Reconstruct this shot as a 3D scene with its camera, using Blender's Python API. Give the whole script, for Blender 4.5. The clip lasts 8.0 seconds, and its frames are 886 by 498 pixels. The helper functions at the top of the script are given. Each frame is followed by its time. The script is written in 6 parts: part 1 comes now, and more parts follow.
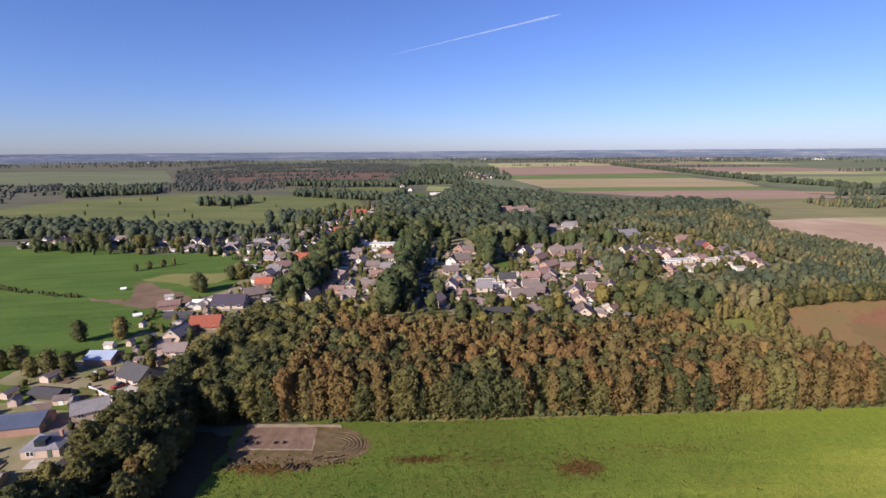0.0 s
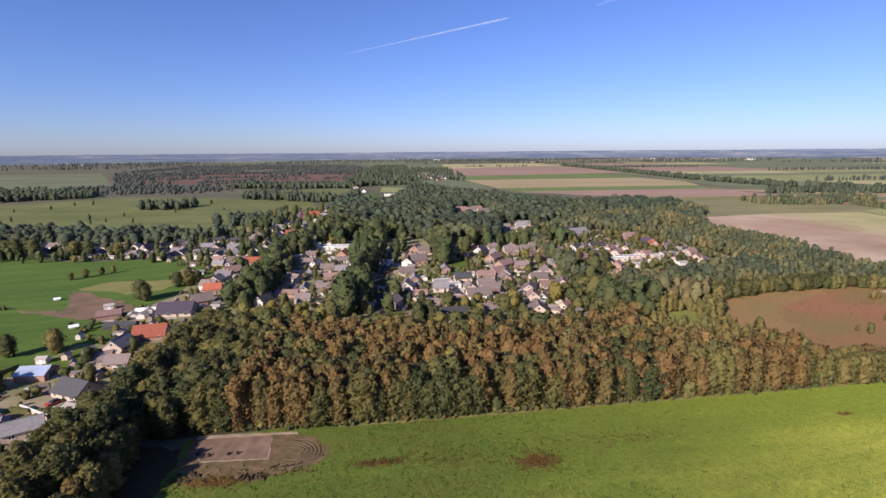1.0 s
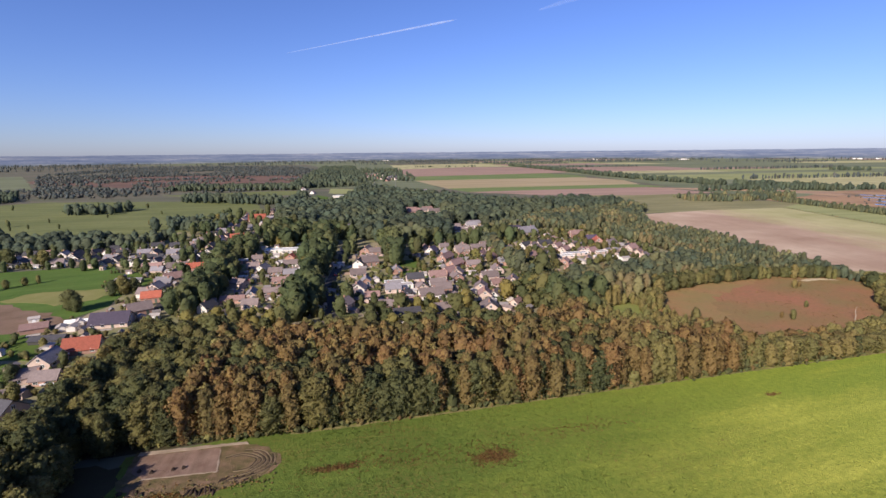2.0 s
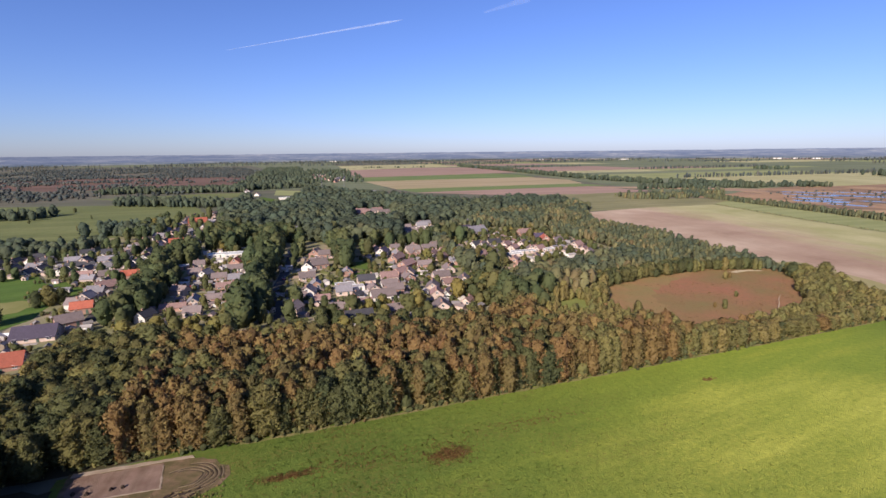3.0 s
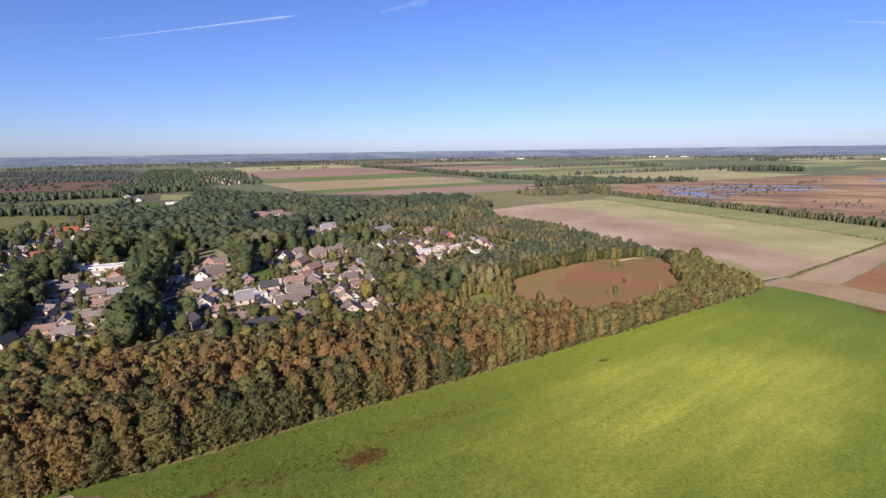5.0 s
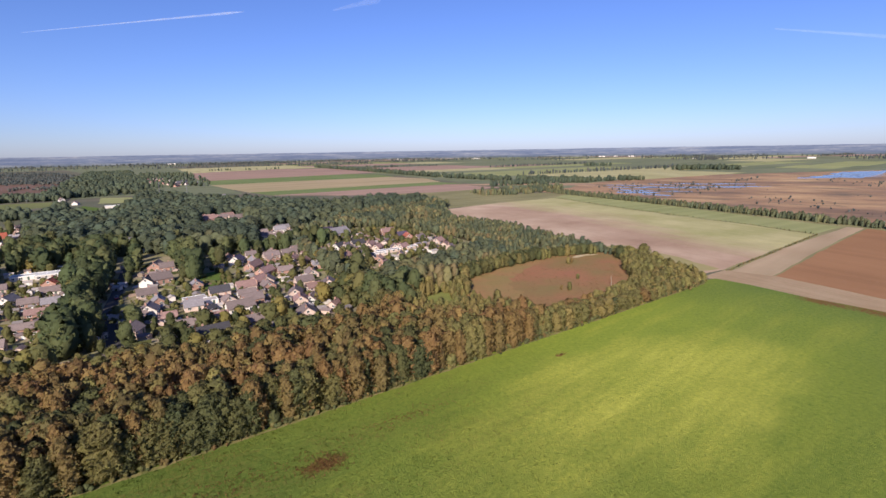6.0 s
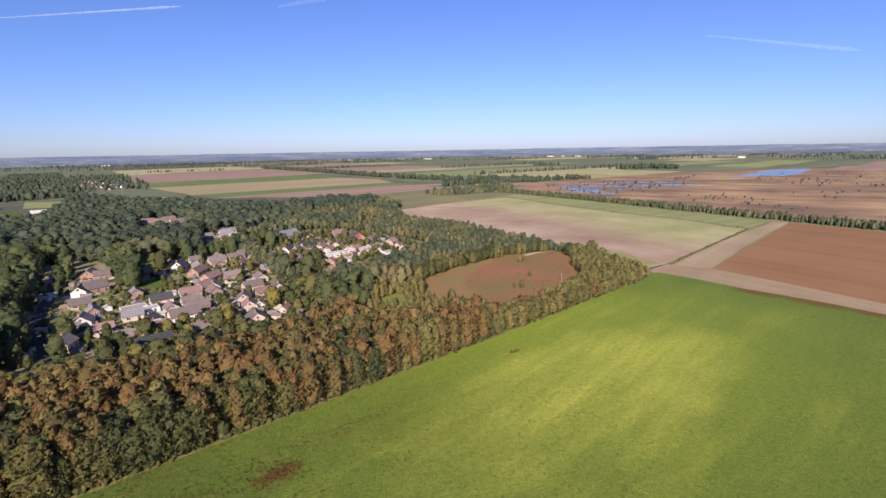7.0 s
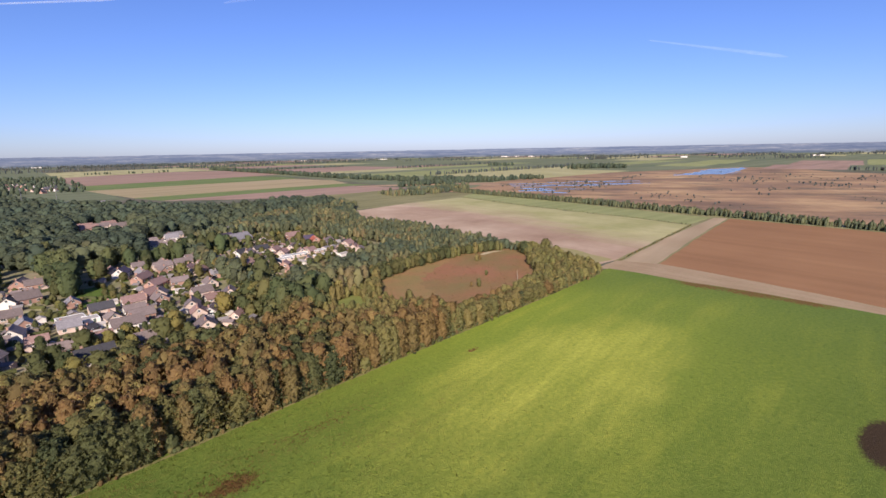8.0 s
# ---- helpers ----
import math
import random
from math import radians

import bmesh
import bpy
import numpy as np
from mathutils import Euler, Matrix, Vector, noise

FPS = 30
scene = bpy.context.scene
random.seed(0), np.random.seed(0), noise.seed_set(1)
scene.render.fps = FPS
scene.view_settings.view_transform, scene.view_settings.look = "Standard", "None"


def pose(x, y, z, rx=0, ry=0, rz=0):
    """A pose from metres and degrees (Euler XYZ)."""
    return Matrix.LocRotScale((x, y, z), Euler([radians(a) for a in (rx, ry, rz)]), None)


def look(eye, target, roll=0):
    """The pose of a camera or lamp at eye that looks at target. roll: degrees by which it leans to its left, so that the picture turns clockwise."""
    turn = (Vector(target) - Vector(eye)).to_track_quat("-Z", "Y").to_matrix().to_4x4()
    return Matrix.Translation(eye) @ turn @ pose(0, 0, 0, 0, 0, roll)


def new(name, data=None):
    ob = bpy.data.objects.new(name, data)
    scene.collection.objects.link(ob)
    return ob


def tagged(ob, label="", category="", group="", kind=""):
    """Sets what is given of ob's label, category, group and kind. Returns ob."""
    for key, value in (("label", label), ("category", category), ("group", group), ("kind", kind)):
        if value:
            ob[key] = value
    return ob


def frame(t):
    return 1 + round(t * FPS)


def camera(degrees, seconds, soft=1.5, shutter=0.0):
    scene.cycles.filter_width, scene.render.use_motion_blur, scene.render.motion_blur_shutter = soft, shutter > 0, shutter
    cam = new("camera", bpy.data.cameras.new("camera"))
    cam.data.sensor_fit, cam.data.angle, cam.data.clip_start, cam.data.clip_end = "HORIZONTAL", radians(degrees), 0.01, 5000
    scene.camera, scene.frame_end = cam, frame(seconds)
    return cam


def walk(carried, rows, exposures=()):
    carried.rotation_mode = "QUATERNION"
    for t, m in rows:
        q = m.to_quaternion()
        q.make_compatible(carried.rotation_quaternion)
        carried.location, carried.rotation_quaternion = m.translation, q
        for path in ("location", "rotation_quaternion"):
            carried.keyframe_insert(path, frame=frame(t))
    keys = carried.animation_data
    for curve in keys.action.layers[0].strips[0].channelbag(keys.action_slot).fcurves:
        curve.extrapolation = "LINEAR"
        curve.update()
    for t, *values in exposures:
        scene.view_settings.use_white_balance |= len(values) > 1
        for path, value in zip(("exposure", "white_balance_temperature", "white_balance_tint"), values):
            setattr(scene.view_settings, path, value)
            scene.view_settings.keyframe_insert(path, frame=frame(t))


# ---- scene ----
import itertools

# camera: a drone hovering at about 75 m and turning to its right
cam = camera(84.5, 8.0)
# seconds, x, y, z, yaw, pitch, lean to the right
ROWS = [
    (0.0, 0.00, -0.00, 75.00, 0.00, -11.40, 0.42),
    (0.5, -0.07, -0.11, 74.93, -2.70, -11.37, 0.46),
    (1.0, -0.16, -0.21, 74.86, -5.33, -11.32, 0.48),
    (1.5, -0.27, -0.29, 74.77, -8.19, -11.30, 0.52),
    (3.0, -0.61, -0.45, 74.47, -17.06, -11.27, 0.61),
    (3.5, -0.65, -0.41, 74.37, -19.96, -11.30, 0.66),
    (4.0, -0.66, -0.33, 74.26, -23.11, -11.33, 0.71),
    (4.5, -0.61, -0.20, 74.16, -25.69, -11.36, 0.77),
    (6.0, -0.31, 0.25, 73.90, -33.22, -11.45, 0.92),
    (6.5, -0.19, 0.36, 73.83, -35.97, -11.48, 0.97),
    (7.0, -0.07, 0.44, 73.78, -38.78, -11.50, 1.00),
    (7.5, 0.06, 0.50, 73.73, -41.73, -11.52, 1.05),
    (8.0, 0.20, 0.54, 73.69, -43.91, -11.54, 1.08),
]
walk(cam, [(t, pose(x, y, z, 90 + pitch, 0, yaw) @ pose(0, 0, 0, 0, 0, -lean)) for t, x, y, z, yaw, pitch, lean in ROWS])

# ---- light ----
SUN_AZ, SUN_EL = radians(226), radians(29)
world = bpy.data.worlds.new("sky")
scene.world = world
world.use_nodes = True
wn = world.node_tree
sky = wn.nodes.new("ShaderNodeTexSky")
sky.sky_type, sky.sun_disc = "NISHITA", False
sky.sun_elevation, sky.sun_rotation = SUN_EL, SUN_AZ
sky.altitude, sky.air_density, sky.dust_density, sky.ozone_density = 60, 1.0, 0.3, 4.0
clear = wn.nodes.new("ShaderNodeMix")
clear.data_type, clear.blend_type = "RGBA", "MULTIPLY"
clear.inputs[0].default_value, clear.inputs[7].default_value = 1.0, (0.84, 0.92, 1.46, 1)
wn.links.new(sky.outputs[0], clear.inputs[6])
wn.links.new(clear.outputs[2], wn.nodes["Background"].inputs[0])
wn.nodes["Background"].inputs[1].default_value = 0.066
sun = new("sun", bpy.data.lights.new("sun", "SUN"))
sun.data.energy, sun.data.angle, sun.data.color = 5.0, radians(0.53), (1.0, 0.90, 0.79)
sun_to = Vector((math.sin(SUN_AZ) * math.cos(SUN_EL), math.cos(SUN_AZ) * math.cos(SUN_EL), math.sin(SUN_EL)))
sun.matrix_world = look(sun_to * 100, (0, 0, 0))
scene.view_settings.exposure = 0.62

# ---- materials ----
def rgb(c):
    return (c[0], c[1], c[2], 1.0)


class Mat:
    """A small builder of node materials."""

    def __init__(self, name, rough=0.85, spec=0.25, metal=0.0):
        self.m = bpy.data.materials.new(name)
        self.m.use_nodes = True
        self.t = self.m.node_tree
        self.b = self.t.nodes["Principled BSDF"]
        self.b.inputs["Roughness"].default_value = rough
        self.b.inputs["Specular IOR Level"].default_value = spec
        self.b.inputs["Metallic"].default_value = metal

    def node(self, kind, **values):
        n = self.t.nodes.new(kind)
        for k, v in values.items():
            n.inputs[k].default_value = v
        return n

    def link(self, a, b):
        self.t.links.new(a, b)

    def coords(self, local=False, scale=(1, 1, 1), turn=0.0):
        if local:
            out = self.node("ShaderNodeTexCoord").outputs["Object"]
        else:
            out = self.node("ShaderNodeNewGeometry").outputs["Position"]
        if turn:
            rt = self.node("ShaderNodeMapping")
            rt.inputs["Rotation"].default_value = (0, 0, turn)
            self.link(out, rt.inputs["Vector"])
            out = rt.outputs[0]
        mp = self.node("ShaderNodeMapping")
        mp.inputs["Scale"].default_value = scale
        self.link(out, mp.inputs["Vector"])
        return mp.outputs[0]

    def noise(self, vec, scale, detail=3.0, rough=0.55):
        n = self.node("ShaderNodeTexNoise", Scale=scale, Detail=detail, Roughness=rough)
        self.link(vec, n.inputs["Vector"])
        return n.outputs["Fac"]

    def ramp(self, fac, stops):
        r = self.node("ShaderNodeValToRGB")
        e = r.color_ramp.elements
        while len(e) < len(stops):
            e.new(0.5)
        for el, (p, c) in zip(e, stops):
            el.position, el.color = p, rgb(c)
        self.link(fac, r.inputs[0])
        return r.outputs[0]

    def mix(self, fac, a, b, mode="MIX"):
        n = self.node("ShaderNodeMix")
        n.data_type, n.blend_type = "RGBA", mode
        for v, s in ((fac, n.inputs[0]), (a, n.inputs[6]), (b, n.inputs[7])):
            if isinstance(v, bpy.types.NodeSocket):
                self.link(v, s)
            else:
                s.default_value = v if isinstance(v, float) else rgb(v)
        return n.outputs[2]

    def math(self, op, a, b=0.0, clamp=False):
        n = self.node("ShaderNodeMath")
        n.operation, n.use_clamp = op, clamp
        for v, s in ((a, n.inputs[0]), (b, n.inputs[1])):
            if isinstance(v, bpy.types.NodeSocket):
                self.link(v, s)
            else:
                s.default_value = v
        return n.outputs[0]

    def colour(self, c):
        if isinstance(c, bpy.types.NodeSocket):
            self.link(c, self.b.inputs["Base Color"])
        else:
            self.b.inputs["Base Color"].default_value = rgb(c)
        return self

    def bump(self, height, strength=0.4, distance=0.1):
        n = self.node("ShaderNodeBump", Strength=strength, Distance=distance)
        self.link(height, n.inputs["Height"])
        self.link(n.outputs[0], self.b.inputs["Normal"])
        return self


def ground_mat(name, a, b, c, big=0.02, fine=0.6, streak=None, turn=0.0, bump=0.5, rows=None, worn=(0.72, 0.74, 0.7)):
    """Grass or soil: broad patches from a to b, fine grain towards c, streaks along a working direction."""
    m = Mat(name, 0.95, 0.1)
    p = m.coords()
    col = m.ramp(m.noise(p, big, 4), [(0.32, a), (0.68, b)])
    grain = m.noise(p, fine, 5, 0.7)
    col = m.mix(m.math("MULTIPLY", m.math("SUBTRACT", grain, 0.42, True), 2.2, True), col, c)
    if streak:
        s = m.noise(m.coords(scale=streak, turn=turn), 1.0, 3)
        dark = m.mix(1.0, col, worn, "MULTIPLY")
        col = m.mix(m.math("MULTIPLY", m.math("SUBTRACT", s, 0.4, True), 3.0, True), col, dark)
    if rows:
        w = m.node("ShaderNodeTexWave", Scale=rows, Distortion=1.2, Detail=2.0)
        m.link(m.coords(turn=turn), w.inputs["Vector"])
        col = m.mix(m.math("MULTIPLY", w.outputs["Fac"], 0.22), col, m.mix(1.0, col, (0.7, 0.7, 0.7), "MULTIPLY"))
    m.colour(col)
    m.bump(m.noise(p, fine * 2.5, 4, 0.7), bump, 0.3)
    return m.m


def leaf_mat(name, stops, joined=False):
    """Foliage; each tree has its own shade, each leaf clump a slight one of its own."""
    m = Mat(name, 0.75, 0.15)
    if joined:
        at = m.node("ShaderNodeAttribute")
        at.attribute_name = "tint"
        fac = at.outputs["Fac"]
    else:
        fac = m.node("ShaderNodeObjectInfo").outputs["Random"]
    col = m.ramp(fac, stops)
    isl = m.node("ShaderNodeNewGeometry").outputs["Random Per Island"]
    val = m.math("ADD", m.math("MULTIPLY", isl, 0.55), 0.72)
    hs = m.node("ShaderNodeHueSaturation")
    m.link(col, hs.inputs["Color"])
    m.link(val, hs.inputs["Value"])
    m.link(m.math("ADD", m.math("MULTIPLY", isl, 0.03), 0.485), hs.inputs["Hue"])
    m.colour(hs.outputs[0])
    m.bump(m.noise(m.coords(), 2.2, 4, 0.75), 0.9, 0.5)
    tr = m.node("ShaderNodeBsdfTranslucent")
    m.link(hs.outputs[0], tr.inputs[0])
    mx = m.node("ShaderNodeMixShader", Fac=0.48)
    m.link(m.b.outputs[0], mx.inputs[1])
    m.link(tr.outputs[0], mx.inputs[2])
    m.link(mx.outputs[0], m.t.nodes["Material Output"].inputs[0])
    return m.m


BROWN = [(0.0, (0.205, 0.168, 0.070)), (0.3, (0.256, 0.184, 0.075)), (0.6, (0.298, 0.194, 0.079)), (0.85, (0.318, 0.190, 0.082)), (1.0, (0.275, 0.190, 0.077))]
GREEN = [(0.0, (0.108, 0.120, 0.054)), (0.5, (0.160, 0.158, 0.064)), (1.0, (0.225, 0.192, 0.072))]
OLIVE = [(0.0, (0.215, 0.198, 0.078)), (0.5, (0.285, 0.245, 0.092)), (1.0, (0.345, 0.268, 0.104))]
YELLOW = [(0.0, (0.225, 0.205, 0.070)), (0.5, (0.320, 0.250, 0.080)), (1.0, (0.275, 0.245, 0.084))]
# far foliage has distance haze in its colour: bluish, with little contrast
FAR_HAZE = [(0.0, (0.085, 0.105, 0.102)), (0.5, (0.118, 0.132, 0.122)), (1.0, (0.165, 0.155, 0.130))]
# its low end is greyed and blued to stand in for haze
DULL = [(0.0, (0.100, 0.126, 0.086)), (0.4, (0.168, 0.178, 0.096)), (0.75, (0.255, 0.228, 0.110)), (1.0, (0.300, 0.232, 0.115))]
GARDENLEAF = [(0.0, (0.105, 0.118, 0.050)), (0.5, (0.165, 0.160, 0.064)), (1.0, (0.235, 0.200, 0.076))]
DARKLEAF = [(0.0, (0.092, 0.116, 0.054)), (0.5, (0.124, 0.146, 0.063)), (1.0, (0.170, 0.172, 0.072))]
GRASS = [(0.0, (0.092, 0.128, 0.021)), (0.5, (0.135, 0.170, 0.029)), (1.0, (0.205, 0.225, 0.040))]
WEED = [(0.0, (0.150, 0.085, 0.034)), (0.5, (0.215, 0.112, 0.042)), (1.0, (0.235, 0.170, 0.062))]
LEAF = {k: leaf_mat("leaves_" + k, s) for k, s in (("brown", BROWN), ("green", GREEN), ("olive", OLIVE), ("yellow", YELLOW), ("garden", GARDENLEAF), ("dark", DARKLEAF))}
MASS = {k: leaf_mat("foliage_" + k, s, True) for k, s in (("brown", BROWN), ("green", GREEN), ("olive", OLIVE), ("yellow", YELLOW), ("garden", GARDENLEAF), ("dark", DARKLEAF), ("grass", GRASS), ("weed", WEED), ("far", FAR_HAZE), ("dull", DULL))}


def plain_mat(name, c, rough=0.8, spec=0.3, metal=0.0, vary=0.25, scale=1.5, local=True):
    m = Mat(name, rough, spec, metal)
    p = m.coords(local)
    n = m.noise(p, scale, 5, 0.65)
    big = m.noise(p, scale * 0.15, 3)
    dark = [v * (1 - vary) for v in c]
    light = [min(0.9, v * (1 + vary * 0.6)) for v in c]
    col = m.ramp(m.math("ADD", m.math("MULTIPLY", n, 0.5), m.math("MULTIPLY", big, 0.5)), [(0.3, dark), (0.7, light)])
    rnd = m.node("ShaderNodeObjectInfo").outputs["Random"]
    hs = m.node("ShaderNodeHueSaturation")
    m.link(col, hs.inputs["Color"])
    m.link(m.math("ADD", m.math("MULTIPLY", rnd, 0.3), 0.85), hs.inputs["Value"])
    m.colour(hs.outputs[0])
    m.bump(n, 0.25, 0.03)
    return m.m


def tile_mat(name, c, pitch=3.2):
    """Roof tiles: courses down the slope, weathering and moss."""
    m = Mat(name, 0.7, 0.3)
    p = m.coords(True)
    w = m.node("ShaderNodeTexWave", Scale=pitch, Distortion=0.3)
    w.bands_direction = "Z"
    m.link(p, w.inputs["Vector"])
    n = m.noise(p, 1.2, 5, 0.7)
    col = m.ramp(n, [(0.3, [v * 0.72 for v in c]), (0.7, [min(0.85, v * 1.15) for v in c])])
    col = m.mix(m.math("MULTIPLY", w.outputs["Fac"], 0.3), col, [v * 0.5 for v in c])
    moss = m.math("MULTIPLY", m.math("SUBTRACT", m.noise(p, 0.35, 4), 0.55, True), 2.5, True)
    col = m.mix(moss, col, [v * 0.6 + 0.02 for v in c])
    rnd = m.node("ShaderNodeObjectInfo").outputs["Random"]
    hs = m.node("ShaderNodeHueSaturation")
    m.link(col, hs.inputs["Color"])
    m.link(m.math("ADD", m.math("MULTIPLY", rnd, 0.4), 0.8), hs.inputs["Value"])
    m.colour(hs.outputs[0])
    m.bump(w.outputs["Fac"], 0.5, 0.04)
    return m.m


ROOF = {
    "red": tile_mat("roof_orange_tiles", (0.38, 0.105, 0.062)),
    "rust": tile_mat("roof_russet_tiles", (0.30, 0.185, 0.160)),
    "brown": tile_mat("roof_brown_tiles", (0.210, 0.160, 0.148)),
    "grey": tile_mat("roof_grey_tiles", (0.245, 0.220, 0.228)),
    "dark": tile_mat("roof_dark_tiles", (0.065, 0.06, 0.065)),
    "violet": tile_mat("roof_violet_tiles", (0.085, 0.065, 0.095)),
    "slate": tile_mat("roof_slate", (0.200, 0.190, 0.210)),
    "blue": plain_mat("roof_blue_sheet", (0.075, 0.09, 0.14), 0.5, 0.4),
    "sheet": plain_mat("roof_pale_blue_sheet", (0.30, 0.35, 0.46), 0.6, 0.3),
    "white": plain_mat("roof_white_bitumen", (0.50, 0.48, 0.455), 0.8),
    "flatp": plain_mat("roof_pale_gravel", (0.38, 0.33, 0.30), 0.9),
    }
WALL = {
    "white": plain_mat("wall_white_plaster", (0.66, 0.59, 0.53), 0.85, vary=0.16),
    "cream": plain_mat("wall_cream_brick", (0.54, 0.405, 0.335), 0.85, vary=0.22),
    "brick": plain_mat("wall_red_brick", (0.37, 0.215, 0.165), 0.85, vary=0.3),
    "dark": plain_mat("wall_dark_boards", (0.06, 0.055, 0.05), 0.8),
}
glass_dark = Mat("window_glass", 0.08, 0.6).colour((0.03, 0.035, 0.04)).m
frame_white = plain_mat("white_paint", (0.78, 0.77, 0.74), 0.5, vary=0.08)
door_paint = plain_mat("door_paint", (0.10, 0.13, 0.10), 0.5)
shed_wood = plain_mat("shed_boards", (0.26, 0.20, 0.15), 0.85, vary=0.35)
bark = plain_mat("bark", (0.11, 0.085, 0.065), 0.95, vary=0.4, scale=4)
bark_pale = plain_mat("pale_bark", (0.45, 0.42, 0.38), 0.9, vary=0.5, scale=3)
asphalt = ground_mat("asphalt", (0.044, 0.042, 0.042), (0.068, 0.064, 0.061), (0.088, 0.080, 0.076), 0.05, 2.0, bump=0.1)
paving = ground_mat("brick_paving", (0.160, 0.112, 0.092), (0.216, 0.160, 0.128), (0.256, 0.200, 0.168), 0.08, 2.0, bump=0.2)

# ---- ground ----
def mesh_of(name, verts, faces, material, smooth=False):
    me = bpy.data.meshes.new(name)
    me.from_pydata([tuple(v) for v in verts], [], faces)
    if material:
        me.materials.append(material)
    if smooth:
        me.shade_smooth()
    me.update()
    return me


def front_line(x):
    """The foot of the wood, as y over x."""
    return 126.3 + 0.0445 * max(0.0, x + 15) - 0.01 * min(0.0, x + 15)


def sheet(name, corners, z, material, label, category="field", wobble=0.0, step=12.0, seed=1):
    """A piece of land: a closed outline with slightly uneven edges, standing z above the ground, with a sloping rim."""
    rng = random.Random(seed)
    ring = []
    n = len(corners)
    for i in range(n):
        a, b = Vector(corners[i]), Vector(corners[(i + 1) % n])
        k = max(1, min(60, int((b - a).length / step))) if wobble else 1
        for j in range(k):
            p = a.lerp(b, j / k)
            if wobble:
                p += Vector((rng.uniform(-wobble, wobble), rng.uniform(-wobble, wobble)))
            ring.append(p)
    bm = bmesh.new()
    top = [bm.verts.new((p.x, p.y, z)) for p in ring]
    low = [bm.verts.new((p.x, p.y, 0.0)) for p in ring]
    bm.faces.new(top)
    m = len(ring)
    for i in range(m):
        bm.faces.new((low[i], low[(i + 1) % m], top[(i + 1) % m], top[i]))
    bmesh.ops.recalc_face_normals(bm, faces=bm.faces)
    me = bpy.data.meshes.new(name)
    bm.to_mesh(me)
    bm.free()
    me.materials.append(material)
    return tagged(new(name, me), label, category, kind="structure")


def disc(radius, rings, spokes):
    verts, faces = [(0, 0, 0)], []
    for r in rings:
        for s in range(spokes):
            a = 2 * math.pi * s / spokes
            verts.append((r * math.cos(a), r * math.sin(a), 0))
    for s in range(spokes):
        faces.append((0, 1 + s, 1 + (s + 1) % spokes))
    for k in range(len(rings) - 1):
        o, q = 1 + k * spokes, 1 + (k + 1) * spokes
        for s in range(spokes):
            t = (s + 1) % spokes
            faces.append((o + s, q + s, q + t, o + t))
    return verts, faces


moor = ground_mat("moor", (0.105, 0.110, 0.072), (0.165, 0.135, 0.100), (0.125, 0.125, 0.080), 0.006, 0.12, (0.004, 0.03, 1), 0.1)
v, fcs = disc(4900, (60, 150, 300, 600, 1200, 2400, 4900), 96)
tagged(new("ground", mesh_of("ground", v, fcs, moor)), "flat brown and olive moorland reaching to the horizon", "ground", kind="structure")

# the last kilometres: a plain ring of distant woods with painted blue haze
def horizon_mat():
    m = Mat("hazy_far_woods", 1.0, 0.0)
    n = m.noise(m.coords(scale=(1, 1, 26)), 0.0026, 5, 0.65)
    fine = m.noise(m.coords(scale=(1, 1, 8)), 0.016, 4, 0.7)
    both = m.math("ADD", m.math("MULTIPLY", n, 0.65), m.math("MULTIPLY", fine, 0.35))
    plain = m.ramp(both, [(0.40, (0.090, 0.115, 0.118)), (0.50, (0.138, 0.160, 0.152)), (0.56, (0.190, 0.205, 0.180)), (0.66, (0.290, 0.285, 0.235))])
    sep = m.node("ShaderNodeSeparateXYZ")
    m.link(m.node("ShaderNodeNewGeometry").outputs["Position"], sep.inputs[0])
    # haze painted by height: greenish plain below, bluer above
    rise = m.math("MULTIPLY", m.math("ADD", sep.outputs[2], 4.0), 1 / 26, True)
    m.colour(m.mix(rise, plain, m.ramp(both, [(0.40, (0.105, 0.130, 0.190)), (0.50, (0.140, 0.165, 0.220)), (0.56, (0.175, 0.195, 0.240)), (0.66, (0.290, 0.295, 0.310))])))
    return m.m


verts, faces = [], []
N = 900
for i in range(N):
    a = 2 * math.pi * i / N
    top = 70 + 2.2 * noise.noise((math.cos(a) * 14, math.sin(a) * 14, 0.3)) + 1.6 * noise.noise((math.cos(a) * 90, math.sin(a) * 90, 0.7))
    for r, z in ((4500, 0), (4700, 22), (4800, 45), (4850, top)):
        verts.append((r * math.cos(a), r * math.sin(a), z))
for i in range(N):
    o, q = 4 * i, 4 * ((i + 1) % N)
    faces += [(o + k, q + k, q + k + 1, o + k + 1) for k in range(3)]
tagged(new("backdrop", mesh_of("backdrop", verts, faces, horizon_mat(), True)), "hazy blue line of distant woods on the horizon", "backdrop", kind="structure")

PASTURE = ground_mat("pasture", (0.066, 0.120, 0.022), (0.095, 0.148, 0.030), (0.115, 0.152, 0.042), 0.02, 0.4, (0.02, 0.15, 1), -0.2)
# rough grass greyed in its colour to imitate haze over the far plain
PLAIN = ground_mat("hazed_grassland", (0.140, 0.158, 0.086), (0.188, 0.196, 0.112), (0.150, 0.150, 0.096), 0.004, 0.03, (0.002, 0.02, 1), 0.05)
ROUGH = ground_mat("rough_grass", (0.136, 0.152, 0.056), (0.184, 0.188, 0.072), (0.112, 0.124, 0.048), 0.012, 0.2, (0.006, 0.06, 1), 0.05)
DIRT = ground_mat("bare_earth", (0.140, 0.092, 0.058), (0.225, 0.142, 0.102), (0.170, 0.128, 0.078), 0.09, 0.5, bump=0.8)
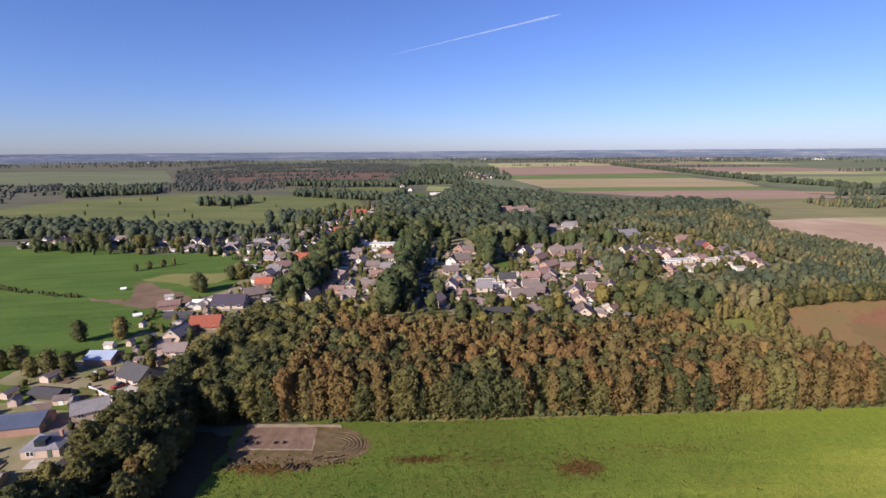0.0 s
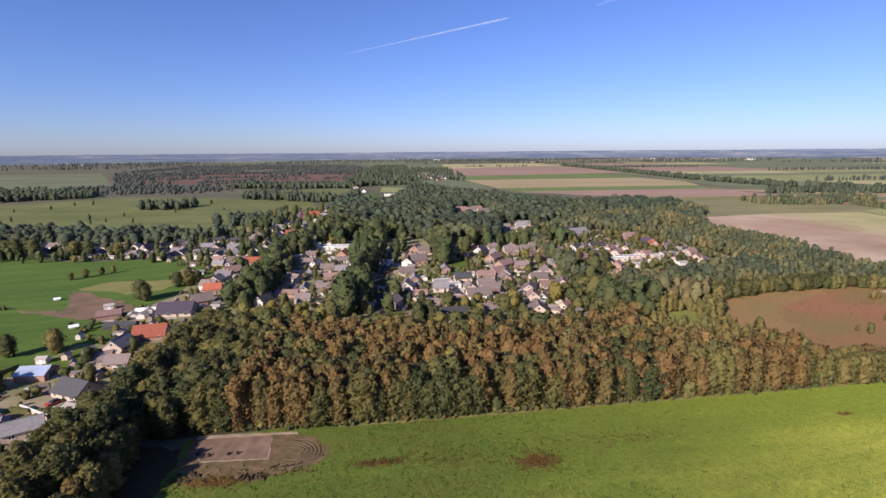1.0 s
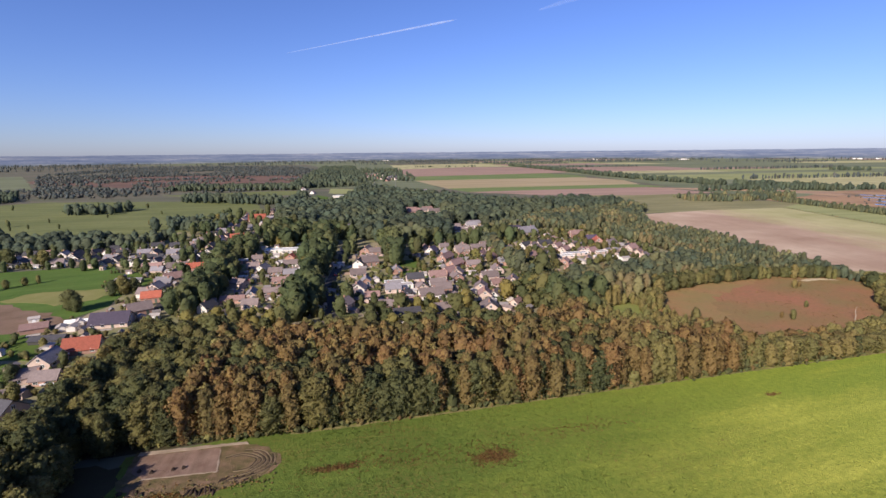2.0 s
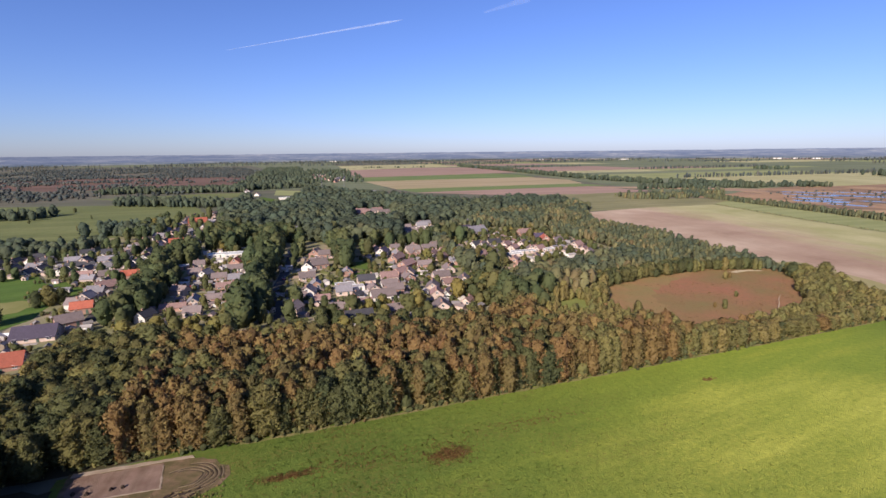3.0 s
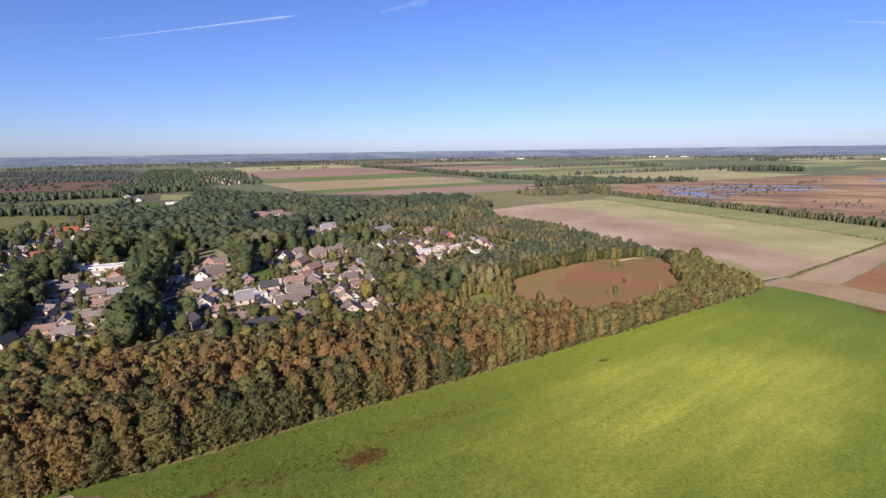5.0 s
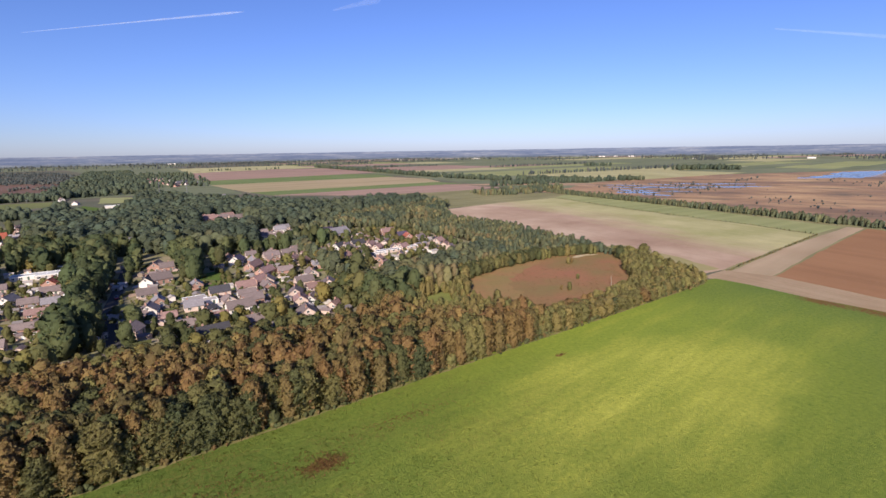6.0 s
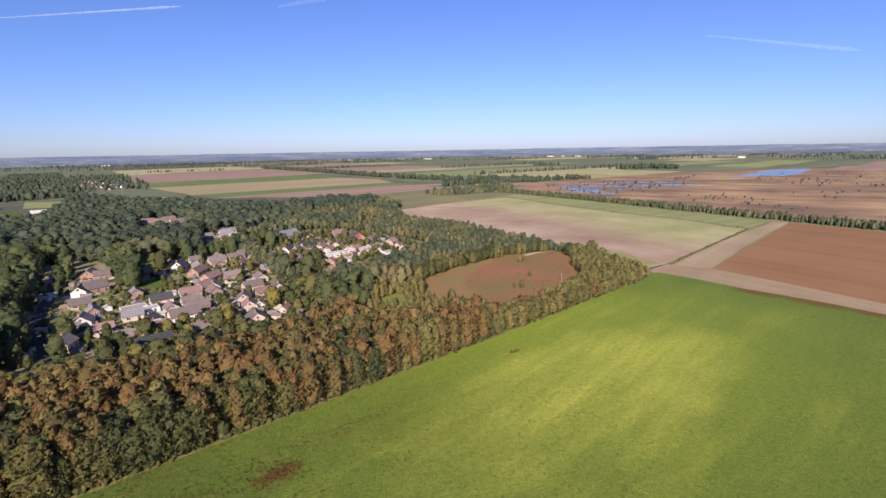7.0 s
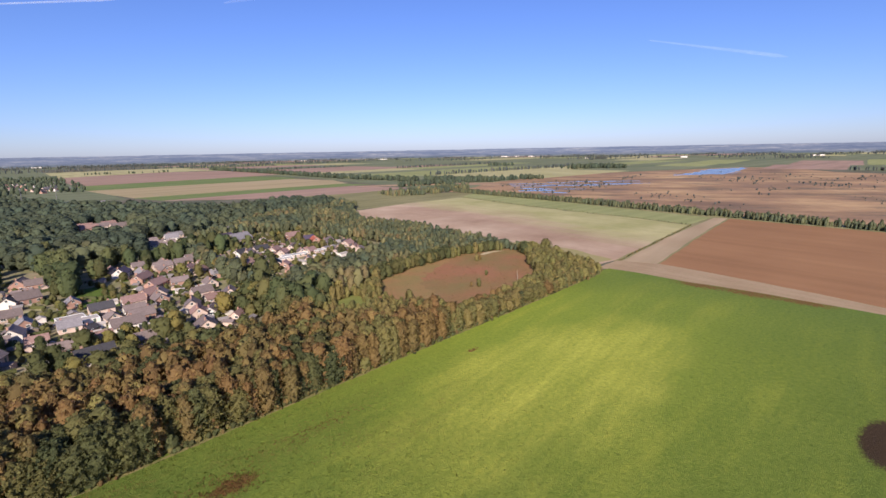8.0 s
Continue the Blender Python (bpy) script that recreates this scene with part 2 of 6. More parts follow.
PLOUGH = ground_mat("ploughed_soil", (0.248, 0.126, 0.062), (0.305, 0.158, 0.078), (0.275, 0.150, 0.078), 0.014, 0.35, (0.004, 0.10, 1), -1.45, worn=(0.86, 0.86, 0.84))
STUBBLE = ground_mat("stubble", (0.375, 0.240, 0.172), (0.450, 0.312, 0.228), (0.390, 0.285, 0.188), 0.012, 0.25, (0.004, 0.03, 1), -1.5, worn=(0.84, 0.85, 0.82))
TANGREEN = ground_mat("sprouting_field", (0.345, 0.312, 0.144), (0.430, 0.376, 0.205), (0.375, 0.340, 0.178), 0.012, 0.25, (0.004, 0.04, 1), -1.5)
GREENCROP = ground_mat("green_crop", (0.235, 0.246, 0.098), (0.288, 0.290, 0.126), (0.295, 0.285, 0.138), 0.01, 0.2, (0.004, 0.05, 1), 0.1)
PINK = ground_mat("pinkish_soil", (0.300, 0.190, 0.145), (0.350, 0.228, 0.175), (0.320, 0.216, 0.165), 0.006, 0.2, (0.003, 0.03, 1), 0.0)
STRIPE = ground_mat("young_crop", (0.128, 0.172, 0.056), (0.164, 0.200, 0.072), (0.180, 0.200, 0.080), 0.01, 0.2, (0.004, 0.05, 1), 0.1)
FALLOW = ground_mat("fallow_grass", (0.205, 0.190, 0.092), (0.270, 0.235, 0.118), (0.190, 0.170, 0.085), 0.012, 0.2, (0.006, 0.06, 1), 0.05)
OCHRE = ground_mat("ochre_stubble", (0.336, 0.264, 0.144), (0.376, 0.280, 0.168), (0.352, 0.280, 0.168), 0.006, 0.2, (0.003, 0.03, 1), 0.0)
HEATH = ground_mat("heather", (0.195, 0.155, 0.058), (0.315, 0.136, 0.076), (0.190, 0.112, 0.054), 0.026, 0.5, bump=1.0)
REED = ground_mat("orange_moor_grass", (0.285, 0.185, 0.132), (0.430, 0.285, 0.165), (0.245, 0.168, 0.135), 0.007, 0.06, (0.0026, 0.026, 1), -2.05, worn=(0.60, 0.57, 0.63))
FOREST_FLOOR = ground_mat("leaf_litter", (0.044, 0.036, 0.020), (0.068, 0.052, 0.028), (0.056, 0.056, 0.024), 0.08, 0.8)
GARDEN = ground_mat("gardens", (0.150, 0.150, 0.058), (0.320, 0.250, 0.175), (0.190, 0.185, 0.080), 0.07, 0.25)
LAWN = ground_mat("lawn", (0.064, 0.108, 0.018), (0.094, 0.134, 0.025), (0.108, 0.130, 0.036), 0.08, 0.6)


def stubble_mat():
    """Harvested field: pinkish bare soil by the wood, greening in patches towards the far strip."""
    m = Mat("harvested_field", 0.95, 0.1)
    p = m.coords()
    sep = m.node("ShaderNodeSeparateXYZ")
    m.link(m.node("ShaderNodeNewGeometry").outputs["Position"], sep.inputs[0])
    across = m.math("SUBTRACT", sep.outputs[0], m.math("MULTIPLY", m.math("SUBTRACT", sep.outputs[1], 160.0), 0.19))
    soil = m.ramp(m.noise(p, 0.011, 5, 0.6), [(0.34, (0.300, 0.192, 0.130)), (0.50, (0.385, 0.262, 0.182)), (0.66, (0.480, 0.350, 0.250))])
    green = m.ramp(m.noise(p, 0.016, 5, 0.6), [(0.34, (0.300, 0.282, 0.118)), (0.66, (0.440, 0.380, 0.200))])
    broad = m.noise(m.coords(scale=(0.03, 0.006, 1), turn=0.19), 1.0, 5, 0.65)
    sprout = m.math("ADD", m.math("MULTIPLY", m.math("SUBTRACT", across, 352.0), 1 / 60), m.math("MULTIPLY", m.math("SUBTRACT", broad, 0.5), 2.6))
    col = m.mix(m.math("MULTIPLY", sprout, 1.0, True), soil, green)
    lanes = m.noise(m.coords(scale=(0.22, 0.004, 1), turn=0.19), 1.0, 3)
    col = m.mix(m.math("MULTIPLY", m.math("SUBTRACT", lanes, 0.45, True), 2.5, True), col, m.mix(1.0, col, (0.86, 0.87, 0.85), "MULTIPLY"))
    grain = m.noise(p, 0.3, 5, 0.7)
    col = m.mix(m.math("MULTIPLY", m.math("SUBTRACT", grain, 0.46, True), 2.0, True), col, m.mix(1.0, col, (0.84, 0.88, 0.84), "MULTIPLY"))
    m.colour(col)
    m.bump(m.noise(p, 0.8, 4, 0.7), 0.5, 0.3)
    return m.m


def moor_mat():
    """Dry moor: orange grass with dark blots of heather and pale swathes."""
    m = Mat("dry_moor", 0.95, 0.1)
    p = m.coords()
    col = m.ramp(m.noise(p, 0.007, 5, 0.6), [(0.34, (0.235, 0.150, 0.100)), (0.50, (0.335, 0.205, 0.118)), (0.66, (0.460, 0.300, 0.160))])
    band = m.noise(m.coords(scale=(0.0035, 0.017, 1), turn=-2.05), 1.0, 5, 0.65)
    col = m.mix(m.math("MULTIPLY", m.math("SUBTRACT", band, 0.46, True), 5.0, True), col, m.mix(1.0, col, (0.62, 0.62, 0.68), "MULTIPLY"))
    blot = m.noise(m.coords(scale=(0.008, 0.022, 1), turn=-2.05), 1.0, 6, 0.75)
    col = m.mix(m.math("MULTIPLY", m.math("SUBTRACT", blot, 0.52, True), 7.0, True), col, (0.120, 0.098, 0.072))
    grain = m.noise(p, 0.11, 5, 0.75)
    col = m.mix(m.math("MULTIPLY", m.math("SUBTRACT", grain, 0.5, True), 3.0, True), col, m.mix(1.0, col, (0.72, 0.74, 0.74), "MULTIPLY"))
    m.colour(col)
    m.bump(grain, 0.6, 0.3)
    return m.m


HARVESTED, DRYMOOR = stubble_mat(), moor_mat()


def meadow_mat():
    """The near meadow: lush green with yellow mown streaks and rusty patches of dead weeds."""
    m = Mat("near_meadow", 0.95, 0.1)
    p = m.coords()
    sep = m.node("ShaderNodeSeparateXYZ")
    m.link(m.node("ShaderNodeNewGeometry").outputs["Position"], sep.inputs[0])
    col = m.ramp(m.noise(p, 0.035, 4), [(0.3, (0.080, 0.118, 0.021)), (0.7, (0.114, 0.150, 0.027))])
    # yellower and paler towards the east
    east = m.math("MULTIPLY", m.math("SUBTRACT", sep.outputs[0], 8.0), 1 / 120, True)
    south = m.math("MULTIPLY", m.math("SUBTRACT", sep.outputs[1], 5.0), 1 / 80, True)
    east = m.math("MULTIPLY", east, m.math("ADD", m.math("MULTIPLY", south, 0.8), 0.2))
    col = m.mix(m.math("MULTIPLY", east, 0.75), col, (0.235, 0.285, 0.036))
    st = m.noise(m.coords(scale=(0.014, 0.09, 1), turn=-0.08), 1.0, 3)
    yel = m.math("MULTIPLY", m.math("MULTIPLY", m.math("SUBTRACT", st, 0.5, True), 4.0, True), m.math("ADD", m.math("MULTIPLY", east, 0.9), 0.1))
    col = m.mix(yel, col, (0.290, 0.305, 0.044))
    # the mown, sun-bleached middle of the meadow
    ex = m.math("MULTIPLY", m.math("SUBTRACT", sep.outputs[0], 128.0), 1 / 82)
    ey = m.math("MULTIPLY", m.math("SUBTRACT", sep.outputs[1], 82.0), 1 / 36)
    patch = m.math("MULTIPLY", m.math("SUBTRACT", m.noise(p, 0.03, 3), 0.5), 1.6)
    dry = m.math("SUBTRACT", m.math("ADD", 1.0, patch), m.math("ADD", m.math("MULTIPLY", ex, ex), m.math("MULTIPLY", ey, ey)), True)
    blades = m.math("MULTIPLY", m.math("SUBTRACT", m.noise(m.coords(scale=(0.014, 0.13, 1), turn=-0.12), 1.0, 4, 0.6), 0.38, True), 3.2, True)
    col = m.mix(m.math("MULTIPLY", dry, m.math("ADD", m.math("MULTIPLY", blades, 0.55), 0.32), True), col, (0.430, 0.415, 0.070))
    # lusher again at the far end
    lush = m.math("MULTIPLY", m.math("ADD", m.math("MULTIPLY", m.math("SUBTRACT", sep.outputs[0], 175.0), 1 / 85), m.math("MULTIPLY", m.math("SUBTRACT", m.noise(p, 0.02, 3), 0.5), 1.2)), 0.75, True)
    col = m.mix(lush, col, (0.112, 0.156, 0.030))
    mottle = m.noise(p, 0.55, 5, 0.75)
    col = m.mix(m.math("MULTIPLY", m.math("SUBTRACT", mottle, 0.52, True), 3.2, True), col, m.mix(1.0, col, (1.45, 1.3, 1.2), "MULTIPLY"))
    col = m.mix(m.math("MULTIPLY", m.math("SUBTRACT", 0.48, mottle, True), 3.6, True), col, m.mix(1.0, col, (0.62, 0.72, 0.6), "MULTIPLY"))
    grain = m.noise(p, 0.7, 5, 0.75)
    col = m.mix(m.math("MULTIPLY", m.math("SUBTRACT", grain, 0.45, True), 2.0, True), col, m.mix(1.0, col, (1.45, 1.3, 1.5), "MULTIPLY"))
    tuft = m.noise(p, 0.9, 5, 0.85)
    col = m.mix(m.math("MULTIPLY", m.math("SUBTRACT", 0.48, tuft, True), 5.0, True), col, m.mix(1.0, col, (0.48, 0.56, 0.5), "MULTIPLY"))
    # brown seed heads of weeds, thickest towards the wood
    weed = m.math("MULTIPLY", m.math("SUBTRACT", m.noise(p, 0.9, 6, 0.85), 0.475, True), 9.0, True)
    drift = m.math("MULTIPLY", m.math("SUBTRACT", m.noise(m.coords(scale=(0.035, 0.08, 1)), 1.0, 4, 0.7), 0.44, True), 6.0, True)
    near = m.math("SUBTRACT", 1.25, m.math("MULTIPLY", sep.outputs[0], 1 / 110), True)
    close = m.math("MULTIPLY", m.math("SUBTRACT", sep.outputs[1], 72.0), 1 / 22, True)
    col = m.mix(m.math("MULTIPLY", m.math("MULTIPLY", weed, drift), m.math("MULTIPLY", near, close), True), col, (0.140, 0.118, 0.030))
    # rusty patches of dead weeds
    ragged = m.math("ADD", m.math("MULTIPLY", m.math("SUBTRACT", m.noise(p, 0.35, 4, 0.7), 0.5), 2.6), m.math("MULTIPLY", m.math("SUBTRACT", m.noise(p, 1.2, 4, 0.8), 0.5), 6.5))
    for x, y, rx, ry in ((32.6, 104.5, 5.2, 2.6), (-6, 108, 6.0, 1.3), (125.8, 116.5, 2.4, 0.9), (-44, 105, 9, 2.2), (274, 62, 6.5, 16), (273, 86, 6.0, 13), (274, 40, 5.0, 12)):
        dx = m.math("MULTIPLY", m.math("SUBTRACT", sep.outputs[0], x), 1 / rx)
        dy = m.math("MULTIPLY", m.math("SUBTRACT", sep.outputs[1], y), 1 / ry)
        d = m.math("ADD", m.math("MULTIPLY", dx, dx), m.math("MULTIPLY", dy, dy))
        amount = m.math("MULTIPLY", m.math("SUBTRACT", m.math("ADD", 1.0, ragged), d, True), 1.4, True)
        col = m.mix(m.math("MULTIPLY", amount, 0.9), col, (0.150, 0.066, 0.024))
    # a burnt, dark bare spot
    dx = m.math("MULTIPLY", m.math("SUBTRACT", sep.outputs[0], 154.5), 1 / 15.0)
    dy = m.math("MULTIPLY", m.math("SUBTRACT", sep.outputs[1], 2.0), 1 / 7.0)
    d = m.math("ADD", m.math("MULTIPLY", dx, dx), m.math("MULTIPLY", dy, dy))
    spot = m.math("MULTIPLY", m.math("SUBTRACT", m.math("ADD", 1.0, m.math("MULTIPLY", ragged, 0.2)), d, True), 3.0, True)
    col = m.mix(spot, col, (0.048, 0.030, 0.016))
    m.colour(col)
    m.bump(m.noise(p, 1.8, 5, 0.75), 0.9, 0.35)
    return m.m


sheet("field_near", [(-58, -260), (-58, 123), (-20, 128), (100, 133.5), (200, 138.3), (264, 141.5), (276, 139.5), (277, 122), (275, 93), (278, 66), (277, 42), (276, 12), (264, -260)], 0.10, meadow_mat(), "lush green meadow with yellow mown streaks", wobble=0.5, seed=3)
# dark litter laid out to the tree row's shadow edge, deepening the shade by colour
sheet("field_verge", [(-75, -260), (-75, 124), (-56, 119), (-55, 104), (-56, -260)], 0.13, FOREST_FLOOR, "dark leaf litter under trees, with painted shade", "verge", 1.6, 3)
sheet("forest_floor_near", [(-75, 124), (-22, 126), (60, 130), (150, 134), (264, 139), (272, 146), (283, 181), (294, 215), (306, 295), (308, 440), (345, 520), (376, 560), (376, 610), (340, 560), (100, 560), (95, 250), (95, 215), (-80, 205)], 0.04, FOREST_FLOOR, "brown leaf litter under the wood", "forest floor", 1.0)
VERGE = [(x, front_line(x) - 1.5) for x in range(-18, 262, 9)] + [(x, front_line(x) - 0.4) for x in range(261, -19, -9)]
sheet("verge_dry", VERGE, 0.14, ground_mat("dry_verge", (0.110, 0.125, 0.034), (0.270, 0.205, 0.095), (0.150, 0.140, 0.050), 0.16, 0.8), "dry yellow grass verge along the wood", "verge", 0.35, 3)
sheet("heath_1", [(142, 200), (156, 224), (194, 235), (238, 238), (262, 236), (290, 221), (280, 199), (260, 182), (249, 170), (232, 155), (205, 149), (175, 143), (148, 144), (144, 165)], 0.12, HEATH, "russet heather clearing inside the wood", "heath", 1.2, 6)
sheet("heath_grass", [(144, 200), (157, 223), (194, 234), (236, 236), (222, 226), (192, 215), (176, 203), (168, 186), (160, 168), (152, 150), (146, 165)], 0.15, ground_mat("moor_grass", (0.225, 0.175, 0.066), (0.300, 0.160, 0.078), (0.205, 0.150, 0.058), 0.05, 0.5, bump=1.0), "olive moor grass at the heather's edge", "heath", 3.0, 4)
sheet("heath_sand", [(252, 226), (262, 228.5), (272, 226), (275, 221), (266, 224.5), (256, 223.5)], 0.15, ground_mat("dry_sand", (0.44, 0.35, 0.22), (0.50, 0.41, 0.28), (0.40, 0.31, 0.2), 0.1, 0.8), "pale bare sand beside the heather", "sand", 0.3, 3)
sheet("glade", [(110, 186), (128, 180), (140, 203), (135, 212), (112, 208)], 0.12, ground_mat("glade_grass", (0.150, 0.170, 0.040), (0.205, 0.205, 0.062), (0.170, 0.180, 0.060), 0.08, 0.6), "small sunlit grass glade in the wood", "glade", 0.8, 5)
sheet("track_east", [(275, 93), (277, 122), (274, 140), (270, 146), (299, 147), (308, 122), (305, 94), (300, 64), (295, 39), (288, 13), (276, -260), (264, -260), (276, 12), (277, 42), (278, 66)], 0.08, ground_mat("sandy_track", (0.315, 0.212, 0.130), (0.370, 0.262, 0.168), (0.270, 0.216, 0.118), 0.05, 0.5, (0.02, 0.4, 1), -1.45, worn=(0.88, 0.88, 0.86)), "sandy farm track with dry grass", "track", 0.6)
sheet("field_plough", [(308, 122), (392, 133), (466, 142), (545, 150), (534, 28), (505, -260), (278, -260), (288, 13), (295, 39), (300, 64), (305, 94)], 0.14, PLOUGH, "reddish brown ploughed field", wobble=0.5)
sheet("field_tan_strip", [(300, 143), (400, 155), (475, 160), (544, 164), (546, 152), (466, 144), (392, 135), (306, 123)], 0.10, ground_mat("dry_tan_grass", (0.35, 0.245, 0.155), (0.41, 0.300, 0.195), (0.36, 0.275, 0.165), 0.02, 0.25, (0.004, 0.05, 1), -0.13), "pale tan stubble strip", wobble=0.5)
sheet("field_margin", [(298, 150), (262, -262), (560, -262), (600, 80), (650, 250), (650, 430), (600, 600), (500, 640), (390, 640), (372, 490), (340, 300), (305, 214)], 0.03, FALLOW, "rough grass margins between the eastern fields", wobble=0.8)
sheet("field_tan", [(281, 149), (300, 148), (425, 160), (420, 238), (424, 292), (434, 367), (455, 490), (470, 528), (441, 529), (345, 515), (322, 490), (304, 440), (310, 400), (316, 362), (306, 300), (293, 234), (286, 195)], 0.10, HARVESTED, "wide bare tan field with green sheen", wobble=0.8)
sheet("field_headland", [(284, 153), (300, 150), (306, 170), (313, 194), (318, 235), (302, 238), (292, 214), (287, 186)], 0.15, ground_mat("headland_grass", (0.255, 0.225, 0.095), (0.330, 0.260, 0.130), (0.300, 0.265, 0.115), 0.05, 0.4), "yellow green grass headland beside the wood", wobble=1.8, step=7)
sheet("field_sprout", [(415, 161), (478, 165), (482, 184), (493, 234), (498, 291), (513, 372), (538, 490), (548, 526), (460, 526), (440, 490), (420, 367), (410, 292), (404, 238), (408, 195)], 0.16, HARVESTED, "pale green sprouting strip of a bare field", wobble=2.0, step=18)
sheet("field_strip", [(482, 166), (542, 168), (548, 209), (560, 268), (577, 345), (596, 451), (603, 556), (554, 530), (542, 490), (517, 372), (502, 291), (497, 234), (486, 184)], 0.12, GREENCROP, "long light green crop strip", wobble=0.5)
sheet("field_corner", [(352, 522), (441, 534), (536, 536), (590, 549), (545, 600), (420, 594), (378, 560)], 0.10, FALLOW, "dry yellowish fallow field", wobble=0.8)
sheet("field_rough_corner", [(416, 607), (545, 612), (590, 727), (460, 782), (388, 777), (392, 690)], 0.12, FALLOW, "rough yellow grass beside a wood", wobble=1.5)
# striped fields to the north
sheet("field_pink_near", [(225, 890), (330, 790), (470, 740), (630, 745), (600, 900), (400, 900)], 0.15, PINK, "pinkish bare soil strip", wobble=1)
sheet("field_green_1", [(205, 985), (225, 892), (600, 902), (650, 900), (620, 985)], 0.2, STRIPE, "long green crop strip", wobble=1)
sheet("field_ochre", [(180, 1290), (205, 990), (640, 985), (690, 1130), (655, 1290)], 0.2, OCHRE, "ochre stubble field", wobble=1)
sheet("field_green_2", [(190, 1500), (185, 1295), (680, 1290), (700, 1450), (660, 1560)], 0.2, STRIPE, "green crop strip between stubble fields", wobble=1)
sheet("field_pink_far", [(220, 2150), (190, 1505), (660, 1565), (780, 1600), (800, 2200), (600, 2330)], 0.2, PINK, "large reddish soil field", wobble=1)
sheet("field_pale_far", [(260, 2900), (225, 2160), (600, 2340), (830, 2300), (900, 3000)], 0.2, TANGREEN, "pale far stubble field", wobble=2)
sheet("plain_north", [(-120, 1070), (20, 1075), (190, 960), (196, 1290), (190, 1500), (222, 2150), (262, 2900), (300, 4300), (-400, 4300), (-120, 2600)], 0.08, PLAIN, "rough grassland round a distant hamlet", wobble=3, step=40)
# far east, beyond the tree belt
sheet("moor_east", [(606, 620), (622, 545), (616, 467), (604, 379), (586, 252), (566, 60), (530, -260), (1250, -420), (1420, -100), (1560, 200), (1900, 420), (1500, 600), (1200, 730), (1000, 730), (830, 705), (720, 650)], 0.12, DRYMOOR, "wide orange brown moor with scattered bushes", "moor", 3)
sheet("plain_east", [(620, 640), (700, 1200), (900, 4400), (4300, 2400), (4600, -800), (1300, -800), (1450, -100), (1900, 430), (1500, 610), (1000, 650)], 0.08, PLAIN, "wide rough grassland of the eastern plain", wobble=4, step=60)
sheet("moor_strip", [(600, 890), (711, 822), (832, 706), (792, 640), (716, 750), (590, 862)], 0.22, REED, "orange brown strip of moor grass", "moor", 2)
FARMATS = (("green", GREENCROP), ("green", GREENCROP), ("tan", TANGREEN), ("pink", PINK), ("pasture", PLAIN), ("pasture", PLAIN), ("tan", TANGREEN))
FARWORDS = {"green": "distant green crop field", "tan": "distant yellow stubble field", "pink": "distant reddish soil field", "pasture": "distant rough pasture", "stubble": "distant pale bare field"}
frng = random.Random(77)
count = 0
y = 700.0
FAR_EDGES = []
while y < 4300:
    deep = frng.uniform(90, 190) * (1 + y / 2500)
    x = 760 + max(0.0, (y - 1300) * 0.06) + (0 if y > 1000 else 220)
    while x < 4300 - y * 0.25:
        long = frng.uniform(260, 900)
        if frng.random() < 0.84 and not (x > 1200 and y < 800):
            kind, fm = frng.choice(FARMATS)
            count += 1
            sheet("field_far_%d" % count, [(x, y), (x + long, y - long * 0.05), (x + long, y + deep - 8), (x, y + deep - 8)], 0.25 + 0.05 * frng.random(), fm, FARWORDS[kind], wobble=3, step=60, seed=count)
            if frng.random() < 0.26:
                FAR_EDGES.append((x, y + deep - 4, x + long * frng.uniform(0.3, 0.9), y + deep - 4 - long * 0.04))
        x += long + 10
    y += deep
y = -700.0
while y < 760:
    deep = frng.uniform(120, 260)
    x = 1470 + (y + 420) * 0.32 + frng.uniform(0, 60)
    while x < 4300:
        long = frng.uniform(250, 800)
        if frng.random() < 0.85:
            kind, fm = frng.choice(FARMATS)
            count += 1
            sheet("field_far_%d" % count, [(x, y), (x + long, y + long * 0.1), (x + long, y + deep - 8 + long * 0.1), (x, y + deep - 8)], 0.25 + 0.05 * frng.random(), fm, FARWORDS[kind], wobble=3, step=60, seed=count)
            if frng.random() < 0.28:
                FAR_EDGES.append((x, y + 2, x + 4, y + deep - 10))
        x += long + 10
    y += deep
# west side
sheet("field_west", [(-700, 250), (-700, 420), (-400, 400), (-304, 390), (-224, 358), (-160, 365), (-122, 300), (-120, 262), (-136, 230), (-128, 200), (-132, 180), (-150, 160), (-150, 60), (-240, 0), (-700, -100)], 0.12, PASTURE, "bright green pasture behind the farms", wobble=0.8)
sheet("field_west_dirt", [(-186, 246), (-163, 243), (-172, 262), (-181, 280), (-170, 277), (-154, 263), (-139, 253), (-129, 240), (-136, 227), (-158, 233)], 0.16, DIRT, "trampled bare earth behind a farm", "yard", 2.0, 5)
sheet("field_west_ochre", [(-180, 283), (-175, 296), (-161, 300), (-140, 299), (-126, 290), (-133, 277), (-146, 270), (-160, 278)], 0.2, ground_mat("dry_paddock", (0.160, 0.165, 0.050), (0.225, 0.200, 0.075), (0.200, 0.190, 0.070), 0.06, 0.4), "yellow dried grass paddock", wobble=1.5, step=6)
sheet("lawn_west", [(-142, 308), (-150, 335), (-118, 340), (-116, 300)], 0.2, LAWN, "green lawn behind houses", "lawn", 0.6)
sheet("field_middle", [(-620, 600), (-500, 535), (-370, 515), (-210, 480), (-130, 530), (-112, 600), (-112, 700), (-150, 820), (-270, 850), (-480, 900), (-600, 780)], 0.14, ROUGH, "rough green and yellow meadow", wobble=2)
sheet("field_middle_far", [(-330, 980), (-160, 850), (-140, 910), (-70, 930), (-80, 1020), (-150, 1030)], 0.16, ROUGH, "far yellowish meadow", wobble=2)
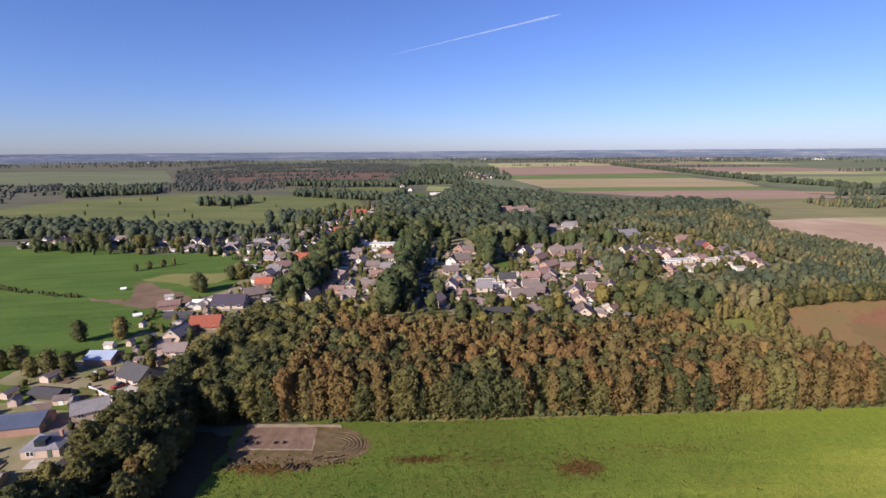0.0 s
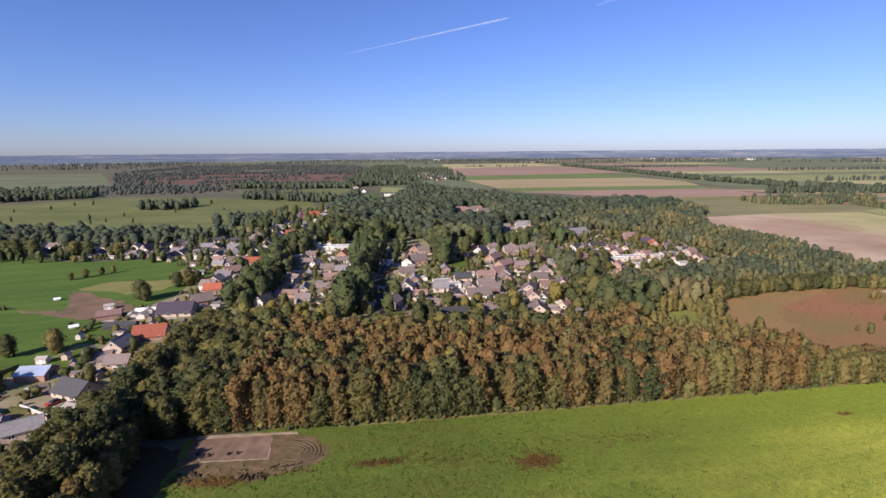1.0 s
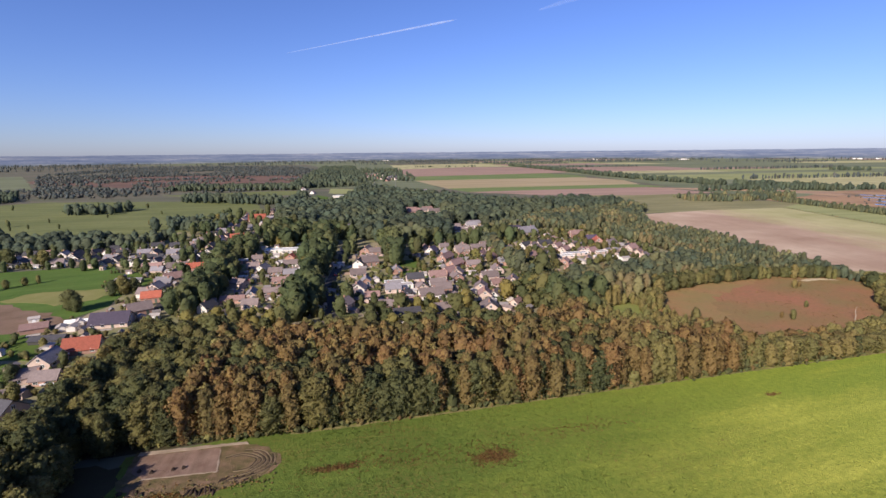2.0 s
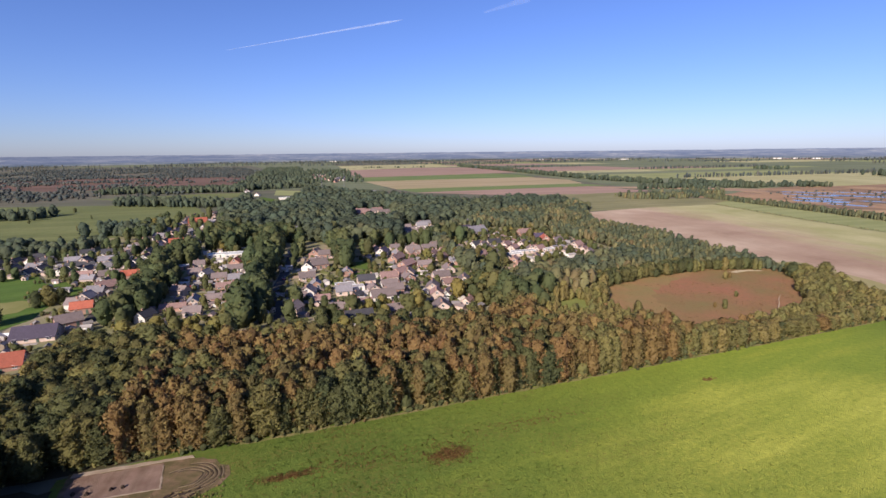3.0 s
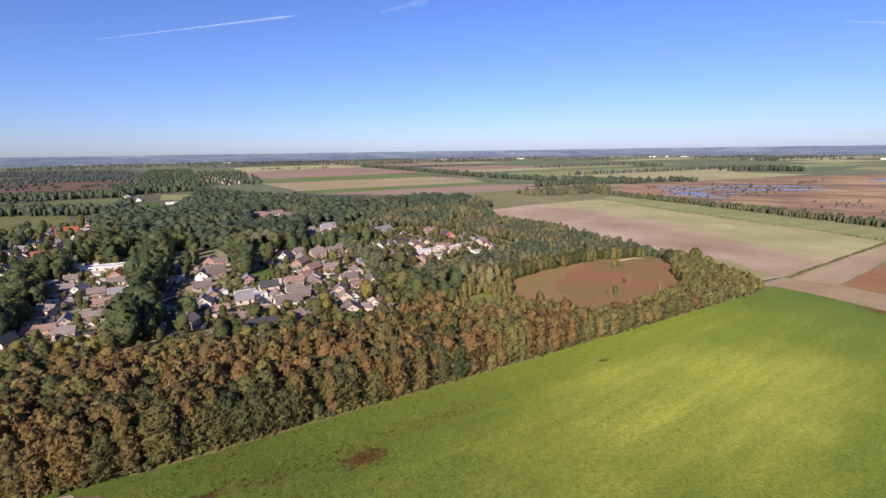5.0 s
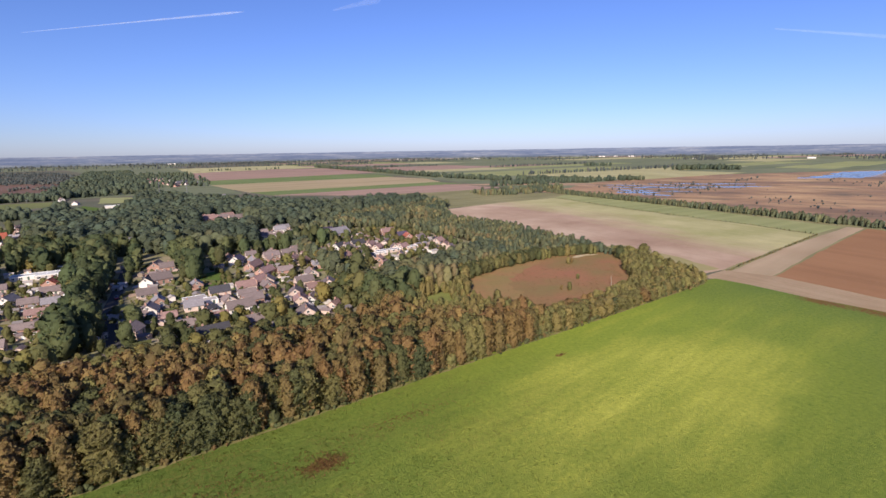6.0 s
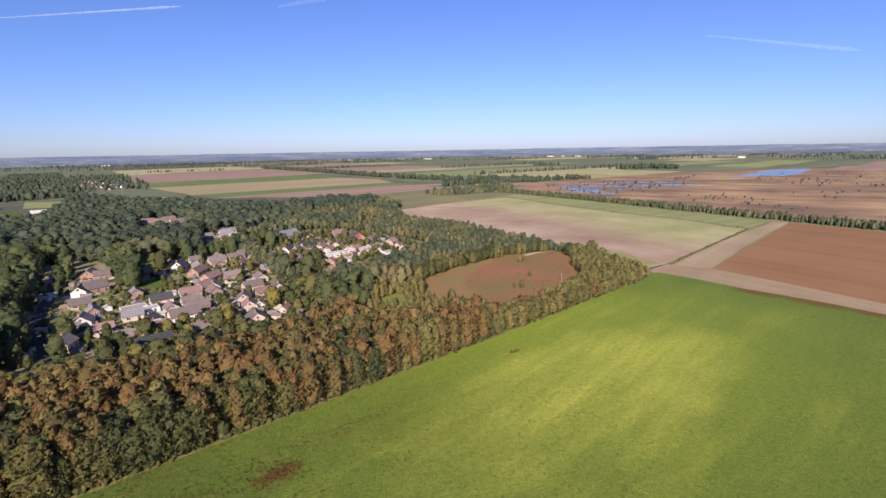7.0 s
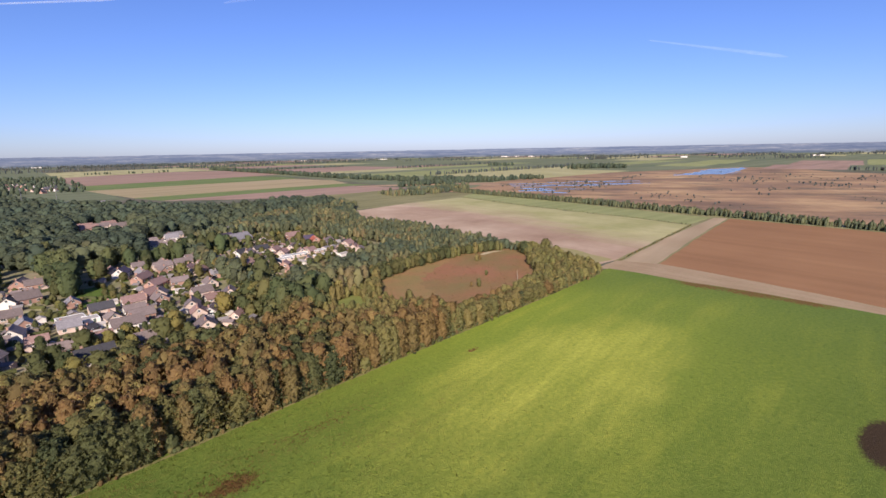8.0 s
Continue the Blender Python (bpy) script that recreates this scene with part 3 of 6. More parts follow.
sheet("field_sports", [(-62, 852), (-24, 742), (-14, 742), (4, 846), (-10, 858), (-19, 835), (-50, 905)], 0.18, LAWN, "bright green sports lawn among trees", wobble=1)
sheet("field_training", [(-32, 940), (12, 920), (16, 1036), (-32, 1064)], 0.18, GREENCROP, "pale mown training field among trees", wobble=1)
sheet("field_far_west", [(-1000, 1110), (-640, 1180), (-1150, 2050), (-1900, 2000), (-1600, 1200)], 0.2, PLAIN, "distant pale green fields", wobble=4, step=40)
sheet("moor_red", [(-900, 1560), (-480, 1230), (-110, 1330), (-120, 1700), (-500, 1900), (-900, 1900)], 0.12, ground_mat("red_moor", (0.152, 0.088, 0.068), (0.192, 0.112, 0.084), (0.136, 0.100, 0.068), 0.008, 0.08, (0.003, 0.02, 1), 0.2), "reddish brown heath on the western moor", "moor", 5, 40)
sheet("field_far_north", [(-1500, 3700), (-300, 3300), (500, 3700), (400, 4300), (-1200, 4300)], 0.25, PLAIN, "pale strip of fields near the horizon", wobble=4, step=40)
sheet("field_behind", [(-58, -270), (262, -270), (600, -270), (700, -1500), (-700, -1500), (-700, -110), (-240, 50), (-165, 160), (-140, 60), (-110, -270)], 0.08, PASTURE, "green pasture", wobble=1)
sheet("lawn_farm_1", [(-140, 200), (-118, 196), (-114, 214), (-134, 222)], 0.2, LAWN, "mown lawn behind a farmhouse", "lawn", 0.6, 5)
sheet("lawn_farm_2", [(-132, 174), (-114, 172), (-112, 190), (-126, 194)], 0.2, LAWN, "mown lawn beside a barn", "lawn", 0.6, 5)
sheet("lawn_farm_3", [(-120, 134), (-106, 132), (-104, 142), (-118, 145)], 0.2, LAWN, "small mown lawn between driveways", "lawn", 0.5, 4)
sheet("lawn_farm_4", [(-150, 150), (-134, 148), (-130, 140), (-146, 132)], 0.2, LAWN, "bright green paddock beside a shed", "lawn", 0.5, 4)
sheet("driveway_farm", [(-126, 136), (-122, 134), (-118, 126), (-104, 120), (-97, 118), (-97, 122), (-104, 126), (-116, 131), (-120, 138)], 0.22, paving, "paved farm driveway", "driveway", 0.3, 4)
sheet("driveway_west", [(-122, 160), (-116, 154), (-104, 150), (-97, 149), (-97, 153), (-104, 155), (-114, 158), (-118, 163)], 0.22, paving, "paved driveway to a barn", "driveway", 0.3, 4)
# the village ground and its roads
sheet("village_ground", [(-150, 165), (-140, 200), (-125, 240), (-120, 300), (-160, 370), (-340, 395), (-340, 440), (-200, 500), (-150, 640), (-90, 700), (20, 560), (200, 480), (235, 400), (235, 310), (180, 300), (140, 270), (95, 250), (95, 205), (-80, 195), (-78, 60), (-150, 60)], 0.05, GARDEN, "gardens and yards of the village", "gardens", 1.0)
for name, line, wide, mat, lab in (
        ("road_west", [(-93, -200), (-93, 205), (-94, 260), (-95, 420), (-101, 640), (-85, 900), (-62, 1500), (-40, 2400)], 5.5, asphalt, "grey asphalt village road"),
        ("road_avenue", [(-9, 212), (-13, 274), (-8, 320), (0, 420), (11, 580), (25, 900)], 5.5, asphalt, "grey asphalt avenue between trees"),
        ("road_south", [(-93, 209), (-60, 211), (-20, 214), (30, 208), (84, 214)], 5.0, paving, "brick paved village street"),
        ("road_close", [(-13, 274), (30, 268), (70, 266), (90, 262)], 5.0, paving, "brick paved residential street"),
        ("road_church", [(-4, 350), (50, 352), (110, 350), (135, 345), (200, 350)], 5.0, paving, "brick paved residential street"),
        ("road_north_west", [(-95, 400), (-200, 402), (-330, 412), (-520, 440)], 5.0, asphalt, "asphalt street of cottages"),
        ("road_bend", [(-93, 205), (-86, 208), (-82, 218), (-86, 232), (-93, 240)], 4.0, asphalt, "curved asphalt lane")):
    ring, back = [], []
    for i, p in enumerate(line):
        a, b = Vector(line[max(0, i - 1)]), Vector(line[min(len(line) - 1, i + 1)])
        side = Vector((-(b - a).y, (b - a).x)).normalized() * wide / 2
        ring.append(Vector(p) + side)
        back.append(Vector(p) - side)
    sheet(name, [tuple(q) for q in ring] + [tuple(q) for q in reversed(back)], 0.2, mat, lab, "road")
sheet("lawn_village", [(32, 290), (46, 296), (49, 334), (33, 333)], 0.18, LAWN, "mown green lawn beside a lane", "lawn", 0.5)
sheet("yard_pit", [(-55, 124), (-30, 123.8), (-22.5, 120.5), (-19.5, 115), (-20.5, 109.5), (-27, 107), (-33, 104.5), (-37, 104), (-41, 106.5), (-51, 106.5), (-56, 112)], 0.15, ground_mat("pit_earth", (0.105, 0.090, 0.036), (0.245, 0.150, 0.098), (0.150, 0.115, 0.052), 0.30, 1.1, (0.09, 0.6, 1), 0.4, bump=1.0), "churned brown earth with weeds beside the wood", "yard", 0.9, 2.0)
sheet("yard_plot", [(-54, 122.9), (-35, 122.4), (-33.6, 112.4), (-50, 112.8), (-54, 116)], 0.19, ground_mat("raked_earth", (0.185, 0.112, 0.082), (0.275, 0.182, 0.140), (0.215, 0.140, 0.102), 0.25, 1.3, (0.5, 0.06, 1), 0.1, bump=0.8), "levelled pinkish bare earth plot", "yard", 0.3, 1.5)
PALE_SAND = ground_mat("pale_sand", (0.255, 0.190, 0.135), (0.385, 0.300, 0.230), (0.225, 0.165, 0.110), 0.3, 1.2)
for k, ring in enumerate(([(-55, 124.4), (-40, 124.2), (-29, 123.7), (-28.5, 122.7), (-36, 122.9), (-55, 122.9)], [(-35.2, 121.4), (-34.85, 121.4), (-33.7, 112.0), (-34.05, 112.0)], [(-50.5, 112.6), (-50.5, 112.95), (-34.0, 112.45), (-34.0, 112.1)])):
    sheet("yard_sand_%d" % (k + 1), ring, 0.24, PALE_SAND, "strip of pale sand along the bare plot", "yard", 0.16, 1.2, k + 2)
water = Mat("water", 0.22, 0.22).colour((0.14, 0.15, 0.18)).m
for k, (x, y, rx, ry, t) in enumerate(((716, 500, 36, 17, 2.3), (748, 532, 32, 13, 2.0), (800, 566, 48, 11, 2.2), (846, 520, 58, 13, 2.1), (838, 612, 40, 10, 2.3), (905, 478, 50, 10, 2.2), (965, 532, 52, 10, 2.1), (950, 452, 44, 9, 2.3), (700, 452, 22, 8, 2.0), (1010, 490, 40, 8, 2.2), (775, 470, 26, 6, 2.2), (900, 570, 34, 8, 2.0))):
    ring = [(x + math.cos(a) * rx * math.cos(t) - math.sin(a) * ry * math.sin(t), y + math.cos(a) * rx * math.sin(t) + math.sin(a) * ry * math.cos(t)) for a in [j * 0.3142 for j in range(20)]]
    sheet("water_%d" % (k + 1), ring, 0.2, water, "shallow grey blue pool in the moor", "water", 4.5, 8, k)
sheet("water_lake", [(1270, 465), (1340, 420), (1430, 385), (1500, 410), (1620, 430), (1760, 460), (1640, 500), (1540, 515), (1460, 480), (1360, 500)], 0.2, water, "blue moorland lake", "water", 20, 24)

# ---- trees ----
def profile(kind, h):
    """Crown radius, 0 to 1, at the height h, 0 to 1, of the crown."""
    h = np.clip(h, 0, 1)
    if kind == "birch":
        return np.where(h < 0.40, 0.62 + 0.38 * np.sin(h / 0.40 * 1.5708), np.sqrt(np.clip(1 - ((h - 0.40) / 0.60) ** 2.2, 0, 1)))
    return np.where(h < 0.45, 0.55 + 0.45 * np.sin(h / 0.45 * 1.5708), np.sqrt(np.clip(1 - ((h - 0.45) / 0.55) ** 2.4, 0, 1)))


LOBES = {1: (4, 0.6), 12: (80, 0.72), 8: (60, 0.85), 5: (26, 1.3), 4: (14, 1.8), 2: (5, 3.0)}


def crown(kind, seed, tall, wide, base, rings, sides, leaves, size, rough):
    """A crown: a lobed, uneven mass of foliage, with leaf sprays standing out of it all over."""
    r = np.random.RandomState(seed)
    lobes, span = LOBES[rings]
    span = span * (1.25 if kind != "birch" else 1.0)
    lh, la = (np.arange(lobes) + r.rand(lobes)) / lobes, np.arange(lobes) * 2.39996 + r.rand(lobes) * 1.1
    grow = 0.75 + 0.5 * r.rand(lobes)
    lean = r.randn(2) * wide * 0.06
    sway = r.uniform(0, 6.283)
    deep = tall - base

    def body(h, a):
        rad = profile(kind, h) * wide * 0.5
        return np.stack([np.cos(a) * rad, np.sin(a) * rad, deep * h], -1)

    mid = body(lh, la)

    def place(h, a, out):
        b = body(h, a)
        d = b[:, None] - mid[None]
        d[:, :, 2] *= 0.5
        near = np.exp(-(d ** 2).sum(2) / (span * grow) ** 2)
        k = 1 + rough * (0.85 * (near * grow).max(1) - 0.42 + 0.13 * np.sin(2 * a + sway + 2 * h))
        b[:, :2] *= (k * out)[:, None]
        b[:, 2] += rough * (k - 1) * deep * 0.10 * h ** 2
        return b + np.stack([lean[0] * h, lean[1] * h, np.full(len(h), base)], -1)

    hs = np.sin(np.linspace(0.0, 1.0, rings + 1)[:-1] * 1.5708) ** 1.15
    hs = hs * 0.97
    aa = np.arange(sides) * 6.2832 / sides
    grid = place(np.repeat(hs, sides), np.tile(aa, rings) + np.repeat(np.arange(rings), sides) * 3.1416 / sides, 0.84)
    verts = np.concatenate([grid, place(np.array([1.0]), np.array([0.0]), 1.0), [(0, 0, base)]])
    faces = []
    for i in range(rings - 1):
        for k in range(sides):
            p, q = i * sides + k, i * sides + (k + 1) % sides
            faces += [(p, q, q + sides), (p, q + sides, p + sides)]
    tip, foot = rings * sides, rings * sides + 1
    for k in range(sides):
        faces += [((rings - 1) * sides + k, (rings - 1) * sides + (k + 1) % sides, tip), ((k + 1) % sides, k, foot)]
    faces = np.array(faces)
    normals = np.zeros_like(verts)
    fn = np.cross(verts[faces[:, 1]] - verts[faces[:, 0]], verts[faces[:, 2]] - verts[faces[:, 0]])
    for k in range(3):
        np.add.at(normals, faces[:, k], fn)
    normals /= np.linalg.norm(normals, axis=1, keepdims=True) + 1e-6
    if leaves:
        h = np.sort(r.rand(leaves)) ** 0.85
        a = r.rand(leaves) * 6.2832
        p = place(h, a, 0.82 + 0.26 * r.rand(leaves))
        q = place(np.clip(h - 0.03, 0, 1), a, 1.0) - place(np.clip(h + 0.03, 0, 1), a, 1.0)
        w = place(h, a - 0.12, 1.0) - place(h, a + 0.12, 1.0)
        d = np.cross(q, w)
        d[:, 2] += 1e-4
        d /= np.linalg.norm(d, axis=1, keepdims=True) + 1e-6
        d *= np.where((d[:, :2] * p[:, :2]).sum(1) + 0.3 * d[:, 2] * wide < 0, -1.0, 1.0)[:, None]
        n = d + 0.55 * r.randn(leaves, 3)
        n /= np.linalg.norm(n, axis=1, keepdims=True)
        u = np.cross(n, r.randn(leaves, 3))
        u /= np.linalg.norm(u, axis=1, keepdims=True)
        w = np.cross(n, u)
        z = (size * (0.6 + 0.8 * r.rand(leaves)))[:, None]
        tri = np.stack([p + u * z, p - 0.5 * u * z + 0.8 * w * z, p - 0.5 * u * z - 0.8 * w * z], 1).reshape(-1, 3)
        faces = np.concatenate([faces, np.arange(len(tri)).reshape(-1, 3) + len(verts)])
        verts = np.concatenate([verts, tri])
        soft = d + 0.30 * r.randn(leaves, 3)
        normals = np.concatenate([normals, np.repeat(soft, 3, axis=0)])
    normals[:, 2] += 0.22
    normals /= np.linalg.norm(normals, axis=1, keepdims=True) + 1e-6
    return verts, faces, normals


def stem(seed, tall, radius, base, limbs=4):
    """Triangles of a bent tapered trunk with limbs."""
    r = np.random.RandomState(seed + 3)

    def pipe(points, radii, sides=5):
        out = []
        rings = []
        for p, q in zip(points, radii):
            a = np.arange(sides) * 6.283 / sides
            rings.append(np.stack([p[0] + np.cos(a) * q, p[1] + np.sin(a) * q, np.full(sides, p[2])], 1))
        for m in range(len(rings) - 1):
            for i in range(sides):
                j = (i + 1) % sides
                out += [rings[m][i], rings[m][j], rings[m + 1][j], rings[m][i], rings[m + 1][j], rings[m + 1][i]]
        return out

    hs = np.array([0, 0.3, 0.6, 0.9]) * tall
    bend = np.cumsum(r.randn(4, 2) * tall * 0.012, axis=0)
    bend[0] = 0
    pts = [np.array([b[0], b[1], h]) for b, h in zip(bend, hs)]
    out = pipe(pts, (radius, radius * 0.75, radius * 0.45, radius * 0.12))
    for i in range(limbs):
        f = base / tall + 0.1 + 0.5 * i / max(1, limbs)
        z = f * tall
        a = r.rand() * 6.283
        reach = tall * 0.14
        s = np.array([np.interp(z, hs, bend[:, 0]), np.interp(z, hs, bend[:, 1]), z])
        e = s + np.array([np.cos(a) * reach, np.sin(a) * reach, reach * 0.9])
        out += pipe([s, e], (radius * 0.35, radius * 0.08), 4)
    out = np.array(out)
    return out, np.arange(len(out)).reshape(-1, 3)


def soup(name, verts, faces, normals, material):
    """A mesh of triangles, shaded smooth, with the leaves' soft normals."""
    n = len(faces)
    me = bpy.data.meshes.new(name)
    me.vertices.add(len(verts))
    me.vertices.foreach_set("co", np.ascontiguousarray(verts, dtype=np.float32).ravel())
    me.loops.add(n * 3)
    me.loops.foreach_set("vertex_index", np.ascontiguousarray(faces, dtype=np.int32).ravel())
    me.polygons.add(n)
    me.polygons.foreach_set("loop_start", np.arange(0, n * 3, 3, dtype=np.int32))
    me.materials.append(material)
    me.update(calc_edges=True)
    me.shade_smooth()
    if normals is not None:
        me.attributes.new("custom_normal", "FLOAT_VECTOR", "POINT").data.foreach_set("vector", np.ascontiguousarray(normals, dtype=np.float32).ravel())
    return me


# the kinds of trees: shape, height, width, foot of the crown
KINDS = {"brown": ("birch", 14.0, 5.1, 0.4), "olive": ("birch", 13.2, 5.1, 0.3), "green": ("oak", 14.0, 7.2, 0.6), "yellow": ("oak", 10.0, 7.2, 1.2), "garden": ("oak", 8.5, 6.2, 0.3), "dark": ("oak", 14.5, 8.0, 0.8), "grass": ("oak", 1.0, 1.7, 0.0), "weed": ("oak", 1.0, 1.5, 0.0)}
DETAIL = {"near": (12, 14, 1020, 0.43, 1.1), "mid": (8, 10, 330, 0.56, 1.1), "low": (5, 7, 54, 0.85, 1.0), "far": (4, 6, 14, 1.1, 0.8), "tiny": (2, 5, 5, 1.5, 0.7), "tuft": (1, 5, 3, 0.4, 0.7)}
TEMPLATES = {}
for kind, (shape, tall, wide, base) in KINDS.items():
    for level, (rings, sides, leaves, size, rough) in DETAIL.items():
        if (level == "tuft") != (kind in ("grass", "weed")):
            continue
        variants = []
        for v in range(6 if level not in ("far", "tiny", "tuft") else 4):
            seed = 11 * v + 3 * len(kind) + len(level)
            more = 1.5 if shape == "oak" else 1.0
            variants.append((crown(shape, seed, tall, wide, base, rings, sides, int(leaves * more), size, rough), stem(seed, tall, 0.2 if wide < 6 else 0.3, base, 4 if level in ("near", "mid") else 0)))
        TEMPLATES[kind, level] = variants
MESHES = {}


def tree(x, y, kind, size, turn, label, group="", level="near", v=0, z=0.0, name=""):
    """One tree: a trunk with limbs and a crown."""
    key = (kind, level, v)
    if key not in MESHES:
        tri, st = TEMPLATES[kind, level][v]
        MESHES[key] = (soup("crown", *tri, LEAF[kind]), soup("trunk", *st, None, bark_pale if kind == "brown" else bark))
    crown_me, stem_me = MESHES[key]
    ob = new({"birch": "birch_tree", "oak": "oak_tree"}[KINDS[kind][0]] if not name else name)
    ob.matrix_basis = pose(x, y, z, 0, 0, turn) @ Matrix.Diagonal((size[0], size[0], size[1], 1))
    tagged(ob, label, name.replace("_", " ") if name else KINDS[kind][0], group)
    new("trunk", stem_me).parent = ob
    new("crown", crown_me).parent = ob
    return ob


def inside(x, y, ring):
    hit, n = False, len(ring)
    for i in range(n):
        (xa, ya), (xb, yb) = ring[i], ring[i - 1]
        if (ya > y) != (yb > y) and x < (xb - xa) * (y - ya) / (yb - ya) + xa:
            hit = not hit
    return hit


def scatter(ring, gap, seed, holes=(), keep=1.0, jitter=0.42):
    """Places for trees, loosely gap metres apart, inside ring and outside holes."""
    rng = random.Random(seed)
    xs, ys = [p[0] for p in ring], [p[1] for p in ring]
    out = []
    y, odd = min(ys), 0
    while y < max(ys):
        x = min(xs) + (gap / 2 if odd else 0)
        while x < max(xs):
            px, py = x + rng.uniform(-jitter, jitter) * gap, y + rng.uniform(-jitter, jitter) * gap
            if rng.random() < keep and inside(px, py, ring) and not any(inside(px, py, h) for h in holes):
                out.append((px, py))
            x += gap
        y += gap * 0.87
        odd = 1 - odd
    return out


def grove(name, places, level, label, category="wood", look_kind=None, scale=1.0, material=None, spread=1.0):
    """Uncounted trees joined into one mesh."""
    rng = random.Random(len(places) + len(name))
    mats, index, points, tris, tints, slots, bends, at = [], {}, [], [], [], [], [], 0
    for x, y in places:
        kind, size, tint = look_kind(x, y, rng)
        tri, st = rng.choice(TEMPLATES[kind, level])
        a, k = rng.uniform(0, 6.283), size * scale * rng.uniform(0.85, 1.15)
        wide = k * spread * rng.uniform(0.85, 1.15)
        rot = np.array([[math.cos(a) * wide, math.sin(a) * wide, 0], [-math.sin(a) * wide, math.cos(a) * wide, 0], [0, 0, k]])
        for part_tri, mat in ((tri, material or MASS[kind]), (st, bark)):
            if mat is bark and level in ("far", "tiny", "tuft"):
                continue
            if mat.name not in index:
                index[mat.name] = len(mats)
                mats.append(mat)
            points.append(part_tri[0] @ rot + np.array([x, y, 0.0]))
            spin = np.array([[math.cos(a), math.sin(a), 0], [-math.sin(a), math.cos(a), 0], [0, 0, 1]])
            bends.append(part_tri[2] @ spin if mat is not bark else np.tile((0.7, -0.7, 0.1), (len(part_tri[0]), 1)))
            tris.append(part_tri[1] + at)
            at += len(part_tri[0])
            n = len(part_tri[1])
            tints.append(np.full(n, tint, dtype=np.float32))
            slots.append(np.full(n, index[mat.name], dtype=np.int32))
    me = soup(name, np.concatenate(points), np.concatenate(tris), np.concatenate(bends), mats[0])
    for m in mats[1:]:
        me.materials.append(m)
    me.polygons.foreach_set("material_index", np.concatenate(slots))
    me.attributes.new("tint", "FLOAT", "FACE").data.foreach_set("value", np.concatenate(tints))
    return tagged(new(name, me), label, category, kind="stuff")


def patchy(x, y, s, o=0.0):
    return noise.noise((x * s + o, y * s - o, o))


def wood_look(x, y, rng):
    """The near wood: russet birches, dark oaks in patches, olive towards the east."""
    n = patchy(x, y, 0.045, 3.1) + rng.uniform(-0.35, 0.35)
    if 94 < x < 146 and y > 150:
        return "olive", rng.uniform(0.36, 0.52) if 166 < y < 196 else rng.uniform(0.5, 0.72), rng.random()
    if x > 228 and y > 163:
        return ("green" if y > 224 and rng.random() < 0.5 else "olive"), rng.uniform(0.8, 1.2), 0.6 * rng.random()
    if y > 222 and x > 140:
        return ("green" if rng.random() < 0.6 else "olive"), rng.uniform(0.8, 1.1), 0.8 * rng.random()
    east = (x - 85) / 90
    if x < -46 or (n < -0.30 and x < 100) or (4 < x < 72 and y - front(x) < 15 and n < 0.28 and rng.random() < 0.5) or (-26 < x <= 4 and y - front(x) < 13 and rng.random() < 0.35):
        return "green", rng.uniform(0.72, 0.98) * (0.85 if x < -62 else 1.0), rng.random()
    if n + east * 0.7 > 0.30 or (x < 75 and rng.random() < 0.10):
        return "olive", rng.uniform(0.75, 1.0), rng.random()
    return "brown", rng.uniform(0.80, 1.02), min(1, max(0, 0.5 + patchy(x, y, 0.03, 8) + rng.uniform(-0.4, 0.4)))


def front(x):
    return front_line(x)


HEATH_RING = [(146, 200), (159, 220), (194, 231), (238, 234), (258, 232), (284, 218), (273, 200), (255, 185), (244, 173), (228, 160), (205, 154), (175, 148), (152, 148), (149, 165)]
GLADE_RING = [(113, 188), (127, 183), (137, 203), (133, 209), (115, 205)]
BACK = [(-80, 200), (-62, 196), (-30, 180), (0, 174), (40, 173), (85, 176), (100, 190)]
NEAR_RING = [(-80, 118), (-70, 122), (-58, front(-58)), (-22, front(-22)), (60, front(60)), (150, front(150)), (262, front(262)), (271, 147), (282, 181), (290, 210), (270, 232), (224, 245), (166, 235), (150, 215), (100, 212)] + list(reversed(BACK[:-1]))
wood = scatter(NEAR_RING, 3.25, 5, (HEATH_RING, GLADE_RING))
edge, rest = [], []
for p in wood:
    (edge if p[1] - front(p[0]) < 11 and p[0] < 215 else rest).append(p)
rng = random.Random(42)
LABELS = {"brown": "slender birch with russet autumn leaves at the wood's edge", "green": "dark green oak with a dense rounded crown", "olive": "slender olive green birch with thinning leaves", "yellow": "broad tree with yellow autumn leaves"}
edge.sort(key=lambda p: p[1] - front(p[0]))
for x, y in edge[:250]:
    kind, size, tint = wood_look(x, y, rng)
    low = 1 - 0.55 * max(0, min(1, (x - 112) / 75))
    tree(x, y, kind, (size * rng.uniform(0.85, 1.1), size * low * rng.uniform(0.9, 1.08)), rng.uniform(0, 360), LABELS[kind], "trees of the wood's edge", "near", rng.randrange(6))
rest += edge[250:]
grove("wood_inner", [p for p in rest if p[0] < 130], "mid", "dense wood of russet birches and dark oaks", look_kind=wood_look, spread=0.95)
grove("wood_east", [p for p in rest if 130 <= p[0] < 225], "mid", "olive young wood round the heather", look_kind=wood_look, scale=0.5, spread=1.4)
grove("wood_east_tip", [p for p in rest if p[0] >= 225], "mid", "low young trees at the wood's eastern tip", look_kind=wood_look, scale=0.46, spread=1.4)

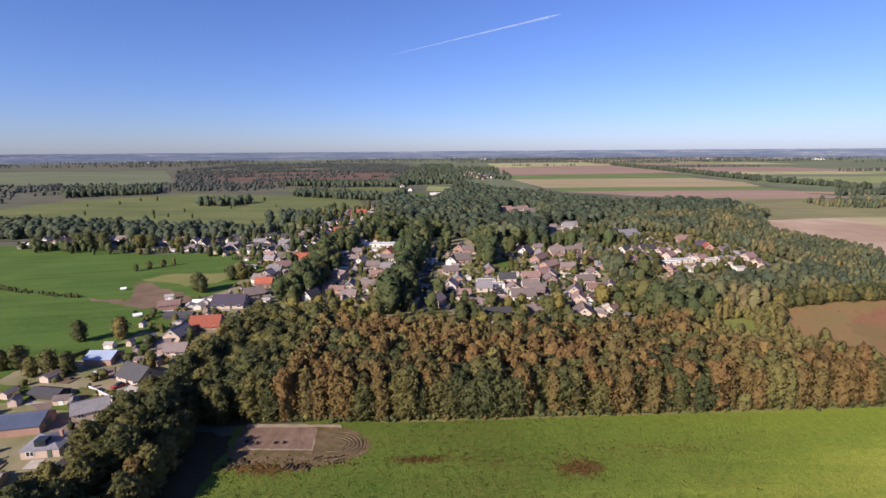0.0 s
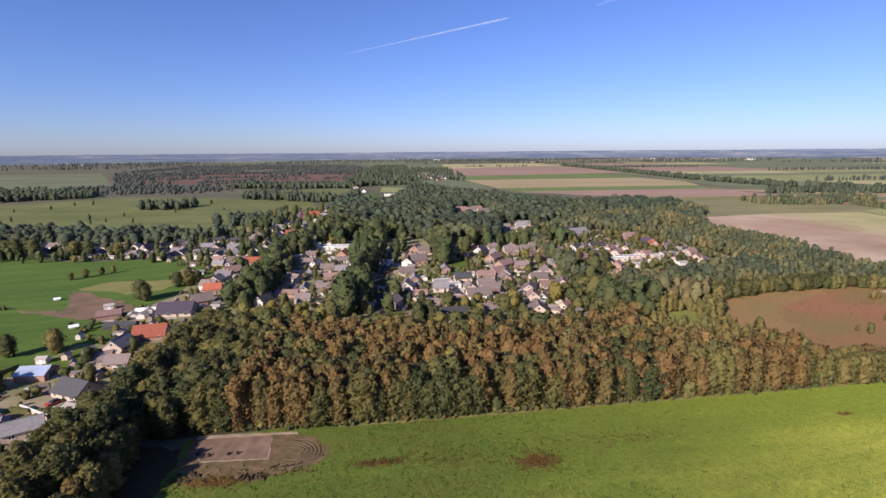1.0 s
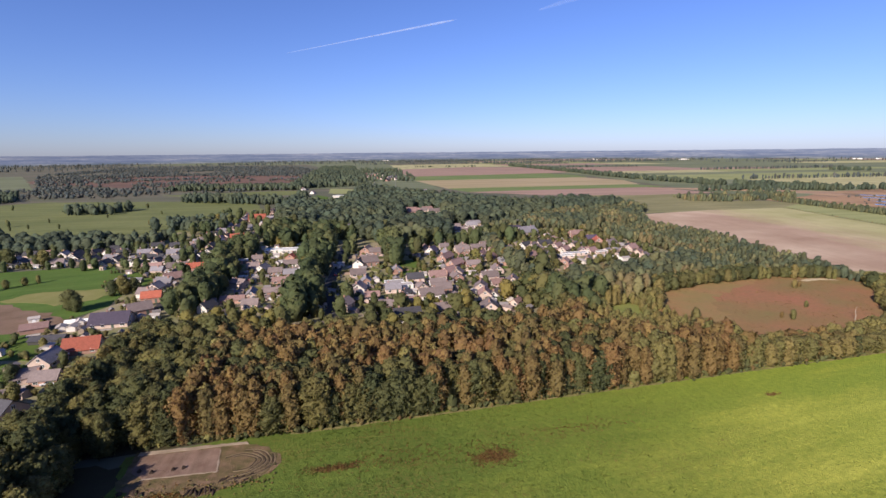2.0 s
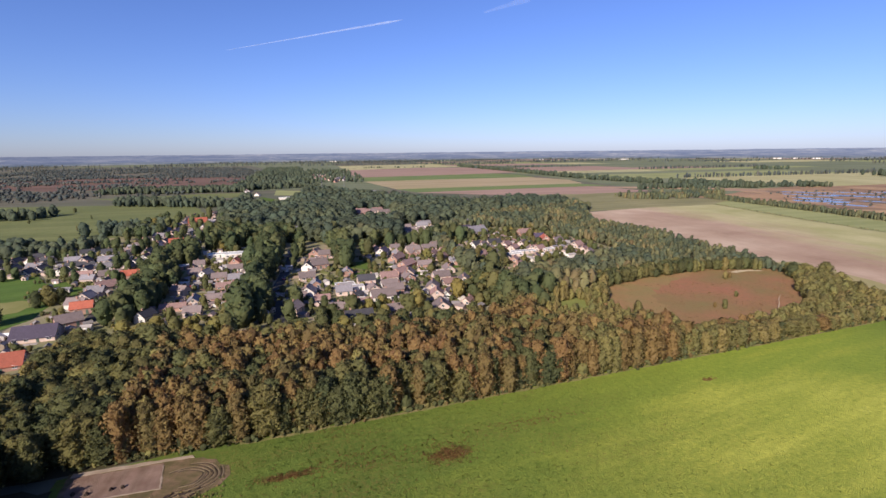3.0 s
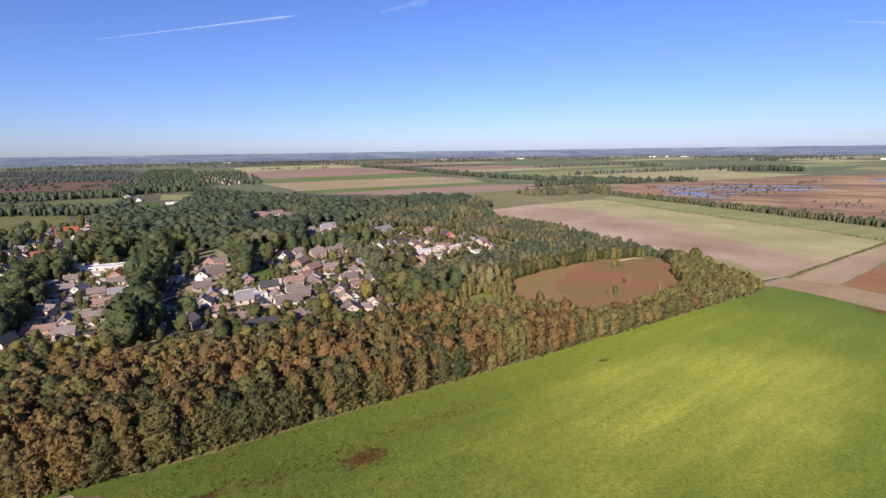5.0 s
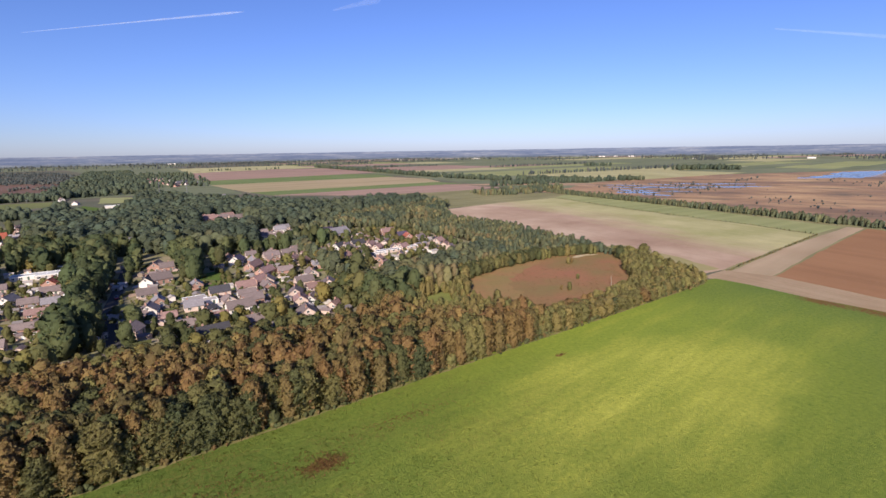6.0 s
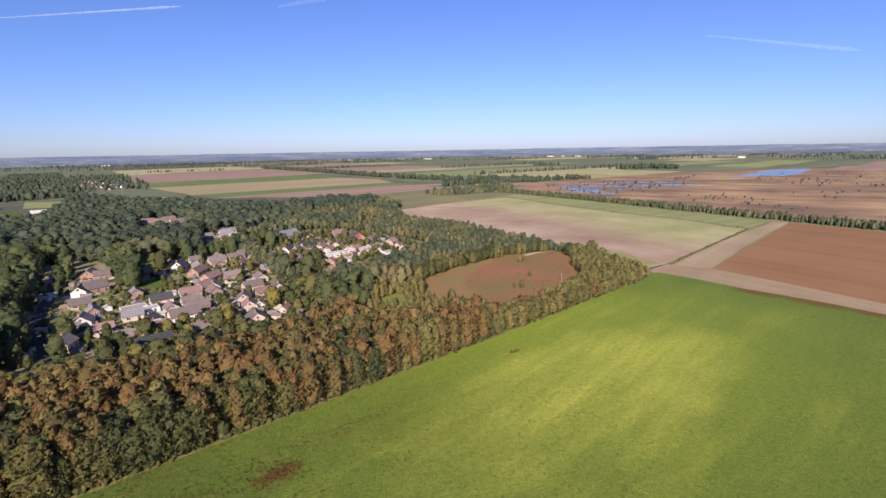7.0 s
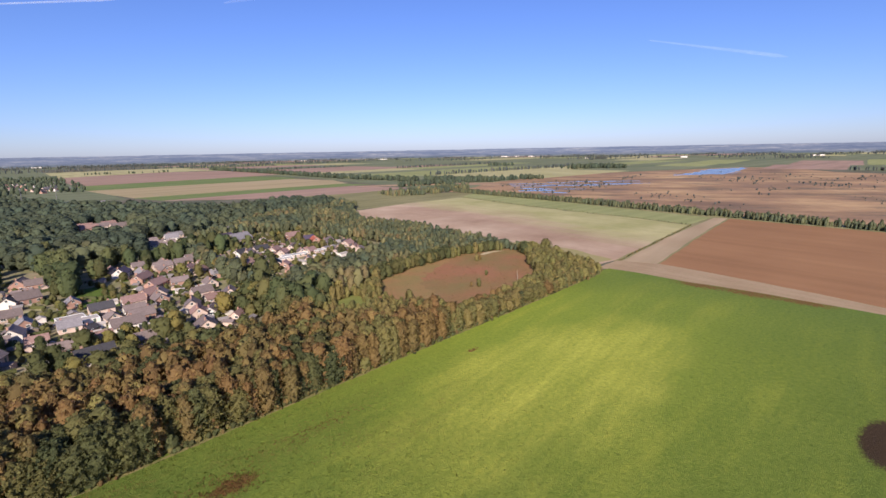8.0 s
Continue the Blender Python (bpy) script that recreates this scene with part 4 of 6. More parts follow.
# the row of tall trees along the farm road
for i in range(72):
    y = 40 + i * 2.3 + rng.uniform(-1.5, 1.5)
    x = -77.5 + rng.uniform(-5, 5)
    s = rng.uniform(0.85, 1.05)
    tall = 1.02 - 0.16 * max(0, min(1, (y - 128) / 50))
    kind = "green" if rng.random() < 0.62 else "olive"
    tree(x, y, kind, (s, s * tall * rng.uniform(0.9, 1.08)), rng.uniform(0, 360), LABELS[kind], "roadside trees", "near", rng.randrange(6))


# lower trees between the row and the meadow
for i in range(20):
    y = 52 + i * 3.3 + rng.uniform(-1.5, 1.5)
    x = -67 + rng.uniform(-3, 2.5)
    s = rng.uniform(0.7, 0.95)
    kind = rng.choice(("green", "olive", "olive", "brown"))
    tree(x, y, kind, (s * 1.1, s * rng.uniform(0.8, 1.0)), rng.uniform(0, 360), LABELS[kind], "roadside trees", "near", rng.randrange(6))


for x, y in ((-86, 90), (-87, 84), (-89, 80), (-86, 77), (-88, 72), (-85, 70), (-90, 68), (-87, 64), (-91, 62)):
    s = rng.uniform(0.66, 0.82)
    tree(x, y, "green", (s, s * rng.uniform(0.9, 1.05)), rng.uniform(0, 360), LABELS["green"], "roadside trees", "near", rng.randrange(6))


def dull_look(x, y, rng):
    n = patchy(x, y, 0.02, 5) + rng.uniform(-0.4, 0.4)
    small = max(0.55, min(1.0, 1.0 - (x - 150) / 230)) if y < 440 else 0.85
    tint = max(0.0, min(1.0, 0.55 + 0.8 * patchy(x, y, 0.03, 9) + rng.uniform(-0.3, 0.3)))
    if n < -0.05:
        return "green", rng.uniform(0.66, 1.15) * small, tint * 0.6
    return ("olive", rng.uniform(0.7, 1.2) * small, tint) if n < 0.5 else ("brown", rng.uniform(0.65, 1.15) * small, tint)


def dark_look(x, y, rng):
    n = patchy(x, y, 0.015, 2) + rng.uniform(-0.4, 0.4)
    # far and western trees get low tints, the hazed end of DULL
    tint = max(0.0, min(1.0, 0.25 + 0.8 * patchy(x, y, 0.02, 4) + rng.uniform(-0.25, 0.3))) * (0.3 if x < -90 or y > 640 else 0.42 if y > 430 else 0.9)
    return ("green", rng.uniform(0.85, 1.3), tint) if n < 0.4 else ("olive", rng.uniform(0.8, 1.2), tint)


CLOSE = [(104, 248), (138, 252), (186, 272), (222, 292), (236, 325), (225, 400), (212, 428), (190, 440), (150, 440), (122, 420), (112, 350)]
EAST_WOOD = [(96, 216), (150, 217), (165, 238), (224, 247), (274, 232), (287, 206), (293, 222), (304, 300), (314, 362), (308, 400), (303, 440), (320, 490), (344, 518), (366, 548), (376, 605), (330, 560), (250, 540), (190, 520), (130, 430), (108, 400), (104, 300), (100, 250)]
grove("wood_north_east", scatter(EAST_WOOD, 4.4, 6, (CLOSE,), 0.97, 0.5), "low", "wide olive green wood beside the fields", look_kind=dull_look, scale=0.74, spread=1.32, material=MASS["dull"])
NORTH_WOOD = [(-85, 640), (-70, 520), (-20, 470), (30, 400), (62, 395), (100, 430), (150, 480), (250, 545), (340, 570), (376, 612), (331, 640), (269, 640), (225, 680), (185, 720), (150, 790), (112, 860), (72, 960), (30, 1080), (20, 930), (-5, 880), (-70, 880), (-85, 760)]
SPORT = [(-66, 735), (-16, 725), (16, 840), (18, 1070), (-64, 1070)]
YARDS = ([(60, 518), (112, 518), (116, 622), (66, 628)], [(-18, 425), (10, 425), (10, 494), (-16, 494)], [(136, 428), (196, 440), (196, 486), (140, 474)], [(92, 425), (136, 440), (136, 492), (96, 480)], [(122, 850), (164, 840), (168, 910), (126, 920)])
north = scatter(NORTH_WOOD, 7.6, 8, (SPORT,) + YARDS, keep=0.95, jitter=0.5)
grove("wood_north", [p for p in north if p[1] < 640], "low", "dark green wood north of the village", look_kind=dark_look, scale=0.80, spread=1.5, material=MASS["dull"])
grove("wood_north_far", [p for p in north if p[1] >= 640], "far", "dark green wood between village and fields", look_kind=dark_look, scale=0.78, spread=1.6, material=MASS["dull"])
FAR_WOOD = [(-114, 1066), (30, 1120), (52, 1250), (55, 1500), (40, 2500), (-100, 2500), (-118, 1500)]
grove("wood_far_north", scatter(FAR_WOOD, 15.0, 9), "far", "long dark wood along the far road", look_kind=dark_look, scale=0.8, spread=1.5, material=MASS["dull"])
WEST_WOOD = [(-480, 440), (-330, 420), (-230, 412), (-160, 420), (-150, 470), (-220, 470), (-330, 505), (-430, 520), (-520, 540), (-600, 500)]
grove("wood_west", scatter(WEST_WOOD, 7.0, 10, keep=0.85), "far", "dark trees behind the cottages", look_kind=dark_look, scale=0.62, spread=1.55, material=MASS["dull"])
MID_WOODS = ([(-760, 460), (-520, 428), (-480, 440), (-520, 540), (-600, 560), (-760, 570)], [(-360, 690), (-290, 680), (-280, 730), (-350, 740)], [(-190, 525), (-125, 500), (-118, 560), (-180, 575)], [(-260, 830), (-90, 740), (-100, 800), (-250, 900)], [(-640, 830), (-520, 900), (-600, 1050), (-760, 980)], [(-360, 1080), (-90, 1040), (-80, 1130), (-340, 1170)])
for i, ring in enumerate(MID_WOODS):
    grove("copse", scatter(ring, 8.0, 20 + i, keep=0.8, jitter=0.8), "far", "dark copse in the rough meadows", "copse", look_kind=dark_look, scale=0.7, spread=1.3, material=MASS["dull"])
RED_HOLE = [(-880, 1540), (-480, 1230), (-110, 1330), (-130, 1620), (-500, 1800), (-880, 1800)]
MOOR_WOOD = [(-1500, 1100), (-800, 700), (-560, 780), (-480, 920), (-330, 1000), (-120, 1060), (-110, 2200), (-300, 3000), (-1200, 3000), (-1100, 2050), (-650, 1190)]
grove("wood_moor", [p for p in scatter(MOOR_WOOD, 14.5, 12, keep=0.9, jitter=0.9) if patchy(p[0] * 0.6, p[1], 0.008, 1.5) + 0.5 * patchy(p[0], p[1], 0.03, 3.5) > (0.12 if inside(*p, RED_HOLE) else -0.16)], "tiny", "scattered haze-tinted trees on the western moor", look_kind=lambda x, y, r: ("garden", r.uniform(0.5, 1.25), r.random()), scale=0.75, spread=1.5, material=MASS["far"])
BELTS = (("belt_east", [(520, -260), (538, -60), (550, 40), (561, 150), (574, 252), (585, 310), (593, 379), (604, 467), (611, 545), (622, 610)], 20, 3.3, 0.46), ("belt_diagonal", [(850, 715), (838, 810), (780, 900), (746, 1116), (760, 1300), (790, 1700), (830, 2400)], 30, 8.0, 0.7), ("copse_plain", [(1490, 930), (1640, 880), (1600, 780)], 70, 11.0, 0.8), ("copse_pair", [(1650, 1420), (1710, 1330)], 40, 11.0, 0.8), ("tree_row", [(330, 2390), (640, 2340)], 6, 9.0, 0.5),
         ("belt_corner", [(500, 655), (560, 640), (640, 640), (700, 700)], 66, 6.5, 0.6), ("hedge_north", [(640, 800), (900, 740), (1000, 700)], 40, 9.0, 0.6))
for i, (name, line, wide, gap, size) in enumerate(BELTS):
    places = []
    for a, b in zip(line, line[1:]):
        a, b = Vector(a), Vector(b)
        side = Vector((-(b - a).y, (b - a).x)).normalized()
        for k in range(int((b - a).length / gap * wide / gap * 0.9) + 1):
            p = a.lerp(b, rng.random()) + side * rng.uniform(-0.5, 0.5) * wide
            places.append((p.x, p.y))
    grove(name, places, "far", "dark green tree belt between fields", "tree belt", look_kind=(lambda x, y, r: ("olive", r.uniform(0.5, 1.0), r.uniform(0.15, 0.6))) if name == "belt_east" else dull_look if name == "belt_corner" else dark_look, scale=size * (1.2 if name == "belt_east" else 1.1), spread=1.25, material=MASS["dull"])

# ---- buildings ----
def part(name, bm, material, parent, label=""):
    """Links a bmesh as one mesh under a thing or a part."""
    me = bpy.data.meshes.new(name)
    bmesh.ops.recalc_face_normals(bm, faces=bm.faces)
    bm.to_mesh(me)
    bm.free()
    me.materials.append(material)
    ob = new(name, me)
    ob.parent = parent
    return tagged(ob, label)


def box(bm, x0, x1, y0, y1, z0, z1):
    v = [bm.verts.new(p) for p in itertools.product((x0, x1), (y0, y1), (z0, z1))]
    for f in ((0, 1, 3, 2), (4, 6, 7, 5), (0, 4, 5, 1), (2, 3, 7, 6), (0, 2, 6, 4), (1, 5, 7, 3)):
        bm.faces.new([v[i] for i in f])
    return v


def slab(bm, corners, thick):
    """A plate through four corners, thick metres deep downwards."""
    top = [bm.verts.new(c) for c in corners]
    low = [bm.verts.new((c[0], c[1], c[2] - thick)) for c in corners]
    bm.faces.new(top)
    bm.faces.new(list(reversed(low)))
    n = len(corners)
    for i in range(n):
        bm.faces.new((top[i], low[i], low[(i + 1) % n], top[(i + 1) % n]))


def unit_mesh(name, material, fill):
    bm = bmesh.new()
    fill(bm)
    bmesh.ops.recalc_face_normals(bm, faces=bm.faces)
    me = bpy.data.meshes.new(name)
    bm.to_mesh(me)
    bm.free()
    me.materials.append(material)
    return me


def fill_frame(bm):
    box(bm, -0.75, 0.75, -0.03, 0.09, -0.65, -0.57)
    box(bm, -0.75, 0.75, -0.03, 0.09, 0.57, 0.65)
    box(bm, -0.75, -0.67, -0.03, 0.08, -0.57, 0.57)
    box(bm, 0.67, 0.75, -0.03, 0.08, -0.57, 0.57)
    box(bm, -0.04, 0.04, -0.03, 0.07, -0.57, 0.57)


FRAME_ME = unit_mesh("window", frame_white, fill_frame)
PANE_ME = unit_mesh("pane", glass_dark, lambda bm: box(bm, -0.68, 0.68, -0.02, 0.05, -0.58, 0.58))
DOOR_ME = unit_mesh("door", door_paint, lambda bm: box(bm, -0.5, 0.5, -0.02, 0.08, 0, 2.1))
COLOUR_WORDS = {"red": "orange red tiled", "rust": "russet tiled", "brown": "brown tiled", "grey": "grey tiled", "dark": "dark tiled", "violet": "dark violet tiled", "slate": "pale slate", "blue": "dark blue sheet", "sheet": "pale blue metal", "white": "white flat", "flatp": "pale gravelled"}
WALL_WORDS = {"white": "white rendered", "cream": "cream brick", "brick": "red brick", "dark": "dark boarded"}
brng = random.Random(9)
BUILT = []


def window(parent, x, y, z, turn, sx=1.0):
    w = new("window", FRAME_ME)
    w.parent = parent
    w.matrix_basis = pose(x, y, z, 0, 0, turn) @ Matrix.Diagonal((sx, 1, 1, 1))
    new("pane", PANE_ME).parent = w


def building(x, y, turn, length, wide, eave, roof, wall, kind):
    """A house, barn or flat-roofed building; its ridge runs along its length."""
    name = {"house": "house", "hip": "house", "barn": "barn", "flat": "flat_roofed_building"}[kind]
    BUILT.append((x, y, math.hypot(length, wide) / 2, turn, length, wide))
    ob = new(name)
    ob.matrix_basis = pose(x, y, 0.0, 0, 0, turn)
    what = {"house": "house with a %s gabled roof", "hip": "bungalow with a %s hipped roof", "barn": "barn with a %s roof", "flat": "low building with a %s roof"}[kind] % COLOUR_WORDS[roof]
    tagged(ob, WALL_WORDS[wall] + " " + what, "barn" if kind == "barn" else "building" if kind == "flat" else "house", "village buildings")
    if kind in ("barn", "hip"):
        length, wide, eave = length * 0.74, wide * 0.78, eave * 0.74
    if kind in ("house", "flat"):
        length, wide, eave = length * 0.82, wide * 0.86, eave * 0.78
    a, b = length / 2, wide / 2
    pitch = {"house": 0.74, "hip": 0.45, "barn": 0.42, "flat": 0.0}[kind]
    top = eave + b * pitch
    bm = bmesh.new()
    ring = [(-a, -b), (a, -b), (a, b), (-a, b)]
    low = [bm.verts.new((p[0], p[1], -0.1)) for p in ring]
    high = [bm.verts.new((p[0], p[1], eave)) for p in ring]
    bm.faces.new(list(reversed(low)))
    if kind in ("house", "barn"):
        g0, g1 = bm.verts.new((-a, 0, top - 0.06)), bm.verts.new((a, 0, top - 0.06))
        bm.faces.new((low[0], low[1], high[1], high[0]))
        bm.faces.new((low[2], low[3], high[3], high[2]))
        bm.faces.new((low[1], low[2], high[2], g1, high[1]))
        bm.faces.new((low[3], low[0], high[0], g0, high[3]))
    else:
        for i in range(4):
            j = (i + 1) % 4
            bm.faces.new((low[i], low[j], high[j], high[i]))
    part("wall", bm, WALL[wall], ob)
    o, t = (0.35, 0.22)
    if kind in ("house", "barn"):
        drop = o * pitch
        for s in (-1, 1):
            bm = bmesh.new()
            slab(bm, [(-a - o, s * (b + o), eave - drop + 0.1), (a + o, s * (b + o), eave - drop + 0.1), (a + o, s * 0.02, top + 0.1), (-a - o, s * 0.02, top + 0.1)], t)
            part("roof", bm, ROOF[roof], ob)
        bm = bmesh.new()
        bmesh.ops.create_cone(bm, segments=8, radius1=0.16, radius2=0.16, depth=length + 2 * o, matrix=pose(0, 0, top + 0.06, 0, 90, 0), cap_ends=True)
        part("ridge", bm, ROOF[roof], ob)
    elif kind == "hip":
        bm = bmesh.new()
        c = max(0.5, a - b)
        base = [bm.verts.new((p[0] * (1 + o / a), p[1] * (1 + o / b), eave)) for p in ring]
        g0, g1 = bm.verts.new((-c, 0, top)), bm.verts.new((c, 0, top))
        for f in ((base[0], base[1], g1, g0), (base[2], base[3], g0, g1), (base[1], base[2], g1), (base[3], base[0], g0), tuple(reversed(base))):
            bm.faces.new(f)
        part("roof", bm, ROOF[roof], ob)
        bm = bmesh.new()
        box(bm, -1.4, 1.2, -3.2, -0.8, top - 1.5, top + 0.35)
        part("roof_light", bm, glass_dark, ob, "dark box shaped roof light")
    else:
        bm = bmesh.new()
        box(bm, -a + 0.25, a - 0.25, -b + 0.25, b - 0.25, eave - 0.05, eave + 0.12)
        part("roof", bm, ROOF[roof], ob)
        bm = bmesh.new()
        for q in ((-a, a, -b, -b + 0.25), (-a, a, b - 0.25, b), (-a, -a + 0.25, -b + 0.25, b - 0.25), (a - 0.25, a, -b + 0.25, b - 0.25)):
            box(bm, *q, eave, eave + 0.3)
        part("parapet", bm, frame_white, ob)
    if kind in ("house", "hip"):
        cx = brng.choice((-0.6, -0.2, 0.3, 0.65)) * a
        bm = bmesh.new()
        box(bm, cx - 0.35, cx + 0.35, 0.3, 0.95, top - 1.2, top + 0.75)
        box(bm, cx - 0.42, cx + 0.42, 0.23, 1.02, top + 0.75, top + 0.85)
        part("chimney", bm, WALL["brick"], ob)
    if wall == "dark" or kind == "barn":
        bm = bmesh.new()
        box(bm, a - 0.02, a + 0.08, -1.6, 1.6, 0, min(3.2, eave - 0.2))
        part("barn_door", bm, door_paint, ob)
        return ob
    if y > 800:
        return ob
    n = max(2, int(length / 3.4))
    for i in range(n):
        px = -a + (i + 0.5) * length / n
        if i == n // 2:
            d = new("door", DOOR_ME)
            d.parent = ob
            d.matrix_basis = pose(px, -b - 0.02, 0.05, 0, 0, 180)
        else:
            window(ob, px, -b, 1.45, 180, brng.choice((0.8, 1.0, 1.25)))
    for s, tt in ((-a, 90), (a, -90)):
        if y < 420:
            window(ob, s, -b * 0.35, 1.45, tt)
        if kind == "house" and wide > 6 and y < 420:
            window(ob, s, 0, eave + b * pitch * 0.38, tt, 0.8)
    return ob


# farms west of the road
building(-101.9, 113.6, 8, 12, 10, 3.2, "slate", "cream", "hip")
building(-118.3, 123.2, 12, 20, 11, 3.6, "blue", "brick", "barn")
building(-124.2, 141.7, -10, 14, 6, 2.6, "dark", "dark", "barn")
building(-103.3, 131, 30, 11, 7, 3, "grey", "cream", "house")
building(-102.9, 153.4, -25, 14, 10, 2.8, "dark", "cream", "house")
building(-124.5, 167.8, 0, 13, 10, 3.4, "sheet", "brick", "barn")
building(-108.9, 177.2, 20, 9, 7, 3, "brown", "cream", "house")
building(-109.2, 190.4, 80, 11, 9, 3.2, "grey", "cream", "house")
building(-101.3, 174.5, 0, 10, 7, 2.8, "brown", "brick", "house")
building(-103.3, 202.5, 8, 15, 11, 2.6, "red", "brick", "house")
building(-121.7, 215.1, 0, 17, 7, 2.5, "dark", "dark", "barn")
building(-135.1, 230.9, 20, 13, 9, 3, "rust", "brick", "barn")
building(-105.9, 233, 2, 19, 12, 2.6, "violet", "cream", "house")
building(-99.8, 247.3, 30, 12, 9, 3.5, "brown", "brick", "house")
building(-101.2, 267, 8, 11, 8, 4, "red", "brick", "house")
building(-129, 311.2, -5, 20, 5, 2.8, "grey", "white", "barn")
building(-104.7, 310.4, 35, 12, 9, 3.2, "rust", "cream", "house")
# street to the north west
building(-337.9, 396.9, 80, 10, 8, 3, "dark", "white", "house")
building(-340.2, 414.4, 80, 9, 7, 3, "grey", "white", "house")
building(-301.6, 391.9, 5, 14, 7, 3, "grey", "white", "house")
building(-301.8, 405.1, 10, 11, 7, 3, "brown", "white", "house")
building(-269.7, 391.2, 80, 9, 7, 3, "dark", "white", "house")
building(-245.5, 385.5, 85, 9, 7, 3, "dark", "white", "house")
building(-227.4, 375.4, 20, 10, 7, 3, "dark", "white", "house")
building(-222.5, 380.1, 85, 9, 7, 3, "dark", "white", "house")
building(-210.6, 378.7, 10, 11, 8, 3, "rust", "white", "house")
building(-197.7, 373.7, 10, 10, 8, 3, "brown", "white", "house")
building(-194, 390.8, 80, 10, 8, 3, "dark", "white", "house")
building(-177.6, 378, 80, 10, 8, 3, "dark", "white", "house")
building(-164.4, 364.8, 80, 10, 7, 3, "dark", "white", "house")
building(-160.4, 373.9, 70, 9, 7, 3, "dark", "white", "house")
building(-144.4, 361.1, 80, 10, 7, 3.2, "dark", "white", "house")
building(-130.6, 361.8, 80, 10, 7, 3, "dark", "white", "house")
building(-128.4, 345.8, 5, 14, 7, 2.8, "rust", "brick", "house")
building(-123.3, 368.3, 10, 11, 7, 3, "grey", "white", "house")
building(-111.5, 341.5, 5, 15, 8, 3, "brown", "brick", "house")
building(-99.4, 337.3, 8, 13, 8, 3, "red", "brick", "house")
building(-151.9, 398.7, 10, 11, 7, 3, "grey", "white", "house")
building(-152.3, 427.1, 10, 11, 7, 3, "dark", "white", "house")
building(-128.5, 391.7, 10, 13, 8, 3, "grey", "white", "house")
building(-180.2, 421.9, 20, 10, 7, 3, "dark", "white", "house")
building(-193.1, 440.8, 20, 10, 7, 3, "grey", "white", "house")
building(-210.6, 436.1, 80, 8, 6, 3, "white", "white", "house")
building(-95.3, 393.6, 80, 14, 10, 4, "red", "brick", "house")
building(-104.7, 392.2, 80, 10, 7, 3, "dark", "white", "house")
building(-95.6, 449.2, 10, 14, 9, 4, "red", "brick", "house")
building(-98.6, 570.4, 5, 22, 14, 5, "red", "brick", "house")
building(-98.9, 511.5, 20, 11, 8, 3, "grey", "white", "house")
building(-84.3, 502.5, 60, 11, 8, 3, "brown", "white", "house")
building(-82.2, 548.1, 60, 10, 8, 3, "dark", "white", "house")
building(-84.5, 463.7, 30, 11, 8, 3, "dark", "white", "house")
building(-115.6, 473.2, 30, 9, 7, 3, "dark", "white", "house")
building(-121, 530.2, 30, 10, 8, 3, "grey", "white", "house")
building(-94, 655.1, 60, 12, 8, 3, "brown", "white", "house")
# block between the two avenues
building(-68.2, 242.2, 60, 9, 7, 4, "dark", "white", "house")
building(-59.5, 255.3, 0, 14, 5, 2.8, "rust", "brick", "house")
building(-64.8, 304, 0, 9, 4, 2.5, "white", "white", "flat")
building(-54.8, 321, 70, 10, 8, 3.5, "grey", "white", "house")
building(-74.2, 350.8, 5, 12, 6, 3, "grey", "brick", "flat")
building(-45.9, 311.9, 0, 10, 7, 3, "brown", "brick", "house")
building(-39.8, 351.4, 75, 12, 8, 4, "red", "brick", "house")
building(-39.1, 333.1, 5, 11, 7, 3, "brown", "white", "house")
building(-53.9, 385.1, 0, 22, 9, 3.2, "white", "white", "flat")
building(-32.4, 382.7, 1, 44, 12, 3.4, "white", "white", "flat")
building(-25.5, 336.2, 60, 15, 9, 3.5, "brown", "brick", "house")
building(-26.3, 311.5, 55, 12, 7, 3, "rust", "brick", "house")
building(-27.4, 294.1, 55, 12, 7, 3, "rust", "brick", "house")
building(-27.7, 275.8, 55, 11, 7, 3, "brown", "white", "house")
building(-37.7, 289.4, 0, 17, 6, 2.6, "rust", "brick", "house")
building(-41.1, 266.1, 0, 14, 6, 2.8, "brown", "brick", "house")
building(-29.6, 262.3, 0, 12, 6, 2.8, "brown", "white", "house")
building(-29.1, 243.7, 75, 8, 7, 4, "brown", "cream", "house")
building(-34.4, 244.1, 75, 7, 6, 3.5, "dark", "cream", "house")
building(-2, 445.2, 20, 14, 10, 4, "grey", "white", "house")
building(-18.9, 324.4, 60, 9, 6, 3, "brown", "white", "house")
# block east of the avenue
building(3.9, 257.9, 78, 10, 9, 4.5, "brown", "white", "house")
building(-0.7, 251.5, 0, 9, 8, 3, "brown", "white", "house")
building(-3.5, 232.5, 60, 9, 8, 4, "brown", "cream", "house")
building(10.6, 246.5, 0, 9, 6, 2.6, "rust", "white", "house")
building(13, 324.5, 15, 13, 10, 4, "brown", "brick", "house")
building(6.1, 321, 75, 10, 8, 4, "dark", "white", "house")
building(13.2, 361.4, 70, 13, 10, 4, "brown", "brick", "house")
building(18.5, 356.6, 0, 10, 8, 4, "brown", "brick", "house")
building(24.4, 269.7, 4, 13, 8, 2.8, "flatp", "white", "flat")
building(29.5, 262.9, 4, 11, 7, 2.8, "flatp", "white", "flat")
building(36.9, 273.9, 2, 12, 8, 4, "dark", "cream", "house")
building(50.7, 276.4, 2, 12, 8, 4, "rust", "cream", "house")
building(48.4, 263.1, 2, 11, 7, 3, "brown", "white", "house")
building(40.7, 240.5, 3, 15, 9, 3.6, "brown", "white", "house")
